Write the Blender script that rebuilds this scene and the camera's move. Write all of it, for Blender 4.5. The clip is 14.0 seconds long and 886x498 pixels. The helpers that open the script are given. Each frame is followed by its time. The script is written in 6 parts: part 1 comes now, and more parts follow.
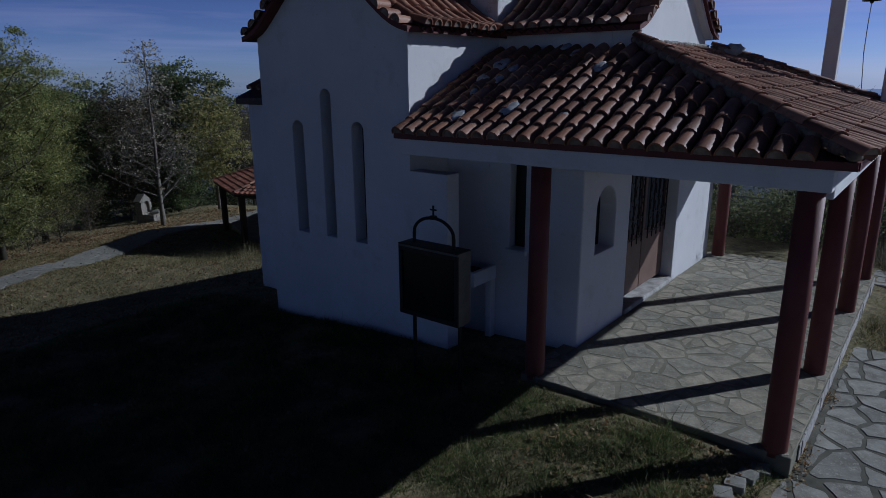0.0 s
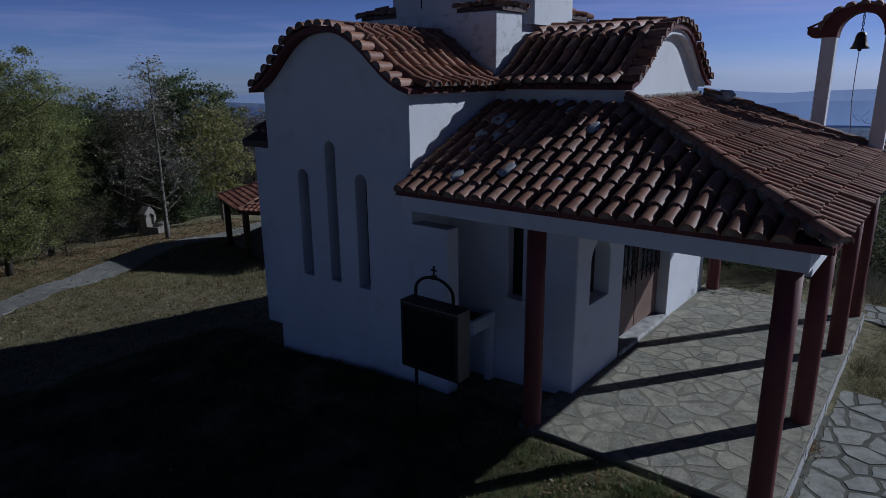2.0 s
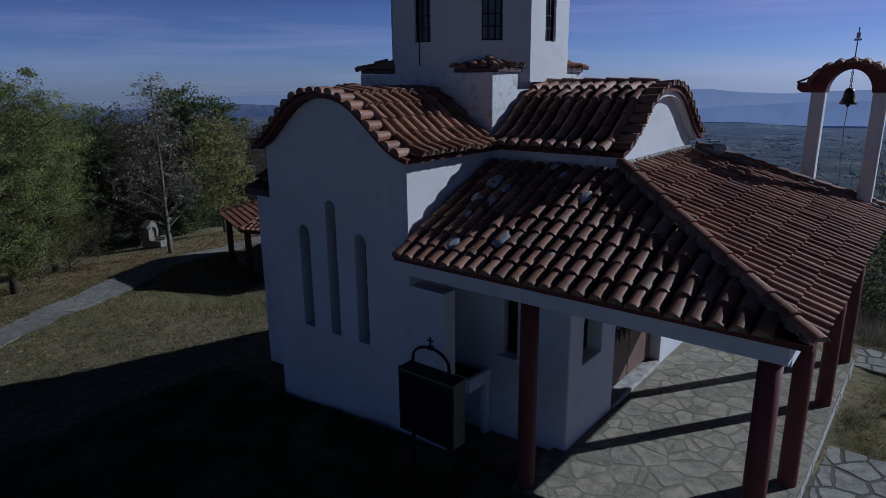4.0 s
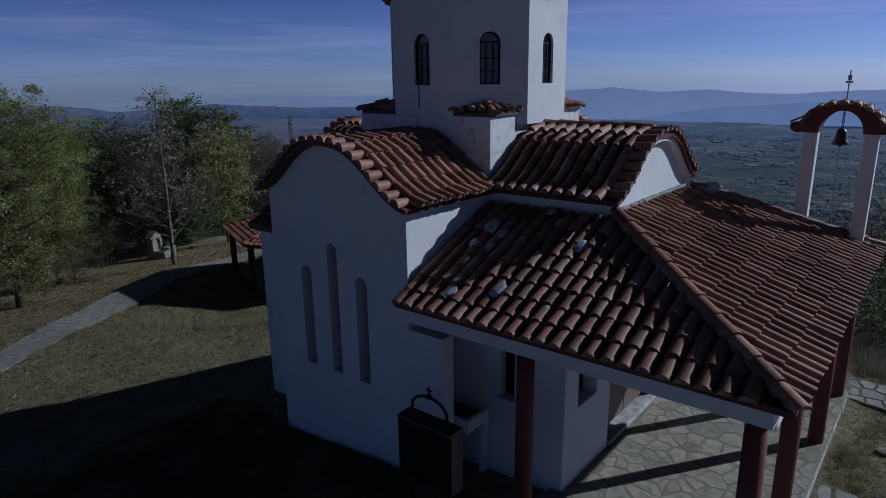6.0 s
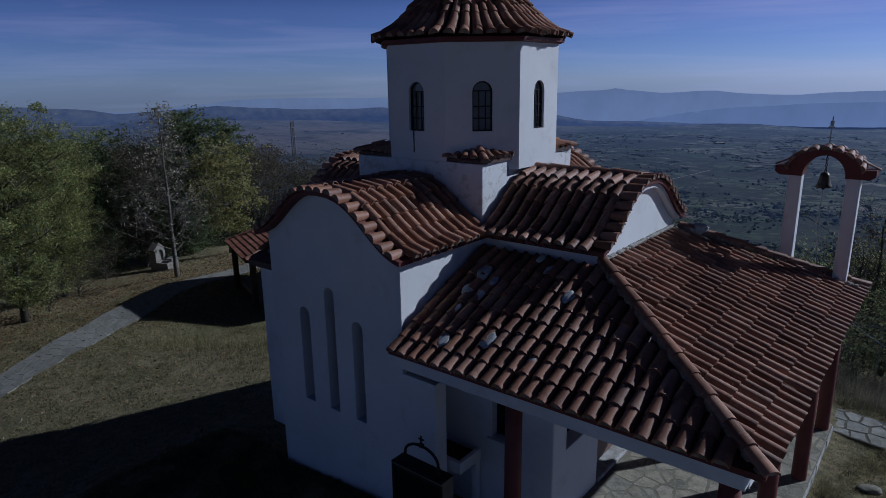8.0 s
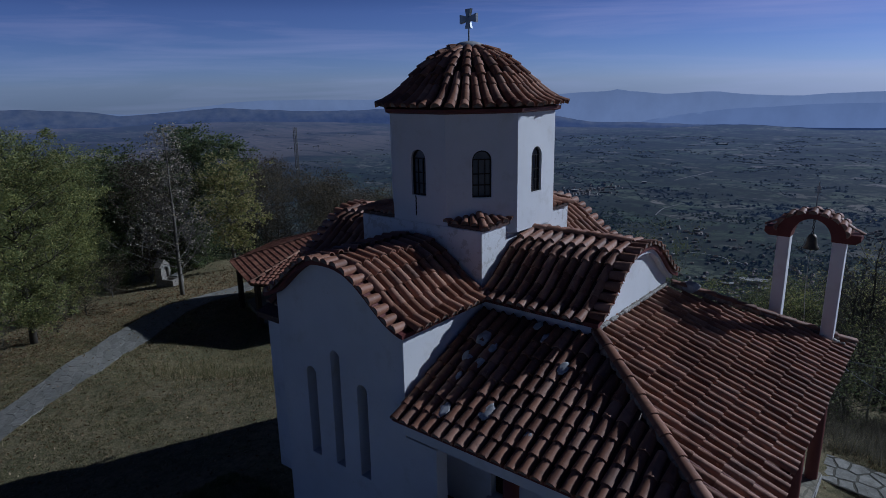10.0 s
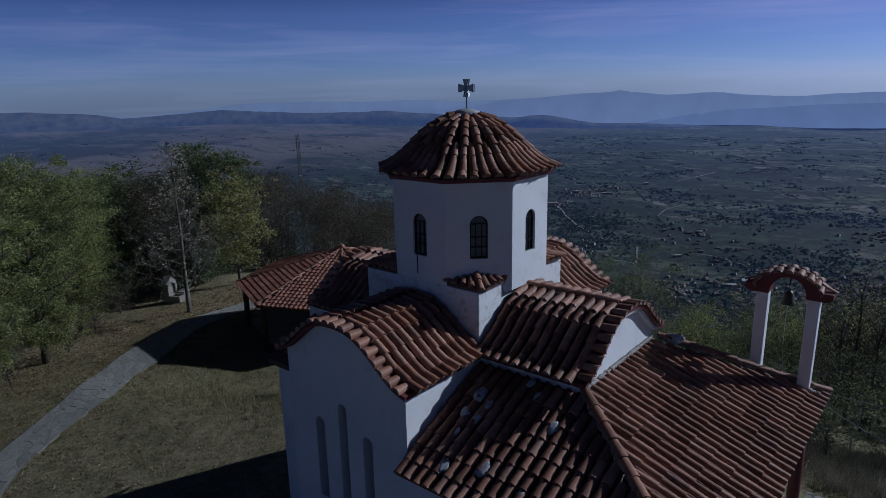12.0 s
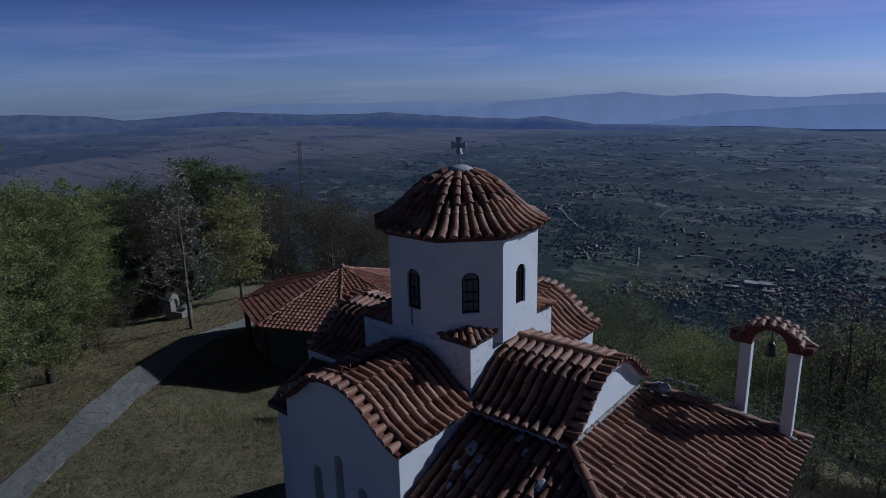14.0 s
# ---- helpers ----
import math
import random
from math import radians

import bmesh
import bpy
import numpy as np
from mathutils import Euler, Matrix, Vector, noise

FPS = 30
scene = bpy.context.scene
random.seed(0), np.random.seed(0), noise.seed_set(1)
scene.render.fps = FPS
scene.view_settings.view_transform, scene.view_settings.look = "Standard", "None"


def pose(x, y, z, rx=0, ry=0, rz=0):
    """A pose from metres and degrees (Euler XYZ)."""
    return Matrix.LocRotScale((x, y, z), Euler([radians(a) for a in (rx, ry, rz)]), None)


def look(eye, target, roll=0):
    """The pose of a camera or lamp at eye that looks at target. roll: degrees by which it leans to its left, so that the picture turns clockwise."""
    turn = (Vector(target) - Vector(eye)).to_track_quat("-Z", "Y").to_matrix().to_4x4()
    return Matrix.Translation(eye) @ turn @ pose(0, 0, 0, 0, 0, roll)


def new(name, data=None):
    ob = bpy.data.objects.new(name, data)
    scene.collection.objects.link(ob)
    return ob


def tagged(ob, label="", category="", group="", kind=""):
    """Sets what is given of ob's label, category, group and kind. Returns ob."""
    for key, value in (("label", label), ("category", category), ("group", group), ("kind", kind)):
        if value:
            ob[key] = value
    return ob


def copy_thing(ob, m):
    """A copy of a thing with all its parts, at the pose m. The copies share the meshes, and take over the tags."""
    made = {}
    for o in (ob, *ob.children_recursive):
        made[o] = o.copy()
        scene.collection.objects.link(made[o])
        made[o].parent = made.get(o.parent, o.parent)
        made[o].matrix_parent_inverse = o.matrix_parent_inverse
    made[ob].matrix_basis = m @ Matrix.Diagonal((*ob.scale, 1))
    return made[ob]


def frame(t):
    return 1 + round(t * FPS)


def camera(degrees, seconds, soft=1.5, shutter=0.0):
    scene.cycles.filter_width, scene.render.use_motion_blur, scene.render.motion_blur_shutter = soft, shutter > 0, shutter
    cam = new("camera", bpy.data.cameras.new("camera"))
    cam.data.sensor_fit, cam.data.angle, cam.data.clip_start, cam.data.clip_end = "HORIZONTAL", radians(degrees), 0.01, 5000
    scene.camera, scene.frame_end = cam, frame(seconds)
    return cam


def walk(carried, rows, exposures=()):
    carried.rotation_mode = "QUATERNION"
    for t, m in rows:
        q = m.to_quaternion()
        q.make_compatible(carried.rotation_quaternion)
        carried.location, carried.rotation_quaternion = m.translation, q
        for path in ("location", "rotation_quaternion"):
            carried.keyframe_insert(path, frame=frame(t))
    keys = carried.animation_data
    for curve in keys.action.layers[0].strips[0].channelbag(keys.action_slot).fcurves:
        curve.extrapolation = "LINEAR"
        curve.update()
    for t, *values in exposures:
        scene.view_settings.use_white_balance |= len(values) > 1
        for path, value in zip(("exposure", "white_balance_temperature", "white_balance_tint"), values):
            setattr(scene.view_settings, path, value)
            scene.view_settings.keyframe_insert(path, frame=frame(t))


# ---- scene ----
cam = camera(69.6, 14.0, soft=0.65)
EXPOSURE, KELVIN = -0.85, 5040.0
SUN_STRENGTH, SKY_STRENGTH, SKY_TINT, CLOUD = 5.3, 0.078, (1.02, 0.90, 1.09, 1), (9.0, 9.2, 9.8, 1)
PATH = [
    (0, (3.66, -7.282, 3.366), (2.46, -5.772, 2.841), -0.4),
    (0.5, (3.67, -7.296, 3.54), (2.467, -5.787, 3.016), -0.5),
    (1, (3.687, -7.319, 3.693), (2.483, -5.811, 3.169), -0.5),
    (1.5, (3.726, -7.35, 3.835), (2.521, -5.843, 3.312), -0.5),
    (2, (3.756, -7.361, 4.004), (2.549, -5.853, 3.482), -0.6),
    (2.5, (3.774, -7.345, 4.236), (2.566, -5.839, 3.714), -0.6),
    (3, (3.794, -7.347, 4.427), (2.586, -5.841, 3.906), -0.6),
    (5.5, (3.858, -7.313, 5.233), (2.642, -5.812, 4.717), -0.8),
    (6, (3.889, -7.331, 5.357), (2.671, -5.831, 4.841), -0.8),
    (6.5, (3.93, -7.342, 5.483), (2.71, -5.843, 4.968), -0.8),
    (7, (3.982, -7.332, 5.648), (2.76, -5.834, 5.133), -0.9),
    (7.5, (4.032, -7.33, 5.809), (2.809, -5.833, 5.296), -0.9),
    (8, (4.071, -7.347, 6.007), (2.846, -5.85, 5.495), -0.9),
    (10.5, (4.225, -7.48, 7.279), (2.992, -5.989, 6.772), -1.1),
    (11, (4.282, -7.549, 7.564), (3.048, -6.059, 7.058), -1.2),
    (11.5, (4.383, -7.64, 7.843), (3.148, -6.15, 7.338), -1.2),
    (12, (4.507, -7.73, 8.075), (3.27, -6.241, 7.571), -1.2),
    (12.5, (4.618, -7.791, 8.339), (3.38, -6.303, 7.837), -1.3),
    (13, (4.7, -7.772, 8.617), (3.46, -6.285, 8.115), -1.3),
    (13.5, (4.74, -7.75, 8.853), (3.5, -6.263, 8.353), -1.3),
    (14, (4.723, -7.726, 9.046), (3.481, -6.24, 8.546), -1.3),
]
walk(cam, [(t, look(eye, target, roll)) for t, eye, target, roll in PATH], exposures=[(0.0, EXPOSURE, KELVIN, 10.0), (6.0, EXPOSURE - 0.02, KELVIN - 60, 10.0), (14.0, EXPOSURE - 0.08, KELVIN - 140, 10.0)])

# ---- sky and sun ----
SUN_AZ, SUN_EL = 55.0, 28.0          # where the sun stands, degrees from +x and over the horizon
world = bpy.data.worlds.new("sky")
scene.world = world
world.use_nodes = True
wn, wl = world.node_tree.nodes, world.node_tree.links
wn.clear()
sky = wn.new("ShaderNodeTexSky")
sky.sky_type, sky.sun_disc = "NISHITA", False
sky.sun_elevation, sky.sun_rotation = radians(SUN_EL), radians(90.0 - SUN_AZ)
sky.altitude, sky.air_density, sky.dust_density, sky.ozone_density = 700.0, 0.6, 0.3, 3.0
tc, mp = wn.new("ShaderNodeTexCoord"), wn.new("ShaderNodeMapping")
mp.inputs["Rotation"].default_value = (0.0, 0.0, radians(-38.0))
mp.inputs["Scale"].default_value = (1.6, 2.2, 26.0)
cir = wn.new("ShaderNodeTexNoise")
cir.inputs["Scale"].default_value, cir.inputs["Detail"].default_value, cir.inputs["Roughness"].default_value = 1.3, 7.0, 0.55
cir.inputs["Distortion"].default_value = 0.4
ramp = wn.new("ShaderNodeValToRGB")
ramp.color_ramp.elements[0].position, ramp.color_ramp.elements[1].position = 0.45, 0.82
ramp.color_ramp.elements[0].color, ramp.color_ramp.elements[1].color = (0, 0, 0, 1), (0.42, 0.42, 0.42, 1)
mixc = wn.new("ShaderNodeMixRGB")
mixc.inputs[2].default_value = CLOUD
tint = wn.new("ShaderNodeMixRGB")
tint.blend_type, tint.inputs[0].default_value, tint.inputs[2].default_value = "MULTIPLY", 1.0, SKY_TINT
bg, wo = wn.new("ShaderNodeBackground"), wn.new("ShaderNodeOutputWorld")
bg.inputs["Strength"].default_value = SKY_STRENGTH
wl.new(tc.outputs["Generated"], mp.inputs["Vector"])
wl.new(mp.outputs["Vector"], cir.inputs["Vector"])
wl.new(cir.outputs["Fac"], ramp.inputs["Fac"])
wl.new(ramp.outputs["Color"], mixc.inputs[0])
wl.new(sky.outputs["Color"], mixc.inputs[1])
wl.new(mixc.outputs["Color"], tint.inputs[1])
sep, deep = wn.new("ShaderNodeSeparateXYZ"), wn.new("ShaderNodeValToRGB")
stops = deep.color_ramp.elements                     # hand-set dimming above the low sky, weakens the fill on shaded walls
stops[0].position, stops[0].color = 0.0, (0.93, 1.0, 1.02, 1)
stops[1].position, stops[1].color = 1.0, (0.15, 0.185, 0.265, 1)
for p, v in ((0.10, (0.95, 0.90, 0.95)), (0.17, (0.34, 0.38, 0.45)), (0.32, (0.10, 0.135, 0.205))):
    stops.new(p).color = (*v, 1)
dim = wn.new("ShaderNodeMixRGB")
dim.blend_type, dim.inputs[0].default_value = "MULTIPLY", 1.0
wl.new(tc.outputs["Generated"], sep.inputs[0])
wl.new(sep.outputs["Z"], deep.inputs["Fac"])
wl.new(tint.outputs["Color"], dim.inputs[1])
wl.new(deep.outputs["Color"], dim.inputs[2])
sunward, sun_side = wn.new("ShaderNodeVectorMath"), wn.new("ShaderNodeMapRange")    # brighter on the sun's side
sunward.operation = "DOT_PRODUCT"
sunward.inputs[1].default_value = (math.cos(radians(SUN_AZ)), math.sin(radians(SUN_AZ)), 0.0)
sun_side.inputs["From Min"].default_value, sun_side.inputs["From Max"].default_value = -0.5, 1.0
sun_side.inputs["To Min"].default_value, sun_side.inputs["To Max"].default_value = 0.83, 1.17
side_dim = wn.new("ShaderNodeMixRGB")
side_dim.blend_type, side_dim.inputs[0].default_value = "MULTIPLY", 1.0
wl.new(tc.outputs["Generated"], sunward.inputs[0])
wl.new(sunward.outputs["Value"], sun_side.inputs["Value"])
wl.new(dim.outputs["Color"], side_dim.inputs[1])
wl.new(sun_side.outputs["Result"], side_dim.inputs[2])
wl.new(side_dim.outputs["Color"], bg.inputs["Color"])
wl.new(bg.outputs["Background"], wo.inputs["Surface"])

sun = new("sun", bpy.data.lights.new("sun", "SUN"))
sun.data.energy, sun.data.angle, sun.data.color = SUN_STRENGTH, radians(0.55), (1.0, 0.93, 0.84)
ca, sa, ce, se = math.cos(radians(SUN_AZ)), math.sin(radians(SUN_AZ)), math.cos(radians(SUN_EL)), math.sin(radians(SUN_EL))
sun.matrix_world = look((60 * ca * ce, 60 * sa * ce, 60 * se), (0, 0, 0))


# ---- materials ----
class Mat:
    """A procedural material: colour from two noises over object space, bump, roughness."""

    def __init__(self, name, rough=0.85, metal=0.0):
        self.m = bpy.data.materials.new(name)
        self.m.use_nodes = True
        self.n, self.l = self.m.node_tree.nodes, self.m.node_tree.links
        self.b = self.n["Principled BSDF"]
        self.b.inputs["Roughness"].default_value, self.b.inputs["Metallic"].default_value = rough, metal
        self.b.inputs["Specular IOR Level"].default_value = 0.3
        self.tc = self.n.new("ShaderNodeTexCoord")
        self.geo = self.n.new("ShaderNodeNewGeometry")

    def link(self, a, b):
        self.l.new(a, b)

    def vec(self, scale=(1, 1, 1), world=True):
        mp = self.n.new("ShaderNodeMapping")
        mp.inputs["Scale"].default_value = scale
        self.link(self.geo.outputs["Position"] if world else self.tc.outputs["Object"], mp.inputs["Vector"])
        return mp.outputs["Vector"]

    def noise(self, scale, detail=4.0, rough=0.55, vec=None, dist=0.0):
        t = self.n.new("ShaderNodeTexNoise")
        t.inputs["Scale"].default_value, t.inputs["Detail"].default_value = scale, detail
        t.inputs["Roughness"].default_value, t.inputs["Distortion"].default_value = rough, dist
        self.link(vec or self.geo.outputs["Position"], t.inputs["Vector"])
        return t.outputs["Fac"]

    def voronoi(self, scale, vec=None, what="Color", feature="F1"):
        t = self.n.new("ShaderNodeTexVoronoi")
        t.feature = feature
        t.inputs["Scale"].default_value = scale
        self.link(vec or self.geo.outputs["Position"], t.inputs["Vector"])
        return t.outputs[what]

    def ramp(self, fac, stops):
        r = self.n.new("ShaderNodeValToRGB")
        e = r.color_ramp.elements
        while len(e) < len(stops):
            e.new(0.5)
        for k, (p, c) in enumerate(stops):
            e[k].position = p
            e[k].color = (c, c, c, 1) if isinstance(c, float) else (*c, 1)
        self.link(fac, r.inputs["Fac"])
        return r.outputs["Color"]

    def mix(self, fac, a, b, mode="MIX"):
        x = self.n.new("ShaderNodeMixRGB")
        x.blend_type = mode
        for k, v in ((0, fac), (1, a), (2, b)):
            if isinstance(v, float):
                x.inputs[k].default_value = v if k == 0 else (v, v, v, 1)
            elif isinstance(v, tuple):
                x.inputs[k].default_value = (*v, 1)
            else:
                self.link(v, x.inputs[k])
        return x.outputs["Color"]

    def random(self):
        return self.n.new("ShaderNodeObjectInfo").outputs["Random"]

    def island(self):
        return self.geo.outputs["Random Per Island"]

    def colour(self, c):
        if isinstance(c, tuple):
            self.b.inputs["Base Color"].default_value = (*c, 1)
        else:
            self.link(c, self.b.inputs["Base Color"])
        return self

    def bump(self, h, strength=0.3, dist=0.01):
        bp = self.n.new("ShaderNodeBump")
        bp.inputs["Strength"].default_value, bp.inputs["Distance"].default_value = strength, dist
        self.link(h, bp.inputs["Height"])
        self.link(bp.outputs["Normal"], self.b.inputs["Normal"])
        return self


def m_plaster(name="white_plaster", worn=0.0):
    k = Mat(name, 0.9)
    big = k.noise(0.9, 5.0)
    run = k.noise(2.2, 5.0, vec=k.vec((2.0, 2.0, 0.25)))
    c = k.ramp(big, [(0.3, (0.58, 0.588, 0.602)), (0.7, (0.67, 0.676, 0.688))])
    c = k.mix(k.ramp(run, [(0.55, 0.0), (0.85, 0.35)]), c, (0.60, 0.59, 0.55))
    c = k.mix(k.ramp(k.noise(2.3, 9.0, 0.72), [(0.55, 0.0), (0.65, 0.42)]), c, (0.50, 0.49, 0.47))
    chip = k.noise(5.0, 8.0, 0.7)
    c = k.mix(k.ramp(chip, [(0.66 - worn, 0.0), (0.70 - worn, 0.6)]), c, (0.40, 0.385, 0.36))
    k.colour(c)
    return k.bump(k.mix(0.35, k.noise(38.0, 5.0), k.noise(3.0, 3.0)), 0.22 + 3.0 * worn, 0.010).m


def m_tile(name, stops, dark=0.6, loose=True):
    """Fired clay: each tile its own red, soot and lichen in soft stains, pale bloom in small flecks."""
    k = Mat(name, 0.6)
    k.b.inputs["Specular IOR Level"].default_value = 0.36
    c = k.ramp(k.random() if loose else k.island(), stops)
    c = k.mix(k.ramp(k.noise(2.3, 3.0, 0.55), [(0.42, 0.0), (0.70, dark * 0.75)]), c, (0.10, 0.043, 0.028))
    c = k.mix(k.ramp(k.noise(8.0, 5.0, 0.6), [(0.54, 0.0), (0.70, dark * 0.8)]), c, (0.055, 0.033, 0.025))
    c = k.mix(k.ramp(k.noise(21.0, 4.0, 0.6), [(0.60, 0.0), (0.72, 0.5)]), c, (0.46, 0.30, 0.20))
    k.colour(c)
    return k.bump(k.noise(60.0, 4.0), 0.25, 0.005).m


def m_simple(name, a, b, scale=4.0, rough=0.8, metal=0.0, bump=0.2, fine=40.0):
    k = Mat(name, rough, metal)
    c = k.ramp(k.noise(scale, 6.0, 0.6), [(0.3, a), (0.72, b)])
    k.colour(c)
    return k.bump(k.noise(fine, 4.0), bump, 0.006).m


def m_stone(name, a, b, c3, pieces=True):
    k = Mat(name, 0.9)
    r = k.random() if pieces else k.island()
    c = k.ramp(r, [(0.0, a), (0.5, b), (1.0, c3)])
    c = k.mix(k.ramp(k.noise(6.0, 7.0, 0.65), [(0.38, 0.0), (0.66, 0.72)]), c, (0.125, 0.12, 0.10))
    c = k.mix(k.ramp(k.noise(28.0, 5.0, 0.7), [(0.54, 0.0), (0.66, 0.6)]), c, (0.42, 0.405, 0.35))
    k.colour(c)
    return k.bump(k.noise(14.0, 8.0, 0.7), 0.5, 0.02).m


def m_ground():
    k = Mat("dry_grass_soil", 0.95)
    c = k.ramp(k.noise(0.55, 7.0, 0.62), [(0.28, (0.125, 0.128, 0.056)), (0.5, (0.225, 0.195, 0.10)), (0.72, (0.32, 0.26, 0.155))])
    c = k.mix(k.ramp(k.noise(5.0, 8.0, 0.75), [(0.44, 0.0), (0.58, 0.75)]), c, (0.085, 0.082, 0.04))
    c = k.mix(k.ramp(k.noise(17.0, 6.0, 0.75), [(0.54, 0.0), (0.68, 0.75)]), c, (0.40, 0.33, 0.20))
    k.colour(c)
    return k.bump(k.noise(13.0, 8.0, 0.75), 0.9, 0.06).m


def m_leaf(name, stops, through_light=0.45, clump=0.9, low=0.45):
    k = Mat(name, 0.65)
    c = k.ramp(k.island(), stops)
    c = k.mix(1.0, c, k.ramp(k.noise(clump, 4.0, 0.6), [(0.36, low), (0.62, 1.0)]), "MULTIPLY")
    k.colour(c)
    tr_, mx, out = k.n.new("ShaderNodeBsdfTranslucent"), k.n.new("ShaderNodeMixShader"), k.n["Material Output"]
    k.link(c, tr_.inputs["Color"])
    mx.inputs[0].default_value = through_light
    k.link(k.b.outputs["BSDF"], mx.inputs[1])
    k.link(tr_.outputs["BSDF"], mx.inputs[2])
    k.link(mx.outputs["Shader"], out.inputs["Surface"])
    return k.m


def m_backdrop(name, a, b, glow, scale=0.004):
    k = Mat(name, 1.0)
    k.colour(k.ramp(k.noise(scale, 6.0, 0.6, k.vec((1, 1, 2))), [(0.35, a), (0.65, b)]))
    # noise in the glow stands in for light and shade on the ridges
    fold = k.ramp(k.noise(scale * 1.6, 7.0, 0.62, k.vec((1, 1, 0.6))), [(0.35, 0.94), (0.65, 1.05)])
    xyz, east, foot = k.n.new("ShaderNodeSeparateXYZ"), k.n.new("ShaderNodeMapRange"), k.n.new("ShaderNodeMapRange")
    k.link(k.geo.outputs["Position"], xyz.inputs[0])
    k.link(xyz.outputs["X"], east.inputs["Value"])          # haze painted as glow, stronger on the sun's side
    k.link(xyz.outputs["Z"], foot.inputs["Value"])          # and stronger again at the foot of the hills
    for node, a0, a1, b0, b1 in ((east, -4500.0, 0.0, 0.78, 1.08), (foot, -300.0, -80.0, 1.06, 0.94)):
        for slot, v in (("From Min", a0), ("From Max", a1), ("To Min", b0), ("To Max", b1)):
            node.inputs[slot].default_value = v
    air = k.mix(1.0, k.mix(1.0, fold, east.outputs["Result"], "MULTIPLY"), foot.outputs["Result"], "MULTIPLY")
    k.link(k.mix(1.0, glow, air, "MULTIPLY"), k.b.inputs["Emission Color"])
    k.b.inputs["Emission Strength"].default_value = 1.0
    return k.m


def m_plain():
    """The far plain: small fields, hedges and woods; blue haze is put into its emission."""
    k = Mat("farmed_plain", 1.0)
    wob = k.n.new("ShaderNodeTexNoise")
    wob.inputs["Scale"].default_value, wob.inputs["Detail"].default_value = 0.006, 3.0
    k.link(k.geo.outputs["Position"], wob.inputs["Vector"])
    bend = k.n.new("ShaderNodeVectorMath")
    bend.operation = "MULTIPLY_ADD"
    bend.inputs[1].default_value = (90.0, 90.0, 0.0)
    k.link(wob.outputs["Color"], bend.inputs[0])
    k.link(k.geo.outputs["Position"], bend.inputs[2])

    def scaled(s):
        mp = k.n.new("ShaderNodeMapping")
        mp.inputs["Rotation"].default_value = (0.0, 0.0, 0.5)
        mp.inputs["Scale"].default_value = s
        k.link(bend.outputs["Vector"], mp.inputs["Vector"])
        return mp.outputs["Vector"]

    fv = scaled((0.011, 0.018, 0.0))
    stops = [(0.15, (0.020, 0.034, 0.016)), (0.38, (0.058, 0.100, 0.036)), (0.58, (0.082, 0.118, 0.052)), (0.75, (0.15, 0.135, 0.105)), (0.9, (0.28, 0.25, 0.205))]
    field = k.ramp(k.voronoi(1.0, fv), stops)
    wide = k.ramp(k.voronoi(1.0, scaled((0.0035, 0.0055, 0.0))), [(0.2, (0.022, 0.034, 0.018)), (0.5, (0.068, 0.078, 0.050)), (0.8, (0.20, 0.185, 0.15))])
    field = k.mix(0.45, field, wide)
    edge = k.voronoi(1.0, fv, "Distance", "DISTANCE_TO_EDGE")
    field = k.mix(k.ramp(edge, [(0.04, 0.9), (0.10, 0.0)]), field, (0.016, 0.024, 0.012))
    wood = k.noise(0.0030, 9.0, 0.66, k.vec((1, 1.5, 0)))
    field = k.mix(k.ramp(wood, [(0.465, 0.0), (0.52, 0.9)]), field, (0.013, 0.020, 0.010))
    field = k.mix(k.ramp(k.noise(0.03, 7.0, 0.78, k.vec((1, 1, 0))), [(0.50, 0.0), (0.55, 0.85)]), field, (0.013, 0.020, 0.010))
    field = k.mix(k.ramp(k.noise(0.021, 6.0, 0.7, k.vec((1, 1, 0))), [(0.52, 0.0), (0.62, 0.5)]), field, (0.075, 0.094, 0.045))
    # the dry eastern basin: pale stubble in long strips
    sx = k.n.new("ShaderNodeSeparateXYZ")
    k.link(k.geo.outputs["Position"], sx.inputs[0])
    basin = k.n.new("ShaderNodeMapRange")
    basin.inputs["From Min"].default_value, basin.inputs["From Max"].default_value = -1650.0, -2300.0
    k.link(sx.outputs["X"], basin.inputs["Value"])
    strip = k.ramp(k.noise(0.0055, 9.0, 0.72, k.vec((0.5, 2.6, 0))), [(0.36, (0.022, 0.028, 0.020)), (0.42, (0.085, 0.08, 0.064)), (0.50, (0.15, 0.125, 0.103)), (0.58, (0.105, 0.096, 0.077)), (0.66, (0.20, 0.168, 0.14)), (0.76, (0.31, 0.27, 0.23))])
    strip = k.mix(k.ramp(k.noise(0.0016, 5.0, 0.6), [(0.50, 0.0), (0.57, 0.85)]), strip, (0.022, 0.029, 0.021))
    patchy = k.mix(1.0, basin.outputs["Result"], k.ramp(k.noise(0.0011, 4.0, 0.6), [(0.34, 0.35), (0.5, 1.0)]), "MULTIPLY")
    field = k.mix(patchy, field, strip)
    field = k.mix(1.0, field, 0.86, "MULTIPLY")
    k.colour(field)
    # painted haze: emission grows and turns bluer with distance
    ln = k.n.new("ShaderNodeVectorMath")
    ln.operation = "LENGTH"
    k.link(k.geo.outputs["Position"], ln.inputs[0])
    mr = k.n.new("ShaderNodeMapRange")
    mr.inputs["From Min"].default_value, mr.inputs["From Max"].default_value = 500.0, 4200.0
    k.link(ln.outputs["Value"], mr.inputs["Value"])
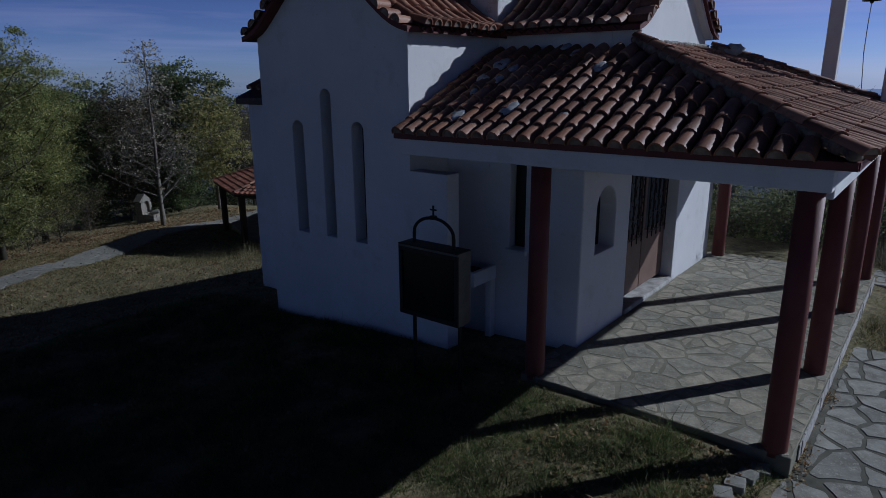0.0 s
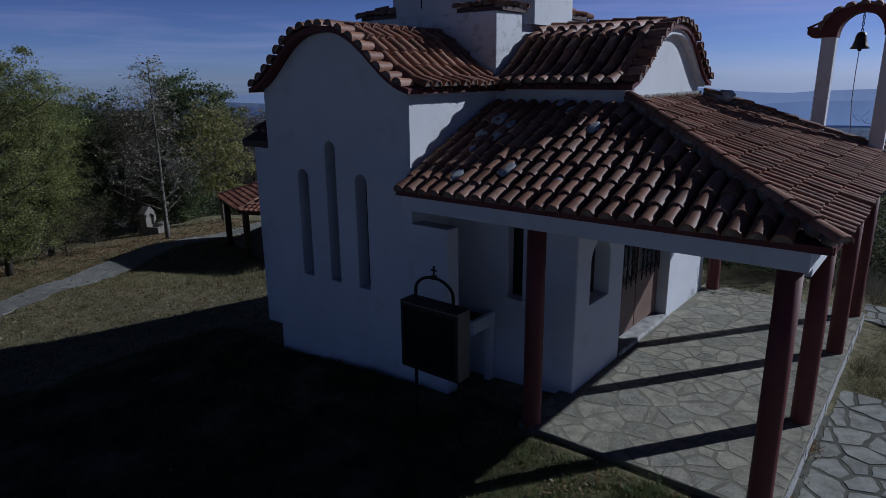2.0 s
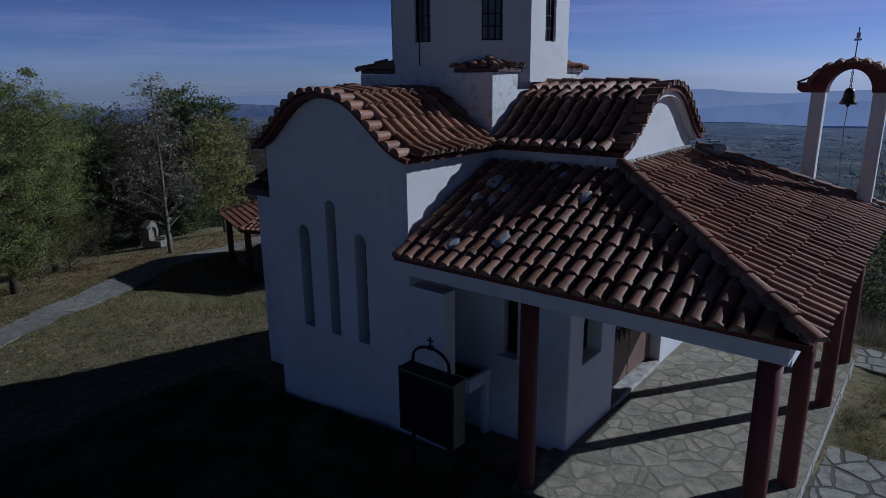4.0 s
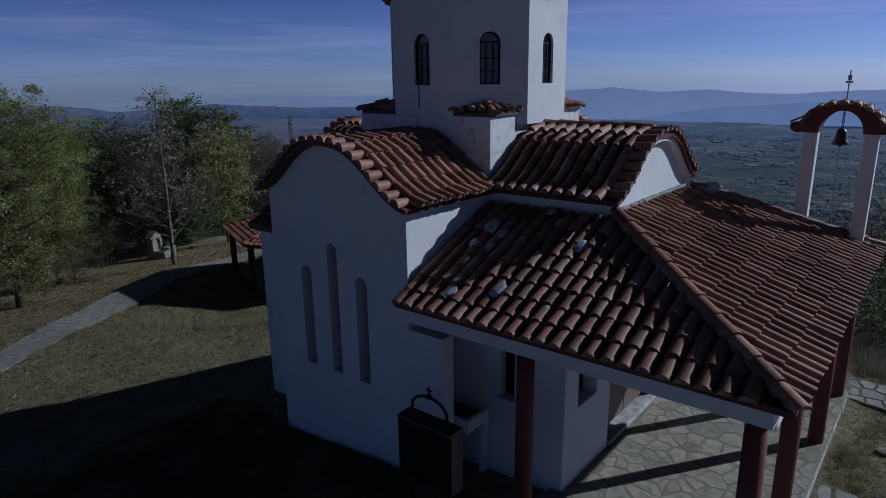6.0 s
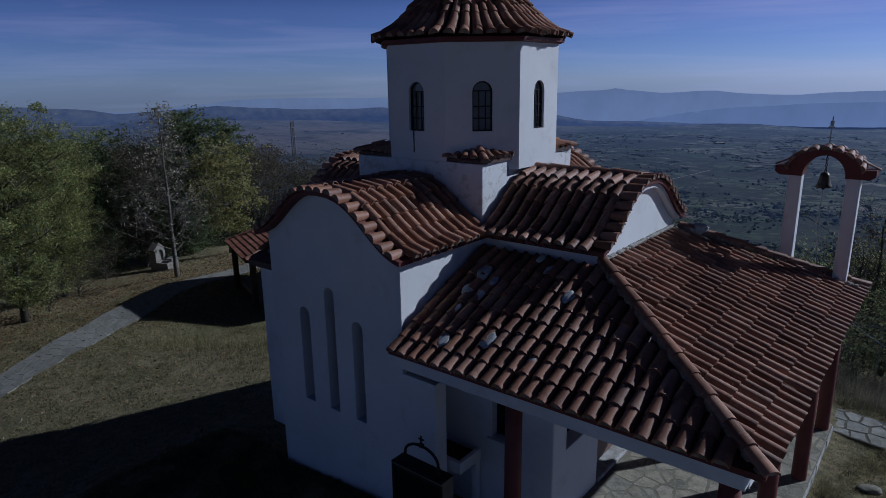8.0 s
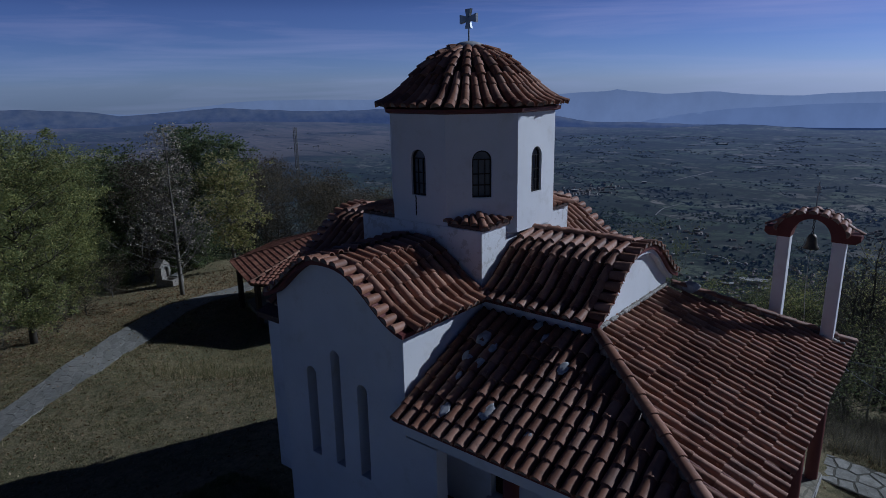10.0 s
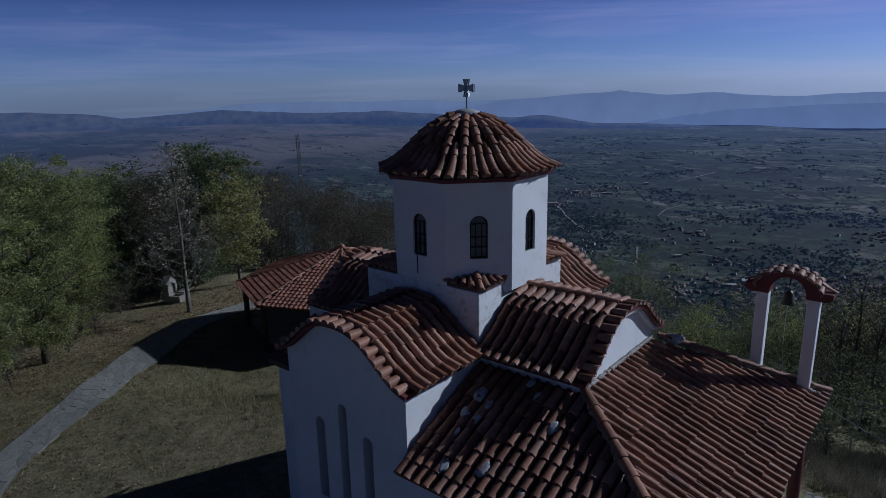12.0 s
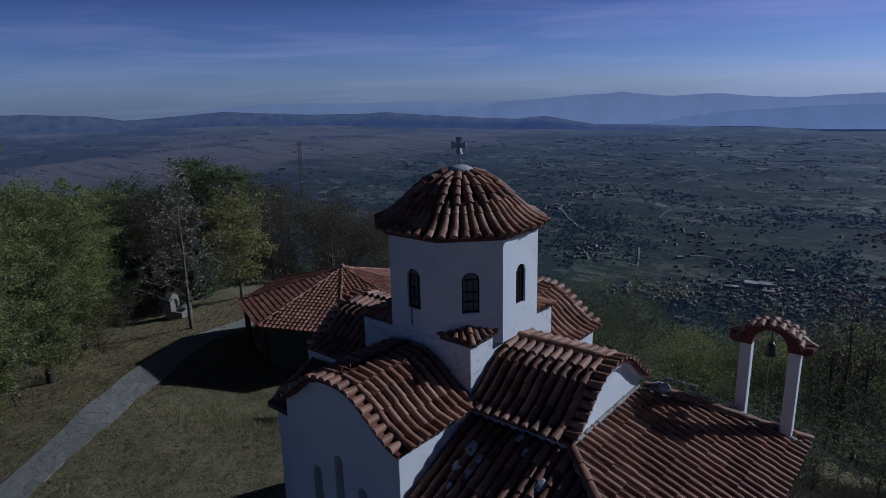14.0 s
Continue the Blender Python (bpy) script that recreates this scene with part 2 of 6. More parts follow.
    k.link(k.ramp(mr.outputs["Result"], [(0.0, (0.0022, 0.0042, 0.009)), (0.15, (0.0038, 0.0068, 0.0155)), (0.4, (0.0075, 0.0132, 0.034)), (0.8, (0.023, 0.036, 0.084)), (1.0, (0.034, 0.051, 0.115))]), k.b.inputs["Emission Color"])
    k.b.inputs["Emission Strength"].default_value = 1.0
    return k.m


PLASTER = m_plaster()
PLASTER_WORN = m_plaster("peeling_white_plaster", 0.13)
TILE = m_tile("terracotta_barrel_tile", [(0.0, (0.138, 0.061, 0.035)), (0.25, (0.215, 0.100, 0.057)), (0.6, (0.29, 0.140, 0.081)), (0.88, (0.38, 0.212, 0.139)), (1.0, (0.185, 0.107, 0.074))])
# near-black base carries the shade of the channels; PAN_RED goes on the sunlit slope
PAN = m_tile("shade_dark_pan_tile", [(0.0, (0.045, 0.028, 0.023)), (1.0, (0.07, 0.040, 0.031))], 0.8)
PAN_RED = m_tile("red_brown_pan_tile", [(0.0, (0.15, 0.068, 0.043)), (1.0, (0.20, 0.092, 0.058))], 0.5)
TILE_FAR = m_tile("gazebo_tile", [(0.0, (0.17, 0.066, 0.040)), (0.5, (0.24, 0.10, 0.06)), (1.0, (0.31, 0.145, 0.09))], 0.55, False)
MAROON = m_simple("maroon_paint", (0.085, 0.022, 0.02), (0.13, 0.036, 0.03), 5.0, 0.6)
COLUMN = m_simple("dark_red_column_paint", (0.115, 0.032, 0.028), (0.155, 0.047, 0.038), 3.0, 0.6, bump=0.15)
STONE = m_stone("flagstone", (0.235, 0.222, 0.168), (0.40, 0.36, 0.265), (0.315, 0.297, 0.24))
SHRINE = m_stone("shrine_masonry", (0.15, 0.135, 0.115), (0.26, 0.232, 0.20), (0.20, 0.187, 0.165))
STONE_PATH = m_stone("path_flagstone", (0.225, 0.227, 0.205), (0.345, 0.342, 0.305), (0.28, 0.282, 0.255))
STONE_FAR = m_stone("far_path_flagstone", (0.17, 0.17, 0.15), (0.25, 0.245, 0.22), (0.205, 0.205, 0.19), False)
PATH_BED = m_simple("path_bed_mortar", (0.15, 0.15, 0.132), (0.225, 0.22, 0.195), 3.0, 0.95)
JOINT_DARK = m_simple("grassy_dark_joint", (0.055, 0.056, 0.042), (0.15, 0.143, 0.115), 3.0, 0.95, bump=0.5)
JOINT = m_simple("stone_joint_mortar", (0.15, 0.142, 0.105), (0.26, 0.245, 0.185), 4.0, 0.95, bump=0.4)
CEMENT = m_simple("cement_mortar", (0.24, 0.23, 0.20), (0.42, 0.40, 0.36), 8.0, 0.95, bump=0.5, fine=25.0)
PATCH = m_simple("pale_cement_patch", (0.22, 0.225, 0.235), (0.44, 0.445, 0.455), 9.0, 0.9, bump=0.5, fine=25.0)
SILL = m_simple("worn_whitewash", (0.22, 0.212, 0.195), (0.54, 0.53, 0.51), 7.0, 0.9, bump=0.5, fine=25.0)
PLUG = m_simple("weathered_bedding_mortar", (0.085, 0.06, 0.047), (0.30, 0.25, 0.21), 9.0, 0.95)
GROUND = m_ground()
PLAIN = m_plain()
IRON = m_simple("black_wrought_iron", (0.015, 0.015, 0.016), (0.035, 0.032, 0.03), 12.0, 0.5, 0.6)
STEEL = m_simple("dull_sheet_steel", (0.07, 0.068, 0.06), (0.14, 0.135, 0.118), 5.0, 0.5, 0.25)
BLACKGLASS = m_simple("sooty_glass", (0.008, 0.008, 0.009), (0.016, 0.016, 0.016), 3.0, 0.25)
BROWN = m_simple("brown_door_paint", (0.15, 0.095, 0.075), (0.20, 0.13, 0.10), 4.0, 0.5)
# base colour lightened in place of reflected sky
GLASS = m_simple("dark_window_glass", (0.09, 0.10, 0.12), (0.15, 0.165, 0.19), 3.0, 0.12)
BRONZE = m_simple("aged_bronze", (0.06, 0.055, 0.045), (0.10, 0.085, 0.06), 9.0, 0.45, 0.8)
WOOD = m_simple("dark_stained_timber", (0.035, 0.024, 0.018), (0.07, 0.045, 0.03), 6.0, 0.75)
BARK = m_simple("grey_bark", (0.075, 0.07, 0.06), (0.145, 0.132, 0.112), 9.0, 0.9, bump=0.6)
BARK_PALE = m_simple("pale_grey_bark", (0.095, 0.088, 0.075), (0.18, 0.166, 0.142), 9.0, 0.9, bump=0.6)
BARK_DARK = m_simple("dark_bark", (0.045, 0.04, 0.033), (0.085, 0.075, 0.06), 9.0, 0.9, bump=0.6)
ROPE = m_simple("pale_rope", (0.40, 0.39, 0.36), (0.5, 0.49, 0.46), 20.0, 0.9)
GALV = m_simple("galvanised_steel", (0.20, 0.21, 0.22), (0.3, 0.31, 0.32), 5.0, 0.4, 0.7)
LEAF_GREEN = m_leaf("green_foliage", [(0.0, (0.15, 0.185, 0.075)), (0.45, (0.27, 0.305, 0.11)), (0.8, (0.39, 0.405, 0.125)), (1.0, (0.50, 0.45, 0.17))], 0.42, 0.45, 0.42)
LEAF_PALE = m_leaf("pale_dry_foliage", [(0.0, (0.36, 0.31, 0.20)), (1.0, (0.62, 0.57, 0.44))], 0.5)
LEAF_SCRUB = m_leaf("scrub_foliage", [(0.0, (0.085, 0.115, 0.058)), (0.5, (0.155, 0.18, 0.08)), (1.0, (0.28, 0.27, 0.13))], 0.5, 0.6, 0.5)
LEAF_HILL = m_leaf("hillside_foliage", [(0.0, (0.06, 0.088, 0.047)), (0.5, (0.11, 0.14, 0.068)), (1.0, (0.22, 0.225, 0.11))], 0.5, 0.35, 0.3)
LEAF_DARK = m_leaf("dark_green_foliage", [(0.0, (0.075, 0.11, 0.052)), (0.6, (0.145, 0.188, 0.078)), (1.0, (0.27, 0.28, 0.12))], 0.5, 0.7, 0.6)
LEAF_YELLOW = m_leaf("yellowing_foliage", [(0.0, (0.16, 0.18, 0.06)), (0.5, (0.33, 0.32, 0.11)), (1.0, (0.58, 0.50, 0.24))], 0.6, 0.9, 0.6)
LEAF_BROWN = m_leaf("brown_withered_foliage", [(0.0, (0.06, 0.055, 0.035)), (0.6, (0.12, 0.10, 0.06)), (1.0, (0.20, 0.165, 0.10))], 0.4, 0.7, 0.5)
LEAF_DRY = m_leaf("dry_autumn_foliage", [(0.0, (0.14, 0.11, 0.05)), (0.6, (0.28, 0.23, 0.12)), (1.0, (0.46, 0.40, 0.26))])
GRASS = m_leaf("dry_grass_blades", [(0.0, (0.12, 0.13, 0.05)), (0.5, (0.27, 0.24, 0.115)), (1.0, (0.50, 0.42, 0.25))], 0.45, 3.2, 0.4)
WEED = m_leaf("grey_dry_weeds", [(0.0, (0.10, 0.095, 0.07)), (0.6, (0.19, 0.175, 0.13)), (1.0, (0.32, 0.29, 0.22))], 0.4, 1.4, 0.45)
GRASS_GREEN = m_leaf("green_grass_blades", [(0.0, (0.075, 0.12, 0.036)), (0.7, (0.15, 0.185, 0.055)), (1.0, (0.34, 0.31, 0.14))], 0.4, 4.0, 0.4)
# blue haze added as glow to far trees and roads, most on HAZY_TREE
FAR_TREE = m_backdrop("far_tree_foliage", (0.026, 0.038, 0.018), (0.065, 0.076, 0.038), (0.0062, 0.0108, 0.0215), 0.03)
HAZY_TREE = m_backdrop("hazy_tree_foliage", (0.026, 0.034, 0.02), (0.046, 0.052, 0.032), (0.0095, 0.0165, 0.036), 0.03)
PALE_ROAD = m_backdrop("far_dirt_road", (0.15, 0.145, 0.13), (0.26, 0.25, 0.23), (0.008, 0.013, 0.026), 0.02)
FAR_WALL = m_simple("far_house_wall", (0.10, 0.10, 0.10), (0.52, 0.515, 0.505), 0.06, 0.9)
FAR_ROOF = m_simple("far_house_roof", (0.085, 0.062, 0.055), (0.27, 0.25, 0.24), 0.05, 0.9)
LITTER = m_leaf("fallen_leaves", [(0.0, (0.19, 0.115, 0.055)), (0.6, (0.34, 0.225, 0.115)), (1.0, (0.50, 0.40, 0.25))])


# ---- mesh helpers ----
def mesh_of(bm, name, material, smooth=False):
    me = bpy.data.meshes.new(name)
    bmesh.ops.recalc_face_normals(bm, faces=bm.faces)
    bm.to_mesh(me)
    bm.free()
    me.materials.append(material)
    if smooth:
        for p in me.polygons:
            p.use_smooth = True
    return me


def part(name, bm, material, parent=None, label="", smooth=False, bevel=0.0, kind=""):
    ob = new(name, mesh_of(bm, name, material, smooth))
    if parent is not None:
        ob.parent = parent
    if label or kind:
        tagged(ob, label, kind=kind)
    if bevel:
        md = ob.modifiers.new("bevel", "BEVEL")
        md.width, md.segments, md.limit_method, md.angle_limit = bevel, 2, "ANGLE", radians(50)
    return ob


def piece(name, me, parent, m):
    ob = new(name, me)
    ob.parent = parent
    ob.matrix_local = m
    return ob


def thing(name, label, category, group="", kind="", at=(0, 0, 0)):
    ob = new(name)
    ob.location = at
    ob.empty_display_size = 0.2
    return tagged(ob, label, category, group, kind)


def box(bm, x0, x1, y0, y1, z0, z1, m=None):
    vs = [bm.verts.new((x, y, z)) for z in (z0, z1) for x, y in ((x0, y0), (x1, y0), (x1, y1), (x0, y1))]
    for f in ((3, 2, 1, 0), (4, 5, 6, 7), (0, 1, 5, 4), (1, 2, 6, 5), (2, 3, 7, 6), (3, 0, 4, 7)):
        bm.faces.new([vs[k] for k in f])
    if m is not None:
        bmesh.ops.transform(bm, matrix=m, verts=vs)
    return bm


def prism(bm, outline, place, depth, holes=()):
    """A flat outline with holes, (u, w) pairs, pushed depth along the third axis; place(u, w, d) gives the point."""
    edges = []
    for ring in (outline, *holes):
        vs = [bm.verts.new(place(u, w, 0.0)) for u, w in ring]
        edges += [bm.edges.new((vs[k], vs[(k + 1) % len(vs)])) for k in range(len(vs))]
    made = bmesh.ops.triangle_fill(bm, edges=edges, use_beauty=True)
    faces = [f for f in made["geom"] if isinstance(f, bmesh.types.BMFace)]
    ext = bmesh.ops.extrude_face_region(bm, geom=faces)
    shift = Vector(place(0, 0, depth)) - Vector(place(0, 0, 0))
    bmesh.ops.translate(bm, vec=shift, verts=[v for v in ext["geom"] if isinstance(v, bmesh.types.BMVert)])
    return bm


def lathe(bm, profile, sides=20, centre=(0, 0, 0), caps=True, turn=0.0):
    rings = []
    for r, z in profile:
        rings.append([bm.verts.new((centre[0] + r * math.cos(turn + 2 * math.pi * k / sides), centre[1] + r * math.sin(turn + 2 * math.pi * k / sides), centre[2] + z)) for k in range(sides)])
    for a, b in zip(rings, rings[1:]):
        for k in range(sides):
            bm.faces.new((a[k], a[(k + 1) % sides], b[(k + 1) % sides], b[k]))
    if caps:
        bm.faces.new(rings[0][::-1])
        bm.faces.new(rings[-1])
    return bm


def tube(bm, points, radius, sides=8):
    """A round bar along points; radius may be a number or one per point."""
    pts = [Vector(p) for p in points]
    rad = [radius] * len(pts) if isinstance(radius, (int, float)) else radius
    rings = []
    for k, p in enumerate(pts):
        d = (pts[min(k + 1, len(pts) - 1)] - pts[max(k - 1, 0)]).normalized()
        a = d.orthogonal().normalized() if k == 0 else (side - d * side.dot(d)).normalized()
        side = a
        b = d.cross(a)
        rings.append([bm.verts.new(p + rad[k] * (math.cos(2 * math.pi * j / sides) * a + math.sin(2 * math.pi * j / sides) * b)) for j in range(sides)])
    for a, b in zip(rings, rings[1:]):
        for j in range(sides):
            bm.faces.new((a[j], a[(j + 1) % sides], b[(j + 1) % sides], b[j]))
    bm.faces.new(rings[0][::-1])
    bm.faces.new(rings[-1])
    return bm


def arch(u0, u1, w0, w1, n=10):
    """An upright opening with a round head, from (u0, w0) to the crown at w1."""
    r, c = (u1 - u0) / 2, (u0 + u1) / 2
    return [(u0, w0), (u1, w0)] + [(c + r * math.cos(math.pi * k / n), w1 - r + r * math.sin(math.pi * k / n)) for k in range(n + 1)]


def lerp_table(x, xs, ys):
    return float(np.interp(x, xs, ys))


# ---- roof tiles ----
def tile_mesh(name, length, r_top, r_low, height=0.9, thick=0.014, material=None, seg=6):
    bm = bmesh.new()
    rows = []
    for y, r in ((0.0, r_top), (length, r_low)):
        for rr in (r, r - thick):
            rows.append([bm.verts.new((rr * math.cos(math.pi * k / seg), y, rr * height * math.sin(math.pi * k / seg))) for k in range(seg + 1)])
    to, ti, lo, li = rows
    for k in range(seg):
        bm.faces.new((to[k], to[k + 1], lo[k + 1], lo[k]))
        bm.faces.new((ti[k + 1], ti[k], li[k], li[k + 1]))
        bm.faces.new((lo[k], lo[k + 1], li[k + 1], li[k]))
        bm.faces.new((to[k + 1], to[k], ti[k], ti[k + 1]))
    plug = [bm.verts.new(v.co - Vector((0, 0.012, 0))) for v in li]
    bm.faces.new(plug[::-1]).material_index = 1
    for a, b, c, d in ((to[0], lo[0], li[0], ti[0]), (to[-1], ti[-1], li[-1], lo[-1])):
        bm.faces.new((a, b, c, d))
    me = mesh_of(bm, name, material)
    me.materials.append(PLUG)
    for p in me.polygons:
        p.use_smooth = True
    me.set_sharp_from_angle(angle=radians(55))
    return me


TILE_LEN, TILE_STEP, PITCH = 0.36, 0.266, 0.178
TILE_ME = [tile_mesh("tile", TILE_LEN, 0.055, 0.070, 1.06, 0.013, TILE), tile_mesh("tile", TILE_LEN * 1.02, 0.056, 0.072, 1.02, 0.013, TILE), tile_mesh("tile", TILE_LEN * 0.98, 0.054, 0.069, 1.10, 0.013, TILE)]
HIP_ME = tile_mesh("ridge_tile", 0.40, 0.062, 0.078, 0.72, 0.015, TILE)
VERGE_ME = tile_mesh("verge_tile", 0.23, 0.062, 0.078, 0.95, 0.013, TILE)
tr = random.Random(7)


def frame_at(p, down, normal, wobble=1.0):
    d, n = Vector(down).normalized(), Vector(normal).normalized()
    x = d.cross(n).normalized()
    n = x.cross(d)
    m = Matrix((x, d, n)).transposed().to_4x4()
    m.translation = p
    return m @ pose(0, 0, 0, tr.uniform(-0.8, 0.8) * wobble, tr.uniform(-1.8, 1.8) * wobble, tr.uniform(-1.1, 1.1) * wobble)


def lay_tiles(parent, surf, us, vs, keep, scale=None, lift=0.024, tilt=1.7):
    """Cover tiles on a roof: surf(u, v) is the point, v metres down the slope; each tile starts at v and runs down."""
    for u in us:
        for v in vs:
            if not keep(u, v):
                continue
            a, b, c = Vector(surf(u, v)), Vector(surf(u, v + TILE_LEN)), Vector(surf(u + 0.02, v))
            down = (b - a).normalized()
            normal = (c - a).cross(down)
            if normal.z < 0:
                normal.negate()
            normal.normalize()
            jit = Vector((tr.uniform(-.008, .008), tr.uniform(-.008, .008), tr.uniform(-.004, .006)))
            m = frame_at(a + normal * lift + jit, down, normal) @ pose(0, 0, 0, tilt)
            if scale:
                k = scale(u, v)
                m = m @ Matrix.Diagonal((k, 1, k, 1))
            piece("tile", TILE_ME[tr.randrange(3)], parent, m)


def pan_sheet(parent, surf, u0, u1, v0, v1, pitch, clip, depth=0.065, n_per=6, nv=10, mat=None):
    """The channels between the cover tiles: one waved sheet with steps at each course."""
    bm = bmesh.new()
    nu = max(2, int(round((u1 - u0) / pitch * n_per)))
    grid = {}
    for i in range(nu + 1):
        for j in range(nv + 1):
            u, v = u0 + (u1 - u0) * i / nu, v0 + (v1 - v0) * j / nv
            u, v = clip(u, v)
            p = Vector(surf(u, v))
            wave = 0.5 + 0.5 * math.cos(2 * math.pi * (u - u0) / pitch)
            p.z += depth * (wave - 0.6)
            grid[i, j] = bm.verts.new(p)
    for i in range(nu):
        for j in range(nv):
            bm.faces.new((grid[i, j], grid[i + 1, j], grid[i + 1, j + 1], grid[i, j + 1]))
    bmesh.ops.dissolve_degenerate(bm, dist=0.0005, edges=bm.edges)
    return part("pan_tiles", bm, mat or PAN, parent, "weathered pan tiles" if mat else "weathered pan tiles with channel shade in their dark colour", smooth=True)


def ridge_caps(parent, a, b, me=None, step=0.37, lift=0.05, up=(0, 0, 1)):
    a, b = Vector(a), Vector(b)
    n = max(1, int(round((b - a).length / step)))
    d = (b - a).normalized()
    for k in range(n):
        m = frame_at(a + (b - a) * (k / n) + Vector(up) * lift, d, up, 0.8) @ pose(0, 0, 0, 1.8)
        piece("ridge_tile", me or HIP_ME, parent, m)


def mortar(parent, pts, radius, lumps=40, name="mortar", seed=1, squash=0.6, mat=None):
    """A lumpy line of cement along points."""
    r = random.Random(seed)
    bm = bmesh.new()
    pts = [Vector(p) for p in pts]
    for k in range(lumps):
        t = r.random() * (len(pts) - 1)
        i = min(int(t), len(pts) - 2)
        p = pts[i].lerp(pts[i + 1], t - i)
        s = radius * r.uniform(0.6, 1.25)
        m = Matrix.Translation(p) @ Matrix.Rotation(r.uniform(0, 6.3), 4, "Z") @ Matrix.Diagonal((s * r.uniform(.8, 1.5), s, s * squash, 1))
        bmesh.ops.create_icosphere(bm, subdivisions=1, radius=1.0, matrix=m)
    return part(name, bm, mat or CEMENT, parent, "rough grey cement mortar", smooth=True, kind="stuff")


# ---- the lie of the land ----
def ground_z(x, y):
    z = lerp_table(x, [-700, -420, -120, -60, -35, -26, -19, -10, -7, -5.2, -3.9, -0.6, 0.8, 2.6, 3.15, 14, 60], [-300, -150, -28, -9, -5.1, -3.9, -2.65, -1.1, -0.48, -0.06, -0.02, 0.25, 0.33, 0.32, 0.16, -0.1, -4.0])
    s = max(0.0, y - 5.6 - 0.35 * max(0.0, -x - 4))
    k = 0.30 if x > -4 else 0.30 - 0.14 * min(1.0, (-4 - x) / 4)
    z -= k * s if s < 6 else k * 6 + 0.40 * (s - 6)
    z -= 0.40 * min(1.0, max(0.0, y / 6.0)) * lerp_table(x, [-27, -22, -12, -8], [0, 1, 1, 0])
    q = max(0.0, -y - 30)
    z -= 0.1 * q
    w = min(1.0, max(0.0, (13.0 - math.hypot(x + 18.7, y - 13.1)) / 4.5))   # terrace round the gazebo, tilted to the west
    level = lerp_table(x, [-33, -28.2, -25, -20], [-4.55, -3.95, -3.72, -3.3])
    level -= 0.42 * lerp_table(y, [7, 12], [0, 1]) * lerp_table(x, [-25, -21], [1, 0])
    z += (level - z) * w * w * (3 - 2 * w)
    return max(z, -300.0)


def land_z(x, y):
    r = math.hypot(x, y)
    z = ground_z(x, y)
    if r < 60:
        z += 0.035 * noise.noise((x * 0.5, y * 0.5, 0.3)) + 0.012 * noise.noise((x * 2.1, y * 2.1, 4.0))
    if r > 400:
        w = min(1.0, (r - 400) / 600)
        far = min(1.0, max(0.0, (r - 2000) / 2400))      # the basin to the east lies higher
        z += 82 * far * min(1.0, max(0.0, (math.degrees(math.atan2(y, x)) - 122) / 24)) * (1 if y > 0 else 0)
        z += w * (9 * noise.noise((x * 0.002, y * 0.002, 1.0)) + 7 * noise.noise((x * 0.0045, y * 0.0045, 3.0)) + 24 * max(0.0, noise.noise((x * 0.0011, y * 0.0011, 7.0)) - 0.1) * min(1.0, r / 2500))
    return z


def land():
    radii = [0.0]
    r = 0.35
    while r < 4950:
        radii.append(r)
        r *= 1.045 if r > 20 else 1.06
        r += 0.12
    angles = [2 * math.pi * k / 240 for k in range(240)]
    verts, faces = [], []
    for r in radii[1:]:
        for a in angles:
            x, y = -4 + r * math.cos(a), r * math.sin(a)
            verts.append((x, y, land_z(x, y)))
    verts.append((-4, 0, land_z(-4, 0)))
    n, c = len(angles), len(verts) - 1
    for k in range(n):
        faces.append((c, k, (k + 1) % n))
    for i in range(len(radii) - 2):
        for k in range(n):
            a, b = i * n + k, i * n + (k + 1) % n
            faces.append((a, a + n, b + n, b))
    me = bpy.data.meshes.new("ground")
    me.from_pydata(verts, [], faces)
    me.materials.append(GROUND)
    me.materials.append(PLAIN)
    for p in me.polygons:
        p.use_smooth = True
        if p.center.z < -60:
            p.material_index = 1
    return tagged(new("ground", me), "dry grassy hilltop falling to a wide farmed plain", "ground", kind="structure")


land()


def ridge_line(name, label, dist, a0, a1, heights, mat, seed, rough=1.0):
    """A far mountain chain: a curved slope from the plain up to a crest; heights are (azimuth, crest z) pairs."""
    n = 260
    bm = bmesh.new()
    rows = []
    for k in range(n + 1):
        a = a0 + (a1 - a0) * k / n
        h = lerp_table(a, [q[0] for q in heights], [q[1] for q in heights])
        h += rough * (7 * noise.noise((a * 0.35, seed, 0)) + 3.5 * noise.noise((a * 1.3, seed, 2)) + 2.4 * noise.noise((a * 3.0, seed, 5)) + 1.3 * noise.noise((a * 8.0, seed, 6)))
        col = []
        for j, f in enumerate((0.0, 0.35, 0.7, 1.0)):
            d = dist - 100 * (1 - f)
            z = -330 + (h + 330) * (f ** 1.3) + (0 if j in (0, 3) else 10 * noise.noise((a * 1.1, j, seed)))
            col.append(bm.verts.new((d * math.cos(radians(a)), d * math.sin(radians(a)), z)))
        back = dist + 60
        col.append(bm.verts.new((back * math.cos(radians(a)), back * math.sin(radians(a)), -330)))
        rows.append(col)
    for a, b in zip(rows, rows[1:]):
        for j in range(4):
            bm.faces.new((a[j], b[j], b[j + 1], a[j + 1]))
    ob = part(name, bm, mat, None, smooth=True)
    return tagged(ob, label, "mountains", kind="structure")


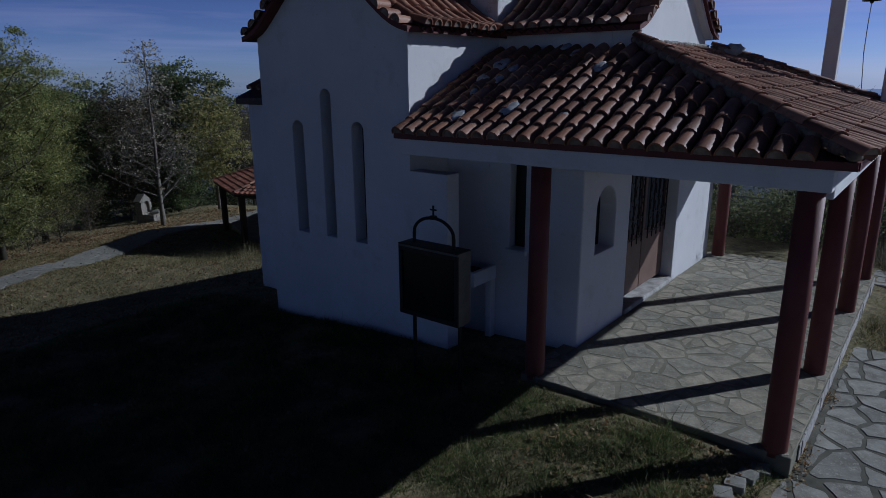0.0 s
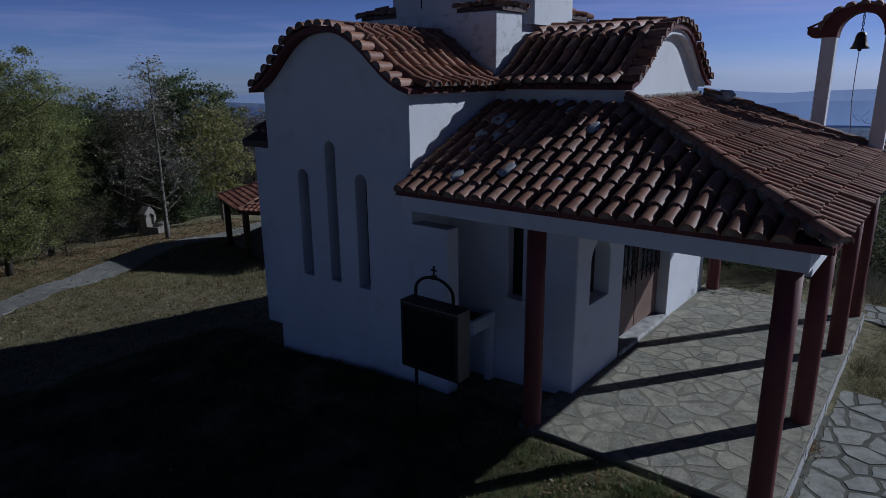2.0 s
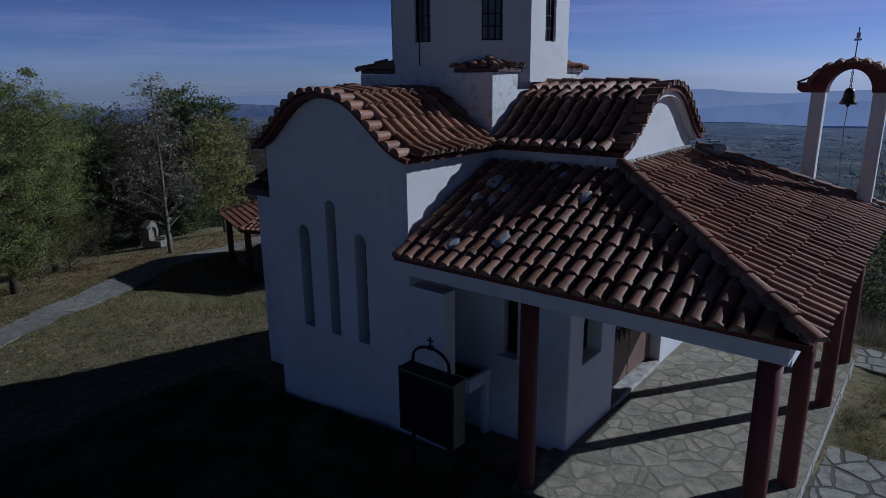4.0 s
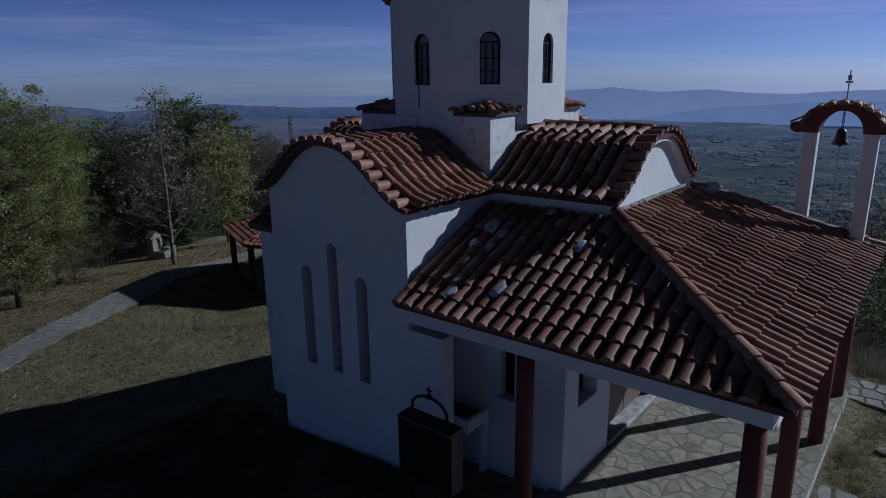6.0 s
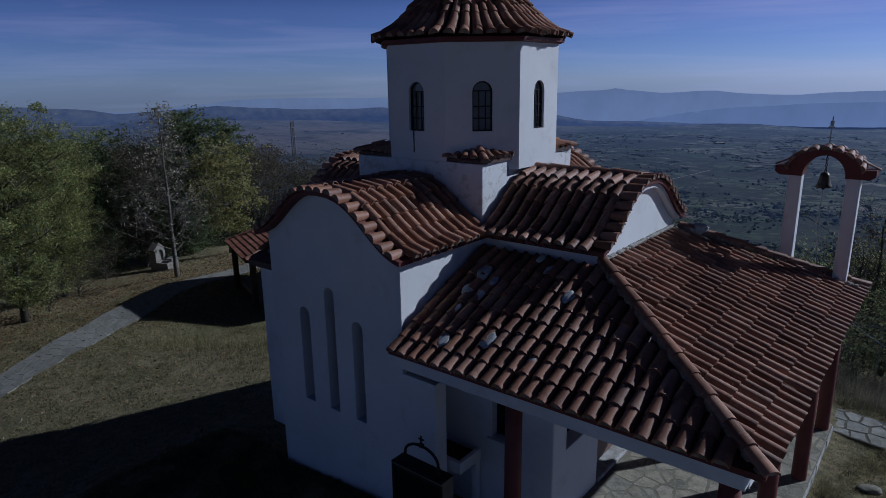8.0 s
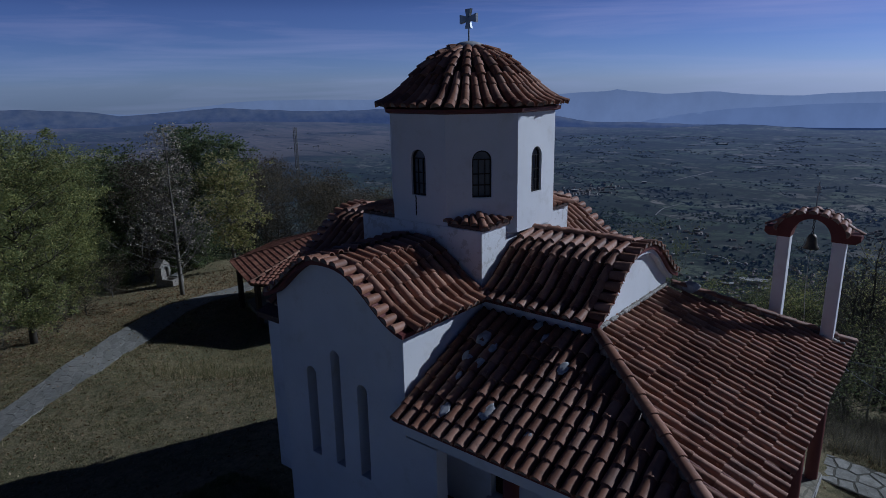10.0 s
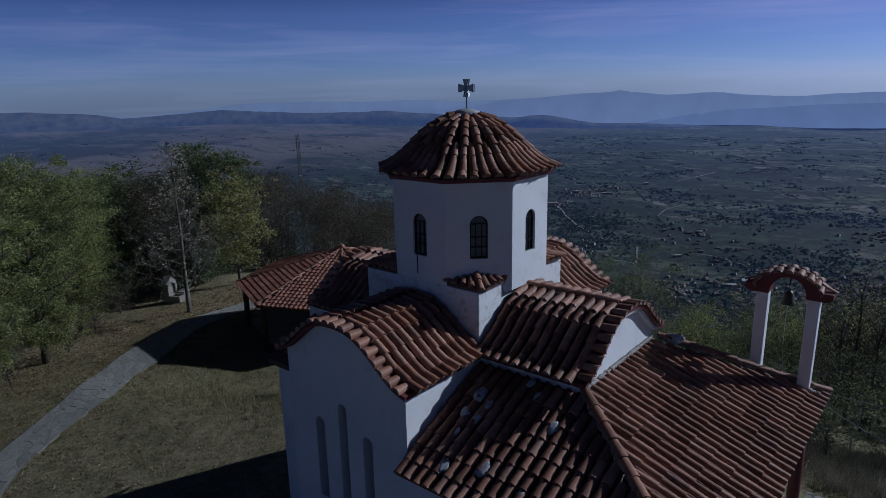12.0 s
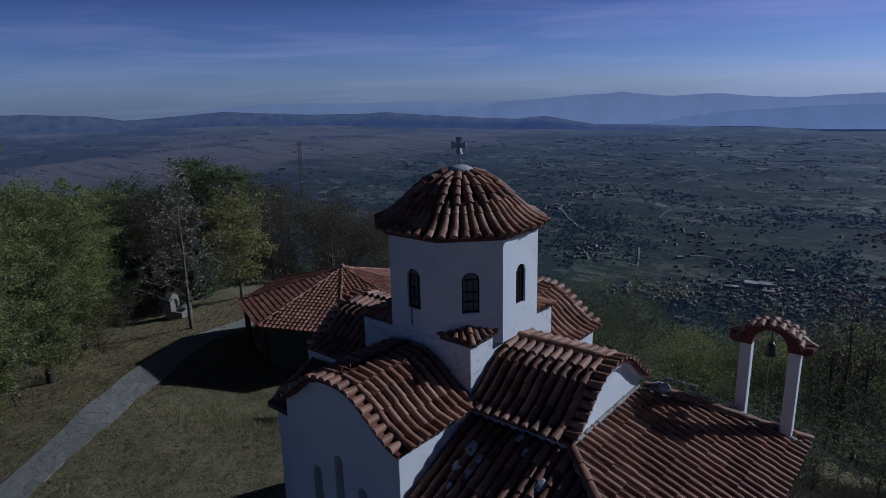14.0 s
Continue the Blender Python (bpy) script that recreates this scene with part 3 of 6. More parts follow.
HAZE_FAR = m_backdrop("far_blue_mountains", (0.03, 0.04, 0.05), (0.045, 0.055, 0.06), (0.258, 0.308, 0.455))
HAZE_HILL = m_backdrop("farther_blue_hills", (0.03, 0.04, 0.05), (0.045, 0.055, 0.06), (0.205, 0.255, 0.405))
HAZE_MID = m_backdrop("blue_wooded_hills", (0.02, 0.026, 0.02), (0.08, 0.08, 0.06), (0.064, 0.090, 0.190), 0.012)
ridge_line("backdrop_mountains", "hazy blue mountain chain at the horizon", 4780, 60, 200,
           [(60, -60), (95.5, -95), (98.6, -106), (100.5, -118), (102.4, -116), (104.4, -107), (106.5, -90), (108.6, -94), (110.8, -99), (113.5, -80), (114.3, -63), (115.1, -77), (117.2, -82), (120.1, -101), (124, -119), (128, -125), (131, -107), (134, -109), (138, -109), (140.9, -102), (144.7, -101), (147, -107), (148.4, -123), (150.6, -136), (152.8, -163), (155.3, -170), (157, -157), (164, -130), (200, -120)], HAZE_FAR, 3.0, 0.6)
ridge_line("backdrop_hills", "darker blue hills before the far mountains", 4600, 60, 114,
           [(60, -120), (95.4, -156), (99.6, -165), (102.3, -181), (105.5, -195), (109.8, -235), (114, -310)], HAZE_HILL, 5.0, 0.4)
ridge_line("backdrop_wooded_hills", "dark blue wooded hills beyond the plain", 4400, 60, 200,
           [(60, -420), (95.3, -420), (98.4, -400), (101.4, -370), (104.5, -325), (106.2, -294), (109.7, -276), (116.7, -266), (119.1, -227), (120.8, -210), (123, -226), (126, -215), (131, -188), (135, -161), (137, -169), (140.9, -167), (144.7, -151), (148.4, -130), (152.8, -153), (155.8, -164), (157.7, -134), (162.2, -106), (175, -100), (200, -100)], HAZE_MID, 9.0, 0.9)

# ---- the chapel ----
CX, CY = -2.46, 1.31
chapel = thing("chapel", "small whitewashed stone chapel with terracotta tiled roofs", "chapel")


def front(y):
    return lambda u, w, d: (u, y + d, w)          # a wall that faces -y


def side(x):
    return lambda u, w, d: (x - d, u, w)          # a wall that faces +x


def dome_wall(profile_x, half, base, top_fn, n=24):
    """Outline of an arm's end wall: upright sides and a curved head."""
    pts = [(profile_x - half, base), (profile_x + half, base)]
    for k in range(n + 1):
        d = half - 2 * half * k / n
        pts.append((profile_x + d, top_fn(abs(d))))
    return pts


ARM_D = [0.0, 0.2, 0.4, 0.58, 0.75, 0.92, 1.08, 1.22, 1.36, 1.50]
ARM_Z = [4.55, 4.54, 4.49, 4.395, 4.27, 4.125, 3.995, 3.905, 3.845, 3.81]


def arm_under(d):
    return lerp_table(d, ARM_D, ARM_Z)


# north arm end wall with three tall slits
slits = [arch(-3.245, -3.03, 1.31, 2.81), arch(-2.67, -2.475, 1.32, 3.215), arch(-2.125, -1.92, 1.325, 2.83)]
head = dome_wall(-2.52, 1.335, -0.6, arm_under)[2:]
bm = bmesh.new()
prism(bm, [(-3.855, -0.6), (-0.64, -0.6), (-0.64, 2.31), (-1.185, 2.31)] + head, front(-1.792), 0.22, slits)
part("wall", bm, PLASTER, chapel, bevel=0.01)
bm = bmesh.new()
box(bm, -3.75, -1.45, -1.60, -1.575, 1.2, 3.4)
part("window_pane", bm, BLACKGLASS, chapel, "dark glass behind the slits")
# its flanks
bm = bmesh.new()
box(bm, -1.43, -1.18, -1.788, 0.2, -0.4, 3.9)
part("wall", bm, PLASTER, chapel)
bm = bmesh.new()
box(bm, -3.86, -3.60, -1.788, 0.2, -0.6, 3.9)
part("wall", bm, PLASTER, chapel)
# narthex
door_hole = [(0.22, 0.05), (2.0, 0.05), (2.0, 2.5), (0.22, 2.5)]
bm = bmesh.new()
prism(bm, [(-1.075, 0.0), (3.72, 0.0), (3.72, 2.85), (-1.075, 2.85)], side(0.66), 0.24, [arch(-0.73, -0.2, 1.37, 2.14), door_hole])
part("wall", bm, PLASTER, chapel, bevel=0.012)
bm = bmesh.new()
box(bm, 0.44, 0.455, -0.78, -0.15, 1.3, 2.2)
part("window_pane", bm, BLACKGLASS, chapel, "dark arched window pane")
bm = bmesh.new()
prism(bm, [(-1.18, 0.0), (0.655, 0.0), (0.655, 2.8), (-1.18, 2.8)], front(-1.08), 0.24, [[(-0.27, 1.39), (-0.06, 1.39), (-0.06, 2.42), (-0.27, 2.42)]])
part("wall", bm, PLASTER, chapel, bevel=0.012)
bm = bmesh.new()
box(bm, -0.3, -0.03, -0.95, -0.93, 1.36, 2.45)
part("window_pane", bm, BLACKGLASS, chapel, "dark narrow window pane")
bm = bmesh.new()
box(bm, -0.32, -0.02, -1.13, -0.94, 1.33, 1.388)
part("window_sill", bm, PLASTER, chapel, bevel=0.01)
bm = bmesh.new()
box(bm, -1.18, 0.64, 3.48, 3.72, 0.0, 2.9)
part("wall", bm, PLASTER, chapel)
# raised masonry ledge in the corner
bm = bmesh.new()
box(bm, -1.1, -0.44, -1.55, -1.49, 0.98, 1.15)
box(bm, -1.1, -1.04, -1.488, -1.082, 0.98, 1.15)
box(bm, -0.50, -0.44, -1.488, -1.082, 0.98, 1.15)
box(bm, -1.038, -0.502, -1.488, -1.082, 0.98, 1.02)
ledge = part("ledge_basin", bm, PLASTER, chapel, bevel=0.008)
# flat dark fill inside the basin's rim
bm = bmesh.new()
box(bm, -1.036, -0.504, -1.486, -1.084, 1.022, 1.07)
part("basin_fill", bm, WOOD, ledge, "dark fill in the basin")
bm = bmesh.new()
box(bm, -0.535, -0.445, -1.19, -1.085, 0.2, 0.978)
part("ledge_support", bm, PLASTER, chapel, bevel=0.012)
# west arm over the porch
bm = bmesh.new()
prism(bm, dome_wall(CY, 1.31, 2.9, lambda d: arm_under(d) + 0.02), side(0.64), 0.25)
part("wall", bm, PLASTER, chapel, bevel=0.012)
for y0, y1 in ((0.0, 0.25), (2.37, 2.62)):
    bm = bmesh.new()
    box(bm, -1.3, 0.39, y0, y1, 2.9, 3.87)
    part("wall", bm, PLASTER, chapel)
# south arm and east arm
bm = bmesh.new()
prism(bm, dome_wall(-2.52, 1.34, -0.3, arm_under), front(4.16), 0.25)
box(bm, -1.43, -1.18, 2.4, 4.16, -0.3, 3.9)
box(bm, -3.86, -3.60, 2.4, 4.16, -0.3, 3.9)
part("wall", bm, PLASTER, chapel)
bm = bmesh.new()
prism(bm, dome_wall(CY, 1.31, -0.8, arm_under), side(-5.25), 0.25)
box(bm, -5.25, -3.7, 0.0, 0.25, -0.8, 3.87)
box(bm, -5.25, -3.7, 2.37, 2.62, -0.8, 3.87)
part("wall", bm, PLASTER, chapel)
# lower rooms at the east end, and the apse
bm = bmesh.new()
box(bm, -5.2, -3.862, -1.08, 3.72, -0.9, 2.98)
part("wall", bm, PLASTER, chapel, bevel=0.012)
bm = bmesh.new()
lathe(bm, [(1.12, -1.0), (1.12, 2.55)], 24, (-5.45, CY, 0))
part("apse_wall", bm, PLASTER, chapel, smooth=False)
bm = bmesh.new()
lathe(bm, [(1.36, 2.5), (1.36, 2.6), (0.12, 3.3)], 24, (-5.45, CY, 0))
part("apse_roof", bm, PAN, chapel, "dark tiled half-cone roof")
# square base under the drum
bm = bmesh.new()
box(bm, -3.72, -1.2, 0.0, 2.62, 3.4, 4.84)
part("drum_base", bm, PLASTER_WORN, chapel, "peeling whitewashed square base", bevel=0.012)

# ---- drum: eight faces, each with a window ----
DR, DA = 1.44, 1.44 * math.cos(math.pi / 8)
DX, DY = CX + 0.038, CY + 0.03             # the drum's own axis
drum = new("drum")
drum.parent = chapel
drum.location = (DX, DY, 0)
half = DR * math.sin(math.pi / 8)
win = arch(-0.15, 0.15, 5.27, 5.99)
for k in range(8):
    bm = bmesh.new()
    prism(bm, [(-half, 4.7), (half, 4.7), (half, 6.54), (-half, 6.54)], lambda u, w, d: (DA - d, u, w), 0.18, [win])
    ob = part("drum_wall", bm, PLASTER, drum)
    ob.rotation_euler = (0, 0, math.pi / 4 * k)

WIN_GLASS = None
for k in range(8):
    w = new("window")
    w.parent = chapel
    w.matrix_local = Matrix.Translation((DX, DY, 0)) @ Matrix.Rotation(math.pi / 4 * k, 4, "Z")
    if WIN_GLASS is None:
        bm = bmesh.new()
        prism(bm, arch(-0.155, 0.155, 5.26, 6.0), lambda u, q, d: (DA - 0.075 - d, u, q), 0.012)
        WIN_GLASS = mesh_of(bm, "pane", GLASS)
        bm = bmesh.new()
        outer, inner = arch(-0.152, 0.152, 5.268, 5.992), arch(-0.128, 0.128, 5.292, 5.968)
        prism(bm, outer, lambda u, q, d: (DA - 0.04 - d, u, q), 0.03, [inner])
        WIN_FRAME = mesh_of(bm, "window_frame", IRON)
        WIN_BAR = mesh_of(box(bmesh.new(), DA - 0.062, DA - 0.044, -0.008, 0.008, 5.285, 5.85), "upright_bar", IRON)
        WIN_RAIL = mesh_of(box(bmesh.new(), DA - 0.06, DA - 0.042, -0.135, 0.135, -0.009, 0.009), "cross_bar", IRON)
    piece("pane", WIN_GLASS, w, Matrix())
    piece("window_frame", WIN_FRAME, w, Matrix())
    for y in (-0.047, 0.053):
        piece("upright_bar", WIN_BAR, w, Matrix.Translation((0, y, 0)))
    for z in (5.46, 5.63, 5.85):
        piece("cross_bar", WIN_RAIL, w, Matrix.Translation((0, 0, z)))

# dome eave
bm = bmesh.new()
lathe(bm, [(1.38, 6.525), (1.48, 6.53), (1.53, 6.55), (1.53, 6.6), (1.2, 6.66)], 8, (DX, DY, 0), True, math.pi / 8)
dome = part("dome_roof", bm, MAROON, chapel, "octagonal tiled dome with a maroon eave board")
DOME_F = [0.0, 0.12, 0.25, 0.47, 0.67, 0.83, 0.93, 1.04]
DOME_Z = [7.52, 7.51, 7.455, 7.27, 6.995, 6.765, 6.665, 6.60]


def dome_point(a, r):
    """r: fraction of the eave's corner radius, a: azimuth; on eight flat-sided gores."""
    q = (a + math.pi / 8) % (math.pi / 4) - math.pi / 8
    rr = 1.55 * r * math.cos(math.pi / 8) / math.cos(q)
    return (DX + rr * math.cos(a), DY + rr * math.sin(a), lerp_table(r, DOME_F, DOME_Z))


bm = bmesh.new()
rings = [[bm.verts.new(Vector(dome_point(2 * math.pi * k / 80, f)) + Vector((0, 0, 0.02 * math.cos(math.pi * k)))) for k in range(80)] for f in (0.06, 0.14, 0.3, 0.49, 0.62, 0.74, 0.9, 1.0)]
for a, b in zip(rings, rings[1:]):
    for k in range(80):
        bm.faces.new((a[k], a[(k + 1) % 80], b[(k + 1) % 80], b[k]))
part("pan_tiles", bm, PAN, dome, "weathered pan tiles with channel shade in their dark colour")
# courses down the dome
arc_r = np.linspace(0.05, 1.04, 60)
arc_p = [Vector((1.53 * f, 0, lerp_table(f, DOME_F, DOME_Z))) for f in arc_r]
arc_s = np.concatenate([[0.0], np.cumsum([(q - p).length for p, q in zip(arc_p, arc_p[1:])])])
s_end = float(arc_s[-1]) + 0.02
DOME_LEN, DOME_STEP, DOME_N = 0.27, 0.195, 48
DOME_ME = [tile_mesh("tile", DOME_LEN, 0.058, 0.072, 1.0, 0.013, TILE), tile_mesh("tile", DOME_LEN * 1.04, 0.060, 0.075, 0.95, 0.014, TILE)]
for k in range(DOME_N):
    a = 2 * math.pi * (k + 0.5) / DOME_N + tr.uniform(-.012, .012)
    s, row = s_end - DOME_LEN + tr.uniform(-.03, .02), 0
    while s > 0.0:
        f = float(np.interp(s, arc_s, arc_r))
        f2 = float(np.interp(s + DOME_LEN, arc_s, arc_r))
        stride = 1 if f > 0.52 else (2 if f > 0.24 else 4)
        if k % stride == 0:
            p, q = Vector(dome_point(a, f)), Vector(dome_point(a, f2))
            w = Vector(dome_point(a + 0.02, f)) - Vector(dome_point(a - 0.02, f))
            nrm = w.cross(q - p)
            if nrm.z < 0:
                nrm.negate()
            nrm.normalize()
            kx = max(0.72, min(1.08, f2 * 1.53 * 2 * math.pi / DOME_N * stride / 0.178))
            m = frame_at(p + nrm * 0.03, q - p, nrm, 1.3) @ pose(0, 0, 0, 3.6) @ Matrix.Diagonal((kx, 1, max(kx, 0.8), 1))
            piece("tile", DOME_ME[tr.randrange(2)], dome, m)
        s -= DOME_STEP
        row += 1
mortar(dome, [(DX - 0.14, DY - .14, 7.53), (DX + 0.14, DY - .1, 7.53), (DX + .1, DY + 0.14, 7.53), (DX - .14, DY + .1, 7.54)], 0.10, 26, seed=4, squash=0.5, mat=PATCH)
bm = bmesh.new()
bmesh.ops.create_icosphere(bm, subdivisions=2, radius=1.0, matrix=Matrix.Translation((DX, DY, 7.54)) @ Matrix.Diagonal((0.26, 0.26, 0.10, 1)))
part("dome_cap", bm, PATCH, dome, "rough pale cement cap", smooth=True)


def flared_cross(name, parent, at, size, turn, material):
    bm = bmesh.new()
    h = size
    tube(bm, [(0, 0, -0.02), (0, 0, h * 0.62)], 0.014, 8)
    c = h * 0.72
    for a in range(4):
        r = Matrix.Translation((0, 0, c)) @ Matrix.Rotation(a * math.pi / 2, 4, "Y")
        n0, n1, ln, t = 0.026, 0.072, h * (0.27 if a % 2 == 0 else 0.36), 0.022
        vs = [bm.verts.new(r @ Vector(p)) for p in ((-n0, -t, 0), (n0, -t, 0), (n1, -t, ln), (-n1, -t, ln), (-n0, t, 0), (n0, t, 0), (n1, t, ln), (-n1, t, ln))]
        for f in ((0, 1, 2, 3), (7, 6, 5, 4), (0, 4, 5, 1), (1, 5, 6, 2), (2, 6, 7, 3), (3, 7, 4, 0)):
            bm.faces.new([vs[k] for k in f])
    ob = part(name, bm, material, parent, "dull metal cross with flared arms")
    ob.matrix_local = Matrix.Translation(at) @ Matrix.Rotation(turn, 4, "Z")
    return ob


flared_cross("cross", dome, (DX, DY, 7.58), 0.56, radians(-12), GALV)

# ---- small tiled caps on the corners of the base ----
for sx, sy in ((1, -1), (-1, -1), (1, 1), (-1, 1)):
    cap = new("corner_cap")
    cap.parent = chapel
    cap.matrix_local = Matrix.Translation((CX, CY, -0.09)) @ Matrix.Rotation(math.atan2(sy, sx), 4, "Z")
    # local +x points out over the corner
    bm = bmesh.new()
    tri = [(1.24, -0.58, 4.935), (1.80, -0.05, 4.935), (1.80, 0.05, 4.935), (1.24, 0.58, 4.935)]
    lo = [bm.verts.new(p) for p in tri]
    up = [bm.verts.new((x, y, z + 0.05)) for x, y, z in tri]
    top = bm.verts.new((1.25, 0.0, 5.13))
    bm.faces.new(lo[::-1])
    for k in range(4):
        bm.faces.new((lo[k], lo[(k + 1) % 4], up[(k + 1) % 4], up[k]))
    for k in range(3):
        bm.faces.new((up[k], up[k + 1], top))
    bm.faces.new((up[3], up[0], top))
    part("pan_tiles", bm, PAN, cap, "weathered pan tiles with channel shade in their dark colour")
    for k in range(-4, 5):
        y = k * 0.13
        x1 = 1.86 - abs(y) * 0.98
        p, q = Vector((1.25, y * 0.7, 5.10 - abs(y) * 0.12)), Vector((x1, y, 4.995))
        d = q - p
        ln = d.length / TILE_LEN
        m = frame_at(p + Vector((0, 0, 0.0)), d, (0, 0, 1), 1.5) @ Matrix.Diagonal((0.85, max(0.35, ln), 0.85, 1))
        piece("tile", TILE_ME[tr.randrange(3)], cap, m)
    piece("tile", TILE_ME[0], cap, frame_at(Vector((1.36, 0, 5.11)), (1, 0, -0.28), (0.28, 0, 1), 0) @ Matrix.Diagonal((1, 0.62, 1, 1)))
    piece("tile", TILE_ME[1], cap, frame_at(Vector((1.62, 0, 5.035)), (1, 0, -0.28), (0.28, 0, 1), 0) @ Matrix.Diagonal((1, 0.75, 1, 1)))

# ---- curved roofs of the four arms ----
deck_d = np.linspace(0.0, 1.50, 40)
deck_z = [arm_under(d) + 0.06 for d in deck_d]
deck_s = np.concatenate([[0.0], np.cumsum(np.hypot(np.diff(deck_d), np.diff(deck_z)))])


def arm_roof(turn, origin, length, pitch, caps=True, start=0.16):
    """A barrel roof; local x runs across, local -y out to the rim at 0, the ridge goes back along +y."""
    roof = new("arm_roof")
    roof.parent = chapel
    roof.matrix_local = Matrix.Translation(origin) @ Matrix.Rotation(turn, 4, "Z")
    # maroon rim and boards
    bm = bmesh.new()
    outline = [(d, arm_under(abs(d)) + 0.06) for d in np.linspace(-1.47, 1.47, 41)] + [(d, arm_under(abs(d)) + 0.0) for d in np.linspace(1.47, -1.47, 41)]
    prism(bm, outline, lambda u, w, d: (u, d, w), length)
    part("roof_deck", bm, MAROON, roof, "maroon painted roof edge")
    L = float(deck_s[-1])
    for sgn in (-1, 1):
        def surf(u, v, sgn=sgn):
            d = float(np.interp(v, deck_s, deck_d)) + max(0.0, v - L) * 0.98
            return (sgn * d, u, float(np.interp(v, deck_s, deck_z)) - max(0.0, v - L) * 0.17)
        n = int((length - start) / pitch)
        us = [start + pitch * (k + 0.5) for k in range(n)]
        vs = [L + 0.05 - TILE_LEN - k * TILE_STEP for k in range(7) if L + 0.05 - TILE_LEN - k * TILE_STEP > -0.12]
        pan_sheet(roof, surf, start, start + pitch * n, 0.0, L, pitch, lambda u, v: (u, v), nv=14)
        lay_tiles(roof, surf, us, vs, lambda u, v: True)
        # verge tiles lying across the rim
        s = 0.08
        while s < L:
            a, b = Vector(surf(0.0, s)), Vector(surf(0.0, s + 0.05))
            t = (b - a).normalized()
            nrm = Vector((0, 1, 0)).cross(t)
            if nrm.z < 0:
                nrm.negate()
            m = frame_at(a + nrm * 0.015 + Vector((0, start + 0.02, 0)), (0, -1, 0), nrm, 2.0)
            piece("verge_tile", VERGE_ME, roof, m)
            s += 0.182
    if caps:
        ridge_caps(roof, (0, start + 0.04, arm_under(0) + 0.115), (0, length - 0.1, arm_under(0) + 0.115), lift=0.0)
    return roof


arm_roof(0.0, (-2.52, -1.94, 0.0), 1.95, PITCH, False)
arm_roof(math.pi / 2, (0.78, CY, 0.02), 1.99, PITCH)
bm = bmesh.new()
prism(bm, [(CY + d, arm_under(abs(d)) + 0.055) for d in np.linspace(-1.36, 1.36, 41)] + [(CY + d, arm_under(abs(d)) - 0.045) for d in np.linspace(1.30, -1.30, 41)], side(0.735), 0.097)
part("gable_band", bm, PLASTER, chapel)
arm_roof(math.pi, (-2.52, 4.56, 0.0), 1.95, PITCH)
arm_roof(-math.pi / 2, (-5.36, CY, 0.0), 1.66, PITCH, False)

# ---- porch: slab, columns, beams, hipped roof ----
HX, EX, EN, ES, TOPZ, EAVZ = 0.64, 3.18, -2.07, 4.12, 3.675, 2.745   # wall line, eaves, deck heights
porch_roof = new("porch_roof")
porch_roof.parent = chapel


def slab(pts, t, material, parent, name, label=""):
    bm = bmesh.new()
    lo = [bm.verts.new((x, y, z - t)) for x, y, z in pts]
    up = [bm.verts.new(p) for p in pts]
    bm.faces.new(up)
    bm.faces.new(lo[::-1])
    n = len(pts)
    for k in range(n):
        bm.faces.new((lo[k], lo[(k + 1) % n], up[(k + 1) % n], up[k]))
    return part(name, bm, material, parent, label)


slab([(-1.16, EN, EAVZ - 0.02), (EX, EN, EAVZ - 0.02), (HX, 0, TOPZ - 0.02), (-1.16, 0, TOPZ - 0.02)], 0.022, MAROON, porch_roof, "roof_deck")
slab([(EX, EN, EAVZ - 0.023), (EX, ES, EAVZ - 0.023), (HX, 2.56, TOPZ - 0.023), (HX, 0, TOPZ - 0.023)], 0.022, MAROON, porch_roof, "roof_deck")
slab([(EX, ES, EAVZ - 0.026), (-1.16, ES, EAVZ - 0.026), (-1.16, 2.56, TOPZ - 0.026), (HX, 2.56, TOPZ - 0.026)], 0.022, MAROON, porch_roof, "roof_deck")
LN = math.hypot(EN, TOPZ - EAVZ)
LW = math.hypot(EX - HX, TOPZ - EAVZ)
LS = math.hypot(ES - 2.56, TOPZ - EAVZ)


def n_slope(u, v):
    return (u, EN * v / LN, TOPZ + (EAVZ - TOPZ) * v / LN)


def w_slope(u, v):
    return (HX + (EX - HX) * v / LW, u, TOPZ + (EAVZ - TOPZ) * v / LW)


def s_slope(u, v):
    return (u, 2.56 + (ES - 2.56) * v / LS, TOPZ + (EAVZ - TOPZ) * v / LS)


def hip_x(v):
    return HX + (EX - HX) * v / LN


def n_clip(u, v):
    return (min(u, hip_x(v)), v)


def w_clip(u, v):
    return (max(EN * v / LW, min(u, 2.56 + (ES - 2.56) * v / LW)), v)


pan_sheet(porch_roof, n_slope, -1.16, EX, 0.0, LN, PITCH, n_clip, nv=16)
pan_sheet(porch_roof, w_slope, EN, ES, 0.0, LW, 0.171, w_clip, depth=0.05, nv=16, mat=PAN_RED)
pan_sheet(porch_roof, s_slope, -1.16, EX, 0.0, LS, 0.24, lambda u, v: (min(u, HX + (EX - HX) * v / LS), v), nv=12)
vs_n = [LN + 0.05 - TILE_LEN - k * TILE_STEP for k in range(8)]
vs_w = [LW + 0.05 - TILE_LEN - k * 0.304 for k in range(9) if LW + 0.05 - TILE_LEN - k * 0.304 > -0.12]
lay_tiles(porch_roof, n_slope, [-1.07 + PITCH * k for k in range(25)], vs_n, lambda u, v: u < hip_x(v + 0.2) - 0.09, scale=lambda u, v: 1.13)
west_roof = new("porch_roof")
west_roof.parent = chapel
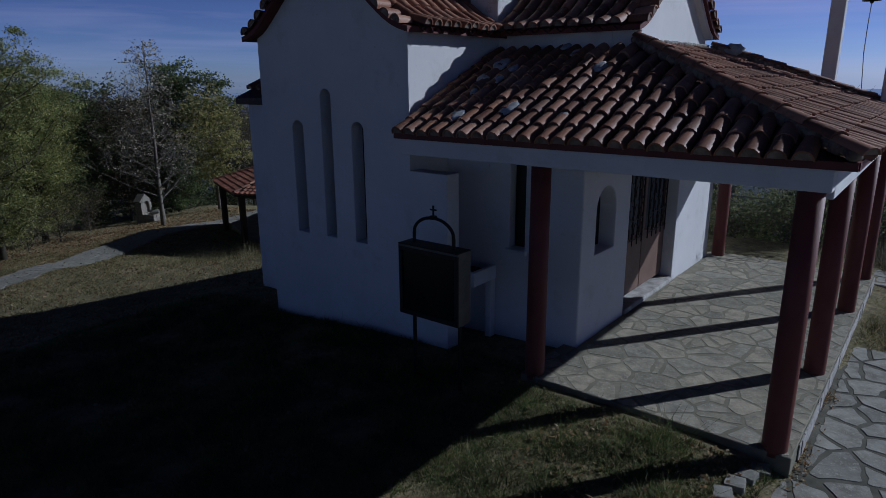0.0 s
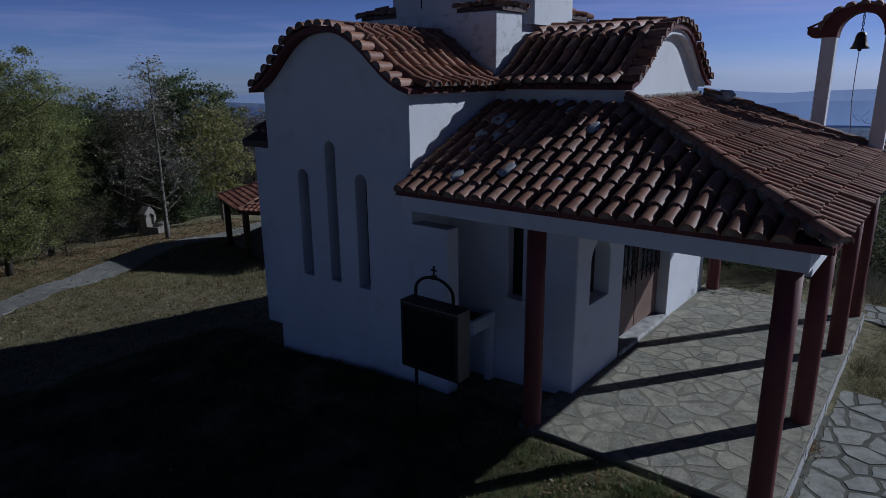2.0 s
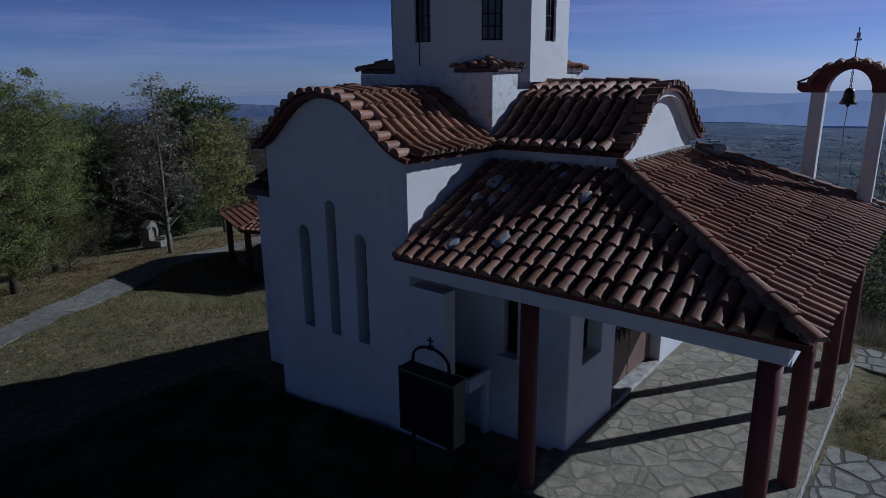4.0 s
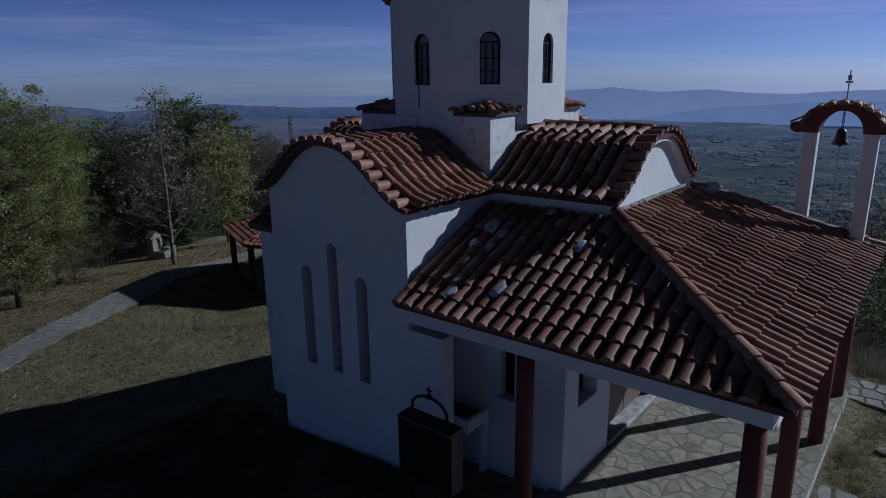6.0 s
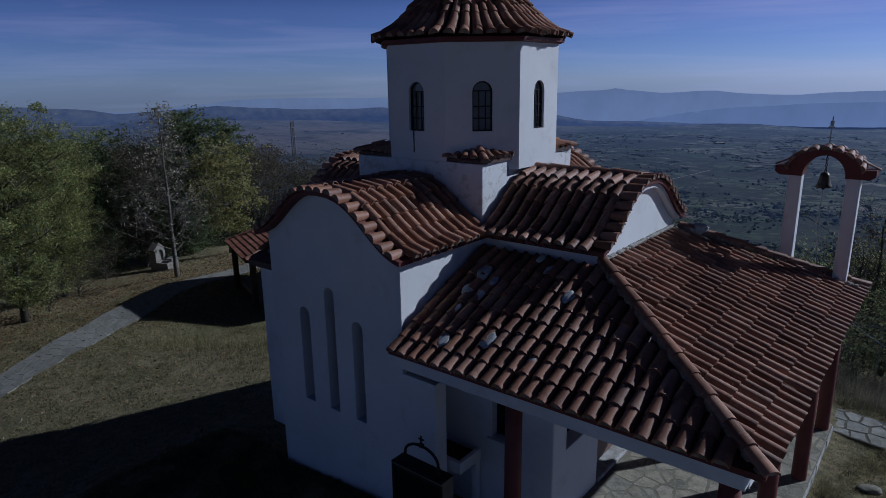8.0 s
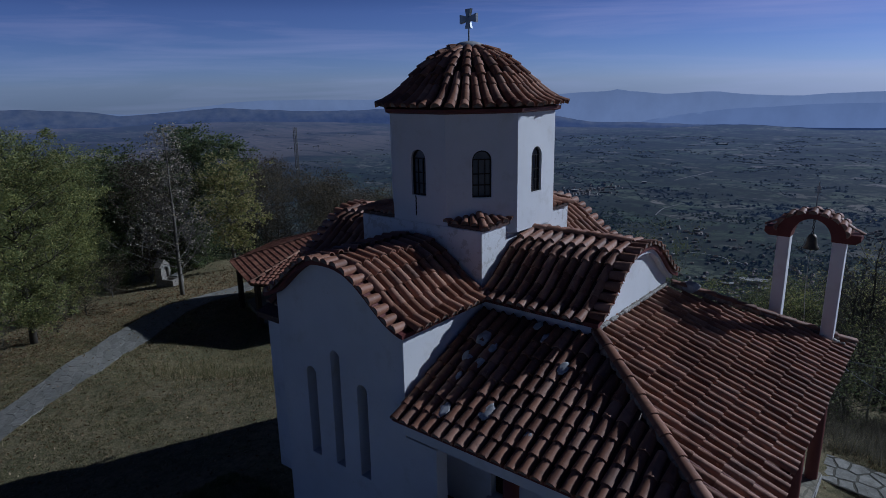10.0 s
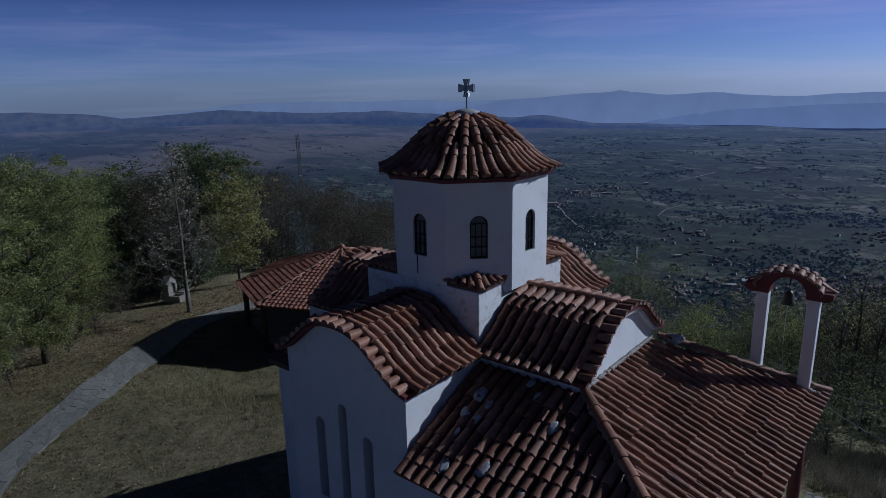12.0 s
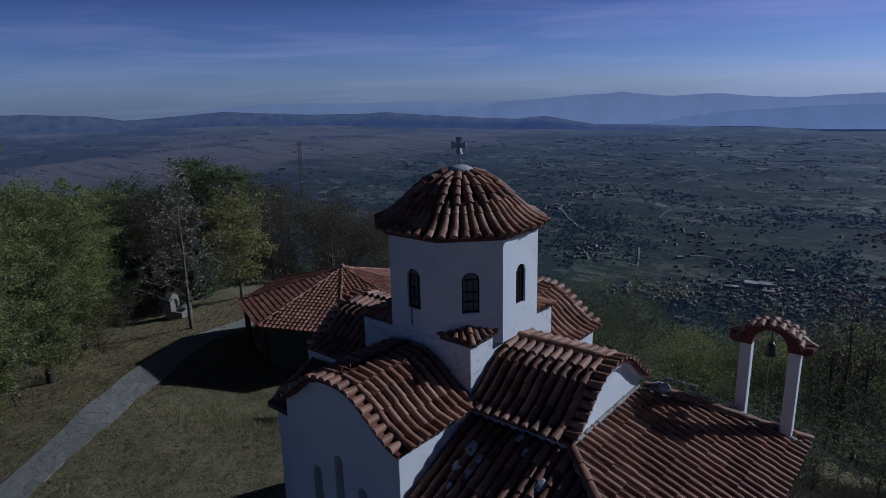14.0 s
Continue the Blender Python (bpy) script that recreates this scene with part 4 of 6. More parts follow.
lay_tiles(west_roof, w_slope, [EN + 0.0855 + 0.171 * k for k in range(37)], vs_w,
          lambda u, v: EN * (v + 0.16) / LW + 0.05 < u < 2.56 + (ES - 2.56) * (v + 0.2) / LW - 0.04, tilt=1.5, scale=lambda u, v: 0.86)
ridge_caps(porch_roof, (HX + 0.05, -0.02, TOPZ + 0.10), (EX, EN, EAVZ + 0.085), lift=0.01, step=0.30)
ridge_caps(porch_roof, (HX + 0.1, 2.60, TOPZ + 0.085), (EX, ES, EAVZ + 0.075), lift=0.01, step=0.33)
mortar(porch_roof, [(HX + 0.1, 2.60, TOPZ + 0.065), (EX, ES, EAVZ + 0.055)], 0.06, 150, seed=12, squash=0.9, mat=PLUG)
mortar(porch_roof, [(HX + 0.05, -0.02, TOPZ + 0.07), (EX - 0.03, EN + 0.03, EAVZ + 0.065)], 0.07, 190, seed=13, squash=0.9, mat=PLUG)
# cement along the walls
mortar(porch_roof, [(0.68, 0.02, 3.74), (0.68, 2.6, 3.74)], 0.034, 150, seed=2, squash=0.8)
mortar(porch_roof, [(-1.15, -1.95, 2.80), (-1.15, 0.0, 3.69)], 0.03, 60, seed=3, squash=0.7)
# fascia boards
for nm, b in (("fascia", (-1.16, 3.18, EN - 0.005, EN + 0.02, 2.704, 2.765)), ("fascia", (3.165, 3.19, EN + 0.025, ES, 2.704, 2.765)), ("fascia", (-1.16, 3.18, ES - 0.02, ES + 0.005, 2.704, 2.765))):
    bm = bmesh.new()
    box(bm, *b)
    part(nm, bm, MAROON, porch_roof)
# beams
for b in ((-1.12, 3.04, -2.03, -1.87, 2.53, 2.70), (2.83, 3.04, -1.866, 3.98, 2.46, 2.685), (-1.1, 2.826, 3.76, 3.95, 2.535, 2.685)):
    bm = bmesh.new()
    box(bm, *b)
    part("beam", bm, PLASTER, chapel, bevel=0.01)
# columns
bm = bmesh.new()
lathe(bm, [(0.101, -0.05), (0.101, 0.0), (0.099, 1.0), (0.097, 2.16)], 20)
COL_ME = mesh_of(bm, "column", COLUMN)
for p in COL_ME.polygons:
    p.use_smooth = len(p.vertices) == 4
for x, y in ((0.615, -1.925), (2.9, -1.925), (2.905, -0.14), (2.91, 2.12), (2.92, 3.86), (0.80, 3.90)):
    piece("column", COL_ME, chapel, Matrix.Translation((x, y, 0.375)))

# door with iron grilles, sill
door = new("door")
door.parent = chapel
for y0, y1 in ((0.24, 1.10), (1.12, 1.98)):
    bm = bmesh.new()
    box(bm, 0.46, 0.50, y0, y1, 0.47, 1.22)
    part("lower_panel", bm, BROWN, door, "plain brown painted door panel", bevel=0.006)
    bm = bmesh.new()
    prism(bm, [(y0, 1.22), (y1, 1.22), (y1, 2.48), (y0, 2.48)], side(0.505), 0.045, [[(y0 + 0.07, 1.28), (y1 - 0.07, 1.28), (y1 - 0.07, 2.42), (y0 + 0.07, 2.42)]])
    part("leaf_frame", bm, BROWN, door)
    bm = bmesh.new()
    box(bm, 0.472, 0.478, y0 + 0.06, y1 - 0.06, 1.27, 2.43)
    part("pane", bm, GLASS, door, "dark glass behind the grille")
    bm = bmesh.new()
    for k in range(5):
        y = y0 + 0.1 + (y1 - y0 - 0.2) * k / 4
        tube(bm, [(0.535, y, 1.16), (0.535, y, 2.44)], 0.009, 6)
    for z in (1.24, 1.5, 2.3):
        tube(bm, [(0.535, y0 + 0.07, z), (0.535, y1 - 0.07, z)], 0.008, 6)
    for k in range(4):
        yc = y0 + 0.1 + (y1 - y0 - 0.2) * (k + 0.5) / 4
        for zc in (1.36, 1.62, 1.86, 2.1):
            tube(bm, [(0.54, yc + 0.06 * math.sin(q), zc + 0.10 * math.cos(q) * (1 if k % 2 else -1)) for q in np.linspace(0.3, 5.2, 11)], 0.006, 5)
    part("grille", bm, IRON, door, "black wrought iron scroll grille")
bm = bmesh.new()
box(bm, 0.42, 0.69, 0.225, 1.995, 0.36, 0.43)
part("door_sill", bm, SILL, chapel, "worn whitewashed stone door sill", bevel=0.02)

# belfry on the porch roof
belfry = new("belfry")
belfry.parent = chapel
for x0, x1, z0 in ((1.985, 2.175, 2.9), (2.765, 2.955, 2.69)):
    bm = bmesh.new()
    box(bm, x0, x1, 3.76, 3.95, z0, 4.52)
    part("pier", bm, PLASTER, belfry, bevel=0.012)
bm = bmesh.new()
top = [(1.80, 4.55), (1.87, 4.50), (2.185, 4.50)] + [(2.47 - 0.285 * math.cos(math.pi * k / 14), 4.50 + 0.33 * math.sin(math.pi * k / 14)) for k in range(1, 14)] + [(2.755, 4.50), (3.07, 4.50), (3.14, 4.55), (3.14, 4.645)]
top += [(2.47 + 0.47 * math.cos(math.pi * k / 14), 4.645 + 0.295 * math.sin(math.pi * k / 14)) for k in range(0, 15)] + [(1.80, 4.645)]
prism(bm, top, front(3.70), 0.31)
part("arch_cap", bm, MAROON, belfry, "maroon painted arched cap", bevel=0.008)
for k in range(9):                                    # tile noses along the arch, on both faces
    a = math.pi * (k + 0.5) / 9
    nrm = Vector((math.cos(a), 0, 1.2 * math.sin(a))).normalized()
    p = Vector((2.47 + 0.47 * math.cos(a), 0, 4.645 + 0.295 * math.sin(a)))
    for yy, dy in ((3.83, -1), (3.88, 1)):
        piece("tile", VERGE_ME, belfry, frame_at(Vector((p.x, yy, p.z)) + nrm * 0.012, (0, dy, -0.22), nrm, 2.0) @ Matrix.Diagonal((0.85, 0.86, 0.85, 1)))
for x0, z0, x1, z1 in ((2.47, 5.005, 2.80, 4.91), (2.75, 4.925, 3.02, 4.74), (2.98, 4.76, 3.17, 4.67), (2.47, 5.005, 2.14, 4.91), (2.19, 4.925, 1.92, 4.74), (1.96, 4.76, 1.77, 4.67)):
    d = Vector((x1 - x0, 0, z1 - z0))                 # ridge slabs stepped down over the arch
    up = Vector((-d.z, 0, d.x)) * (1 if d.x > 0 else -1)
    piece("ridge_tile", HIP_ME, belfry, frame_at(Vector((x0, 3.90, z0 - 0.035)), d, up, 1.0) @ Matrix.Diagonal((0.8, d.length / 0.40, 0.5, 1)))
bm = bmesh.new()
tube(bm, [(2.47, 3.86, 4.9), (2.475, 3.86, 5.40)], 0.009, 6)
box(bm, 2.43, 2.52, 3.854, 3.866, 5.22, 5.25)
box(bm, 2.45, 2.50, 3.853, 3.867, 5.26, 5.33)
part("rod", bm, GALV, belfry, "thin metal rod with a small plate")
mortar(belfry, [(1.9, 3.72, 3.2), (2.28, 3.72, 3.12)], 0.06, 16, seed=8)
mortar(belfry, [(2.7, 3.72, 2.95), (3.15, 3.85, 2.86)], 0.06, 16, seed=9)

bell = thing("bell", "dark aged bronze bell hanging under the belfry arch", "bell", at=(2.47, 3.86, 4.33))
bm = bmesh.new()
lathe(bm, [(0.118, 0.0), (0.122, 0.012), (0.098, 0.05), (0.078, 0.12), (0.070, 0.18), (0.05, 0.222), (0.012, 0.236)], 24, caps=False)
part("bell_body", bm, BRONZE, bell, smooth=True)
bm = bmesh.new()
for k in range(6):
    q = Matrix.Translation((0, 0, 0.25 + 0.046 * k)) @ Matrix.Rotation(math.pi / 2 * (k % 2), 4, "Z")
    tube(bm, [q @ Vector((0.014 * math.cos(u), 0, 0.028 * math.sin(u))) for u in np.linspace(0, 2 * math.pi, 9)], 0.006, 5)
part("chain", bm, IRON, bell)
bm = bmesh.new()
bmesh.ops.create_icosphere(bm, subdivisions=2, radius=0.028, matrix=Matrix.Translation((0, 0, -0.01)))
tube(bm, [(0, 0, 0.2), (0, 0, 0.0)], 0.008, 6)
part("clapper", bm, IRON, bell, smooth=True)
bm = bmesh.new()
tube(bm, [(0, 0, -0.03), (-0.005, 0, -0.3), (0.0, -0.01, -0.7), (0.03, -0.02, -1.05), (0.05, -0.03, -1.28)], 0.006, 6)
part("rope", bm, ROPE, bell, "thin pale bell rope")

# low roof over the east rooms, its shade painted in with the dark pan colour
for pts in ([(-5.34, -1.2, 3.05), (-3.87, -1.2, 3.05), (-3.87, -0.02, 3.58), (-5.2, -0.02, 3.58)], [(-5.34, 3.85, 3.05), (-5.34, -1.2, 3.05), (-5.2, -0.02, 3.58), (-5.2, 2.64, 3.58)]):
    slab(pts, 0.1, PAN, chapel, "low_roof", "tiled lean-to roof with its shade put into a dark colour")
for k in range(6):
    for j in range(3):
        piece("tile", TILE_ME[tr.randrange(3)], chapel, frame_at(Vector((-5.22 + 0.24 * k, -0.07 - 0.31 * j, 3.60 - 0.14 * j)), (0, -1, -0.45), (0, -0.45, 1)))
# cement patches on the porch roof
for x, y, s in ((-0.72, -0.62, 0.15), (-0.5, -0.72, 0.10), (-0.74, -0.95, 0.12), (-0.52, -1.0, 0.1), (-0.66, -1.28, 0.07), (-0.5, -1.80, 0.12), (0.05, -1.62, 0.13), (0.12, -0.35, 0.09), (0.60, -0.72, 0.12), (0.70, -1.72, 0.07), (-0.1, -0.18, 0.09), (1.25, -1.2, 0.04), (0.36, -0.62, 0.07)):
    z = TOPZ + (EAVZ - TOPZ) * (-y) / 2.07 + 0.092
    bm = bmesh.new()
    bmesh.ops.create_icosphere(bm, subdivisions=3, radius=1.0)
    for v in bm.verts:
        v.co *= 1 + 0.35 * noise.noise(v.co * 1.7 + Vector((x * 9, y * 9, 0)))
    bmesh.ops.transform(bm, matrix=Matrix.Translation((x, y, z)) @ pose(0, 0, 0, 24) @ Matrix.Diagonal((s * 0.62, s * 1.0, s * 0.24, 1)), verts=bm.verts)
    part("cement_patch", bm, PATCH, porch_roof, "pale cement patch smeared over tiles", smooth=True)
bm = bmesh.new()
bmesh.ops.create_icosphere(bm, subdivisions=3, radius=1.0)
for v in bm.verts:
    v.co *= 1 + 0.3 * noise.noise(v.co * 1.9)
bmesh.ops.transform(bm, matrix=Matrix.Translation((0.98, 2.78, TOPZ + 0.01)) @ Matrix.Diagonal((0.17, 0.13, 0.09, 1)), verts=bm.verts)
part("cement_patch", bm, PATCH, porch_roof, "pale cement lump at the hip's head", smooth=True)
# loose chain and rod at the drum windows
bm = bmesh.new()
for k in range(9):
    lathe(bm, [(0.009, -0.02), (0.014, 0.0), (0.009, 0.02)], 6, (-2.49 + 0.004 * (k % 2), 0.012, 5.25 - 0.036 * k))
part("chain", bm, IRON, chapel, "short rusty hanging chain", kind="stuff")
bm = bmesh.new()
tube(bm, [(-1.155, 1.04, 5.245), (-1.15, 1.6, 5.25)], 0.008, 6)
part("rod", bm, IRON, chapel, "thin iron rod under the window")

# ---- candle box on legs ----
cb = thing("candle_stand", "dull metal glass-fronted candle box on thin legs with arched handle", "candle stand", at=(-0.19, -2.55, 0.24))


def at_cb(bm):
    bmesh.ops.translate(bm, vec=(0.19, 2.55, -0.24), verts=bm.verts)
    return bm


bm = bmesh.new()
X0, X1, Y0, Y1, Z0, Z1 = -0.565, 0.185, -2.69, -2.48, 1.0, 1.735
box(bm, X0, X1, Y0 + 0.02, Y1, Z0, Z0 + 0.02)
box(bm, X0, X1, Y0, Y1, Z1 - 0.02, Z1)
box(bm, X0, X0 + 0.018, Y0 + 0.02, Y1, Z0 + 0.02, Z1 - 0.02)
box(bm, X1 - 0.018, X1, Y0 + 0.02, Y1, Z0 + 0.02, Z1 - 0.02)
box(bm, X0 + 0.018, X1 - 0.018, Y1 - 0.018, Y1, Z0 + 0.02, Z1 - 0.02)
part("case", at_cb(bm), STEEL, cb)
# front frame in a darker metal than the case
bm = bmesh.new()
prism(bm, [(X0, Z0), (X1, Z0), (X1, Z1 - 0.02), (X0, Z1 - 0.02)], front(Y0), 0.018, [[(X0 + 0.04, Z0 + 0.05), (X1 - 0.04, Z0 + 0.05), (X1 - 0.04, Z1 - 0.06), (X0 + 0.04, Z1 - 0.06)]])
part("front_frame", at_cb(bm), IRON, cb, "dark iron front frame")
bm = bmesh.new()
box(bm, X0 + 0.03, X1 - 0.03, Y0 + 0.018, Y0 + 0.024, Z0 + 0.04, Z1 - 0.05)
part("glass_front", at_cb(bm), BLACKGLASS, cb, "sooty dark glass")
bm = bmesh.new()
box(bm, X0 - 0.004, X1 + 0.004, Y0 - 0.004, Y1 + 0.004, Z1, Z1 + 0.012)
part("lid", at_cb(bm), IRON, cb, bevel=0.005)
bm = bmesh.new()
hx, hy = -0.19, -2.585
tube(bm, [(hx + 0.25 * math.cos(a), hy, Z1 + 0.02 + (0.10 if 0 < a < math.pi else 0) + 0.17 * math.sin(a)) for a in np.linspace(0, math.pi, 17)], 0.017, 8)
tube(bm, [(hx + 0.25, hy, Z1), (hx + 0.25, hy, Z1 + 0.12)], 0.017, 8)
tube(bm, [(hx - 0.25, hy, Z1), (hx - 0.25, hy, Z1 + 0.12)], 0.017, 8)
part("handle", at_cb(bm), IRON, cb, "arched metal tube handle")
bm = bmesh.new()
box(bm, hx - 0.028, hx + 0.028, hy - 0.02, hy + 0.02, 2.01, 2.05)
box(bm, hx - 0.008, hx + 0.008, hy - 0.006, hy + 0.006, 2.05, 2.15)
box(bm, hx - 0.04, hx + 0.04, hy - 0.006, hy + 0.006, 2.10, 2.115)
part("cross", at_cb(bm), IRON, cb)
for x in (X0 + 0.11, X1 - 0.05):
    bm = bmesh.new()
    tube(bm, [(x, hy, 0.1), (x, hy, Z0)], 0.02, 8)
    part("leg", at_cb(bm), IRON, cb)

# ---- paving ----
pr = random.Random(11)


def clip_poly(poly, n, c):
    out = []
    for k in range(len(poly)):
        a, b = poly[k], poly[(k + 1) % len(poly)]
        da, db = a[0] * n[0] + a[1] * n[1] - c, b[0] * n[0] + b[1] * n[1] - c
        if da <= 0:
            out.append(a)
        if (da < 0) != (db < 0) and da != db:
            t = da / (da - db)
            out.append((a[0] + t * (b[0] - a[0]), a[1] + t * (b[1] - a[1])))
    return out


def crazy_paving(inside, x0, x1, y0, y1, size, gap, rnd, region=None):
    """Irregular stones: cells round scattered points, each drawn in by half the joint."""
    pts = []
    ny = int((y1 - y0) / size) + 1
    nx = int((x1 - x0) / size) + 1
    for j in range(ny):
        for i in range(nx):
            if rnd.random() < 0.24:
                continue
            pts.append((x0 + (i + 0.5 + 0.5 * (j % 2) + rnd.uniform(-.5, .5)) * size, y0 + (j + 0.5 + rnd.uniform(-.5, .5)) * size))
            if rnd.random() < 0.14:
                pts.append((pts[-1][0] + rnd.choice((-.5, .5)) * size, pts[-1][1] + rnd.uniform(-.5, .5) * size))
    cells = []
    for k, p in enumerate(pts):
        if not inside(*p):
            continue
        poly = [(p[0] - size * 1.7, p[1] - size * 1.7), (p[0] + size * 1.7, p[1] - size * 1.7), (p[0] + size * 1.7, p[1] + size * 1.7), (p[0] - size * 1.7, p[1] + size * 1.7)]
        for q in pts:
            dx, dy = q[0] - p[0], q[1] - p[1]
            L = math.hypot(dx, dy)
            if 0 < L < size * 3.6:
                n = (dx / L, dy / L)
                poly = clip_poly(poly, n, n[0] * (p[0] + q[0]) / 2 + n[1] * (p[1] + q[1]) / 2 - gap / 2 * rnd.uniform(0.6, 1.5))
                if len(poly) < 3:
                    break
        for n, c in region or ():
            if len(poly) >= 3:
                poly = clip_poly(poly, n, c)
        if len(poly) >= 3:
            cx, cy = sum(q[0] for q in poly) / len(poly), sum(q[1] for q in poly) / len(poly)
            area = abs(sum(poly[i][0] * poly[(i + 1) % len(poly)][1] - poly[(i + 1) % len(poly)][0] * poly[i][1] for i in range(len(poly)))) / 2
            if area > size * size * 0.05:
                cells.append((cx, cy, poly))
    return cells


def soften(poly, k=0.07, rough=0.06):
    """Chips the corners of an outline and breaks its long edges unevenly."""
    out = []
    for i in range(len(poly)):
        a, b = poly[i], poly[(i + 1) % len(poly)]
        L = math.hypot(b[0] - a[0], b[1] - a[1]) + 1e-6
        n = ((b[1] - a[1]) / L, (a[0] - b[0]) / L)
        for f in (k, 0.38, 0.66, 1 - k) if L > 0.12 else (k, 1 - k):
            d = rough * L * pr.uniform(-1.0, 0.35) * (0.4 if f in (k, 1 - k) else 1.0)
            out.append((a[0] + f * (b[0] - a[0]) + n[0] * d, a[1] + f * (b[1] - a[1]) + n[1] * d))
    return out


def stone_bm(bm, cx, cy, poly, t, bev=0.004, zfn=None, local=True):
    ring = soften(poly)
    rings = []
    for s, z in ((1.0, -t), (1.0, -bev), (1 - bev * 3, 0.0)):
        row = []
        for x, y in ring:
            X, Y = cx + (x - cx) * s, cy + (y - cy) * s
            row.append(bm.verts.new((X - cx, Y - cy, z) if local else (X, Y, z + zfn(X, Y))))
        rings.append(row)
    n = len(ring)
    for a, b in zip(rings, rings[1:]):
        for k in range(n):
            bm.faces.new((a[k], a[(k + 1) % n], b[(k + 1) % n], b[k]))
    bm.faces.new(rings[-1])
    return bm


def lay_stones(parent, cells, z, material, t=0.05, tilt=0.5, zvar=0.006):
    for cx, cy, poly in cells:
        bm = stone_bm(bmesh.new(), cx, cy, poly, t)
        me = mesh_of(bm, "flagstone", material)
        piece("flagstone", me, parent, Matrix.Translation((cx, cy, z + pr.uniform(-zvar, zvar))) @ pose(0, 0, 0, pr.uniform(-tilt, tilt), pr.uniform(-tilt, tilt), 0))


# porch floor: slab with irregular flagstones
bm = bmesh.new()
box(bm, 0.665, 3.045, -2.02, 4.1, -0.1, 0.366)
box(bm, 0.50, 0.665, -2.02, -1.085, -0.1, 0.366)
porch = part("porch_floor", bm, JOINT, None, bevel=0.01)
tagged(porch, "raised porch floor of irregular grey flagstones in mortar", "floor", kind="structure")
cells = crazy_paving(lambda x, y: (0.5 < x < 3.4 and -2.45 < y < 4.4) or (-0.1 < x < 0.7 and -2.45 < y < -1.0), -0.8, 3.4, -2.5, 4.5, 0.25, 0.026, pr,
                     [((1, 0), 3.04), ((0, -1), 2.012), ((0, 1), 4.085), ((-1, 0), -0.51)])
cells = [c for c in cells if c[0] > 0.72 or c[1] < -1.25]
lay_stones(porch, cells, 0.3682, STONE, zvar=0.0008, tilt=0.05)

bm = bmesh.new()
y = -1.72
while y < 4.05:
    y1 = min(4.09, y + pr.uniform(0.1, 0.35))
    box(bm, 3.048, 3.056 + pr.uniform(0.0, 0.012), y, y1, 0.06, 0.354 - pr.uniform(0.0, 0.02))
    y = y1 + 0.001
part("floor_edge", bm, SILL, porch, "worn whitewashed edge of the porch floor", bevel=0.003)

# pavement before the porch
bm = bmesh.new()
for x, y, w, h in ((3.06, -2.03, 4.14, 3.38), (2.90, -4.9, 4.3, 2.87)):
    box(bm, x, x + w, y, y + h, -0.2, 0.188)
pavement = part("pavement", bm, JOINT_DARK, None)
tagged(pavement, "pavement of irregular grey flagstones with dark grassy joints", "pavement", kind="structure")
cells = crazy_paving(lambda x, y: 2.4 < x < 7.6 and -5.4 < y < 1.7, 2.2, 7.8, -5.6, 1.9, 0.32, 0.034, pr, [((-1, 0), -2.92), ((0, 1), 1.34), ((1, 0), 7.18), ((0, -1), 4.88)])
cells = [(cx, cy, clip_poly(p, (-1, 0), -3.12) if cy > -2.05 else clip_poly(p, (0, 1), -2.035)) for cx, cy, p in cells]
cells = [q for q in cells if len(q[2]) > 2]
lay_stones(pavement, cells, 0.1935, STONE_PATH, 0.06, 0.22, 0.002)

for x, y, a in ((2.85, -2.13, 12), (2.79, -2.31, -8), (2.75, -2.50, 5), (2.72, -2.72, 20), (2.74, -2.95, 8)):
    q = 0.075
    me = mesh_of(stone_bm(bmesh.new(), 0.0, 0.0, [(-q, -q), (q, -q * 0.9), (q * 0.95, q), (-q * 0.9, q)], 0.12, 0.008), "edging_stone", STONE_PATH)
    piece("edging_stone", me, pavement, Matrix.Translation((x, y, land_z(x, y) + 0.035)) @ pose(0, 0, 0, 2, -2, a))

# path beyond the porch
def side_z(x):
    return 0.222 - 0.012 * (x - 2.7)


bm = bmesh.new()
vs = [bm.verts.new((x, y, side_z(x) - 0.01)) for x, y in ((2.7, 4.2), (9.0, 3.35), (9.0, 4.6), (2.7, 5.12))]
lo = [bm.verts.new((v.co.x, v.co.y, -0.3)) for v in vs]
bm.faces.new(vs)
for k in range(4):
    bm.faces.new((lo[k], lo[(k + 1) % 4], vs[(k + 1) % 4], vs[k]))
side_path = part("path", bm, JOINT_DARK, None)
tagged(side_path, "narrow pale flagstone path past the porch", "path", kind="structure")
cells = crazy_paving(lambda x, y: 2.6 < x < 8.9 and 3.2 < y < 5.3, 2.4, 9.0, 3.0, 5.5, 0.34, 0.03, pr,
                     [((0.083, 0.9966), 5.31), ((-0.134, -0.991), -4.54), ((-1, 0), -2.72), ((1, 0), 8.9)])
for cx, cy, poly in cells:
    me = mesh_of(stone_bm(bmesh.new(), cx, cy, poly, 0.05), "flagstone", STONE_PATH)
    piece("flagstone", me, side_path, Matrix.Translation((cx, cy, side_z(cx) - 0.003 + pr.uniform(0, 0.003))) @ pose(0, 0, 0, 0, 0.7, 0))

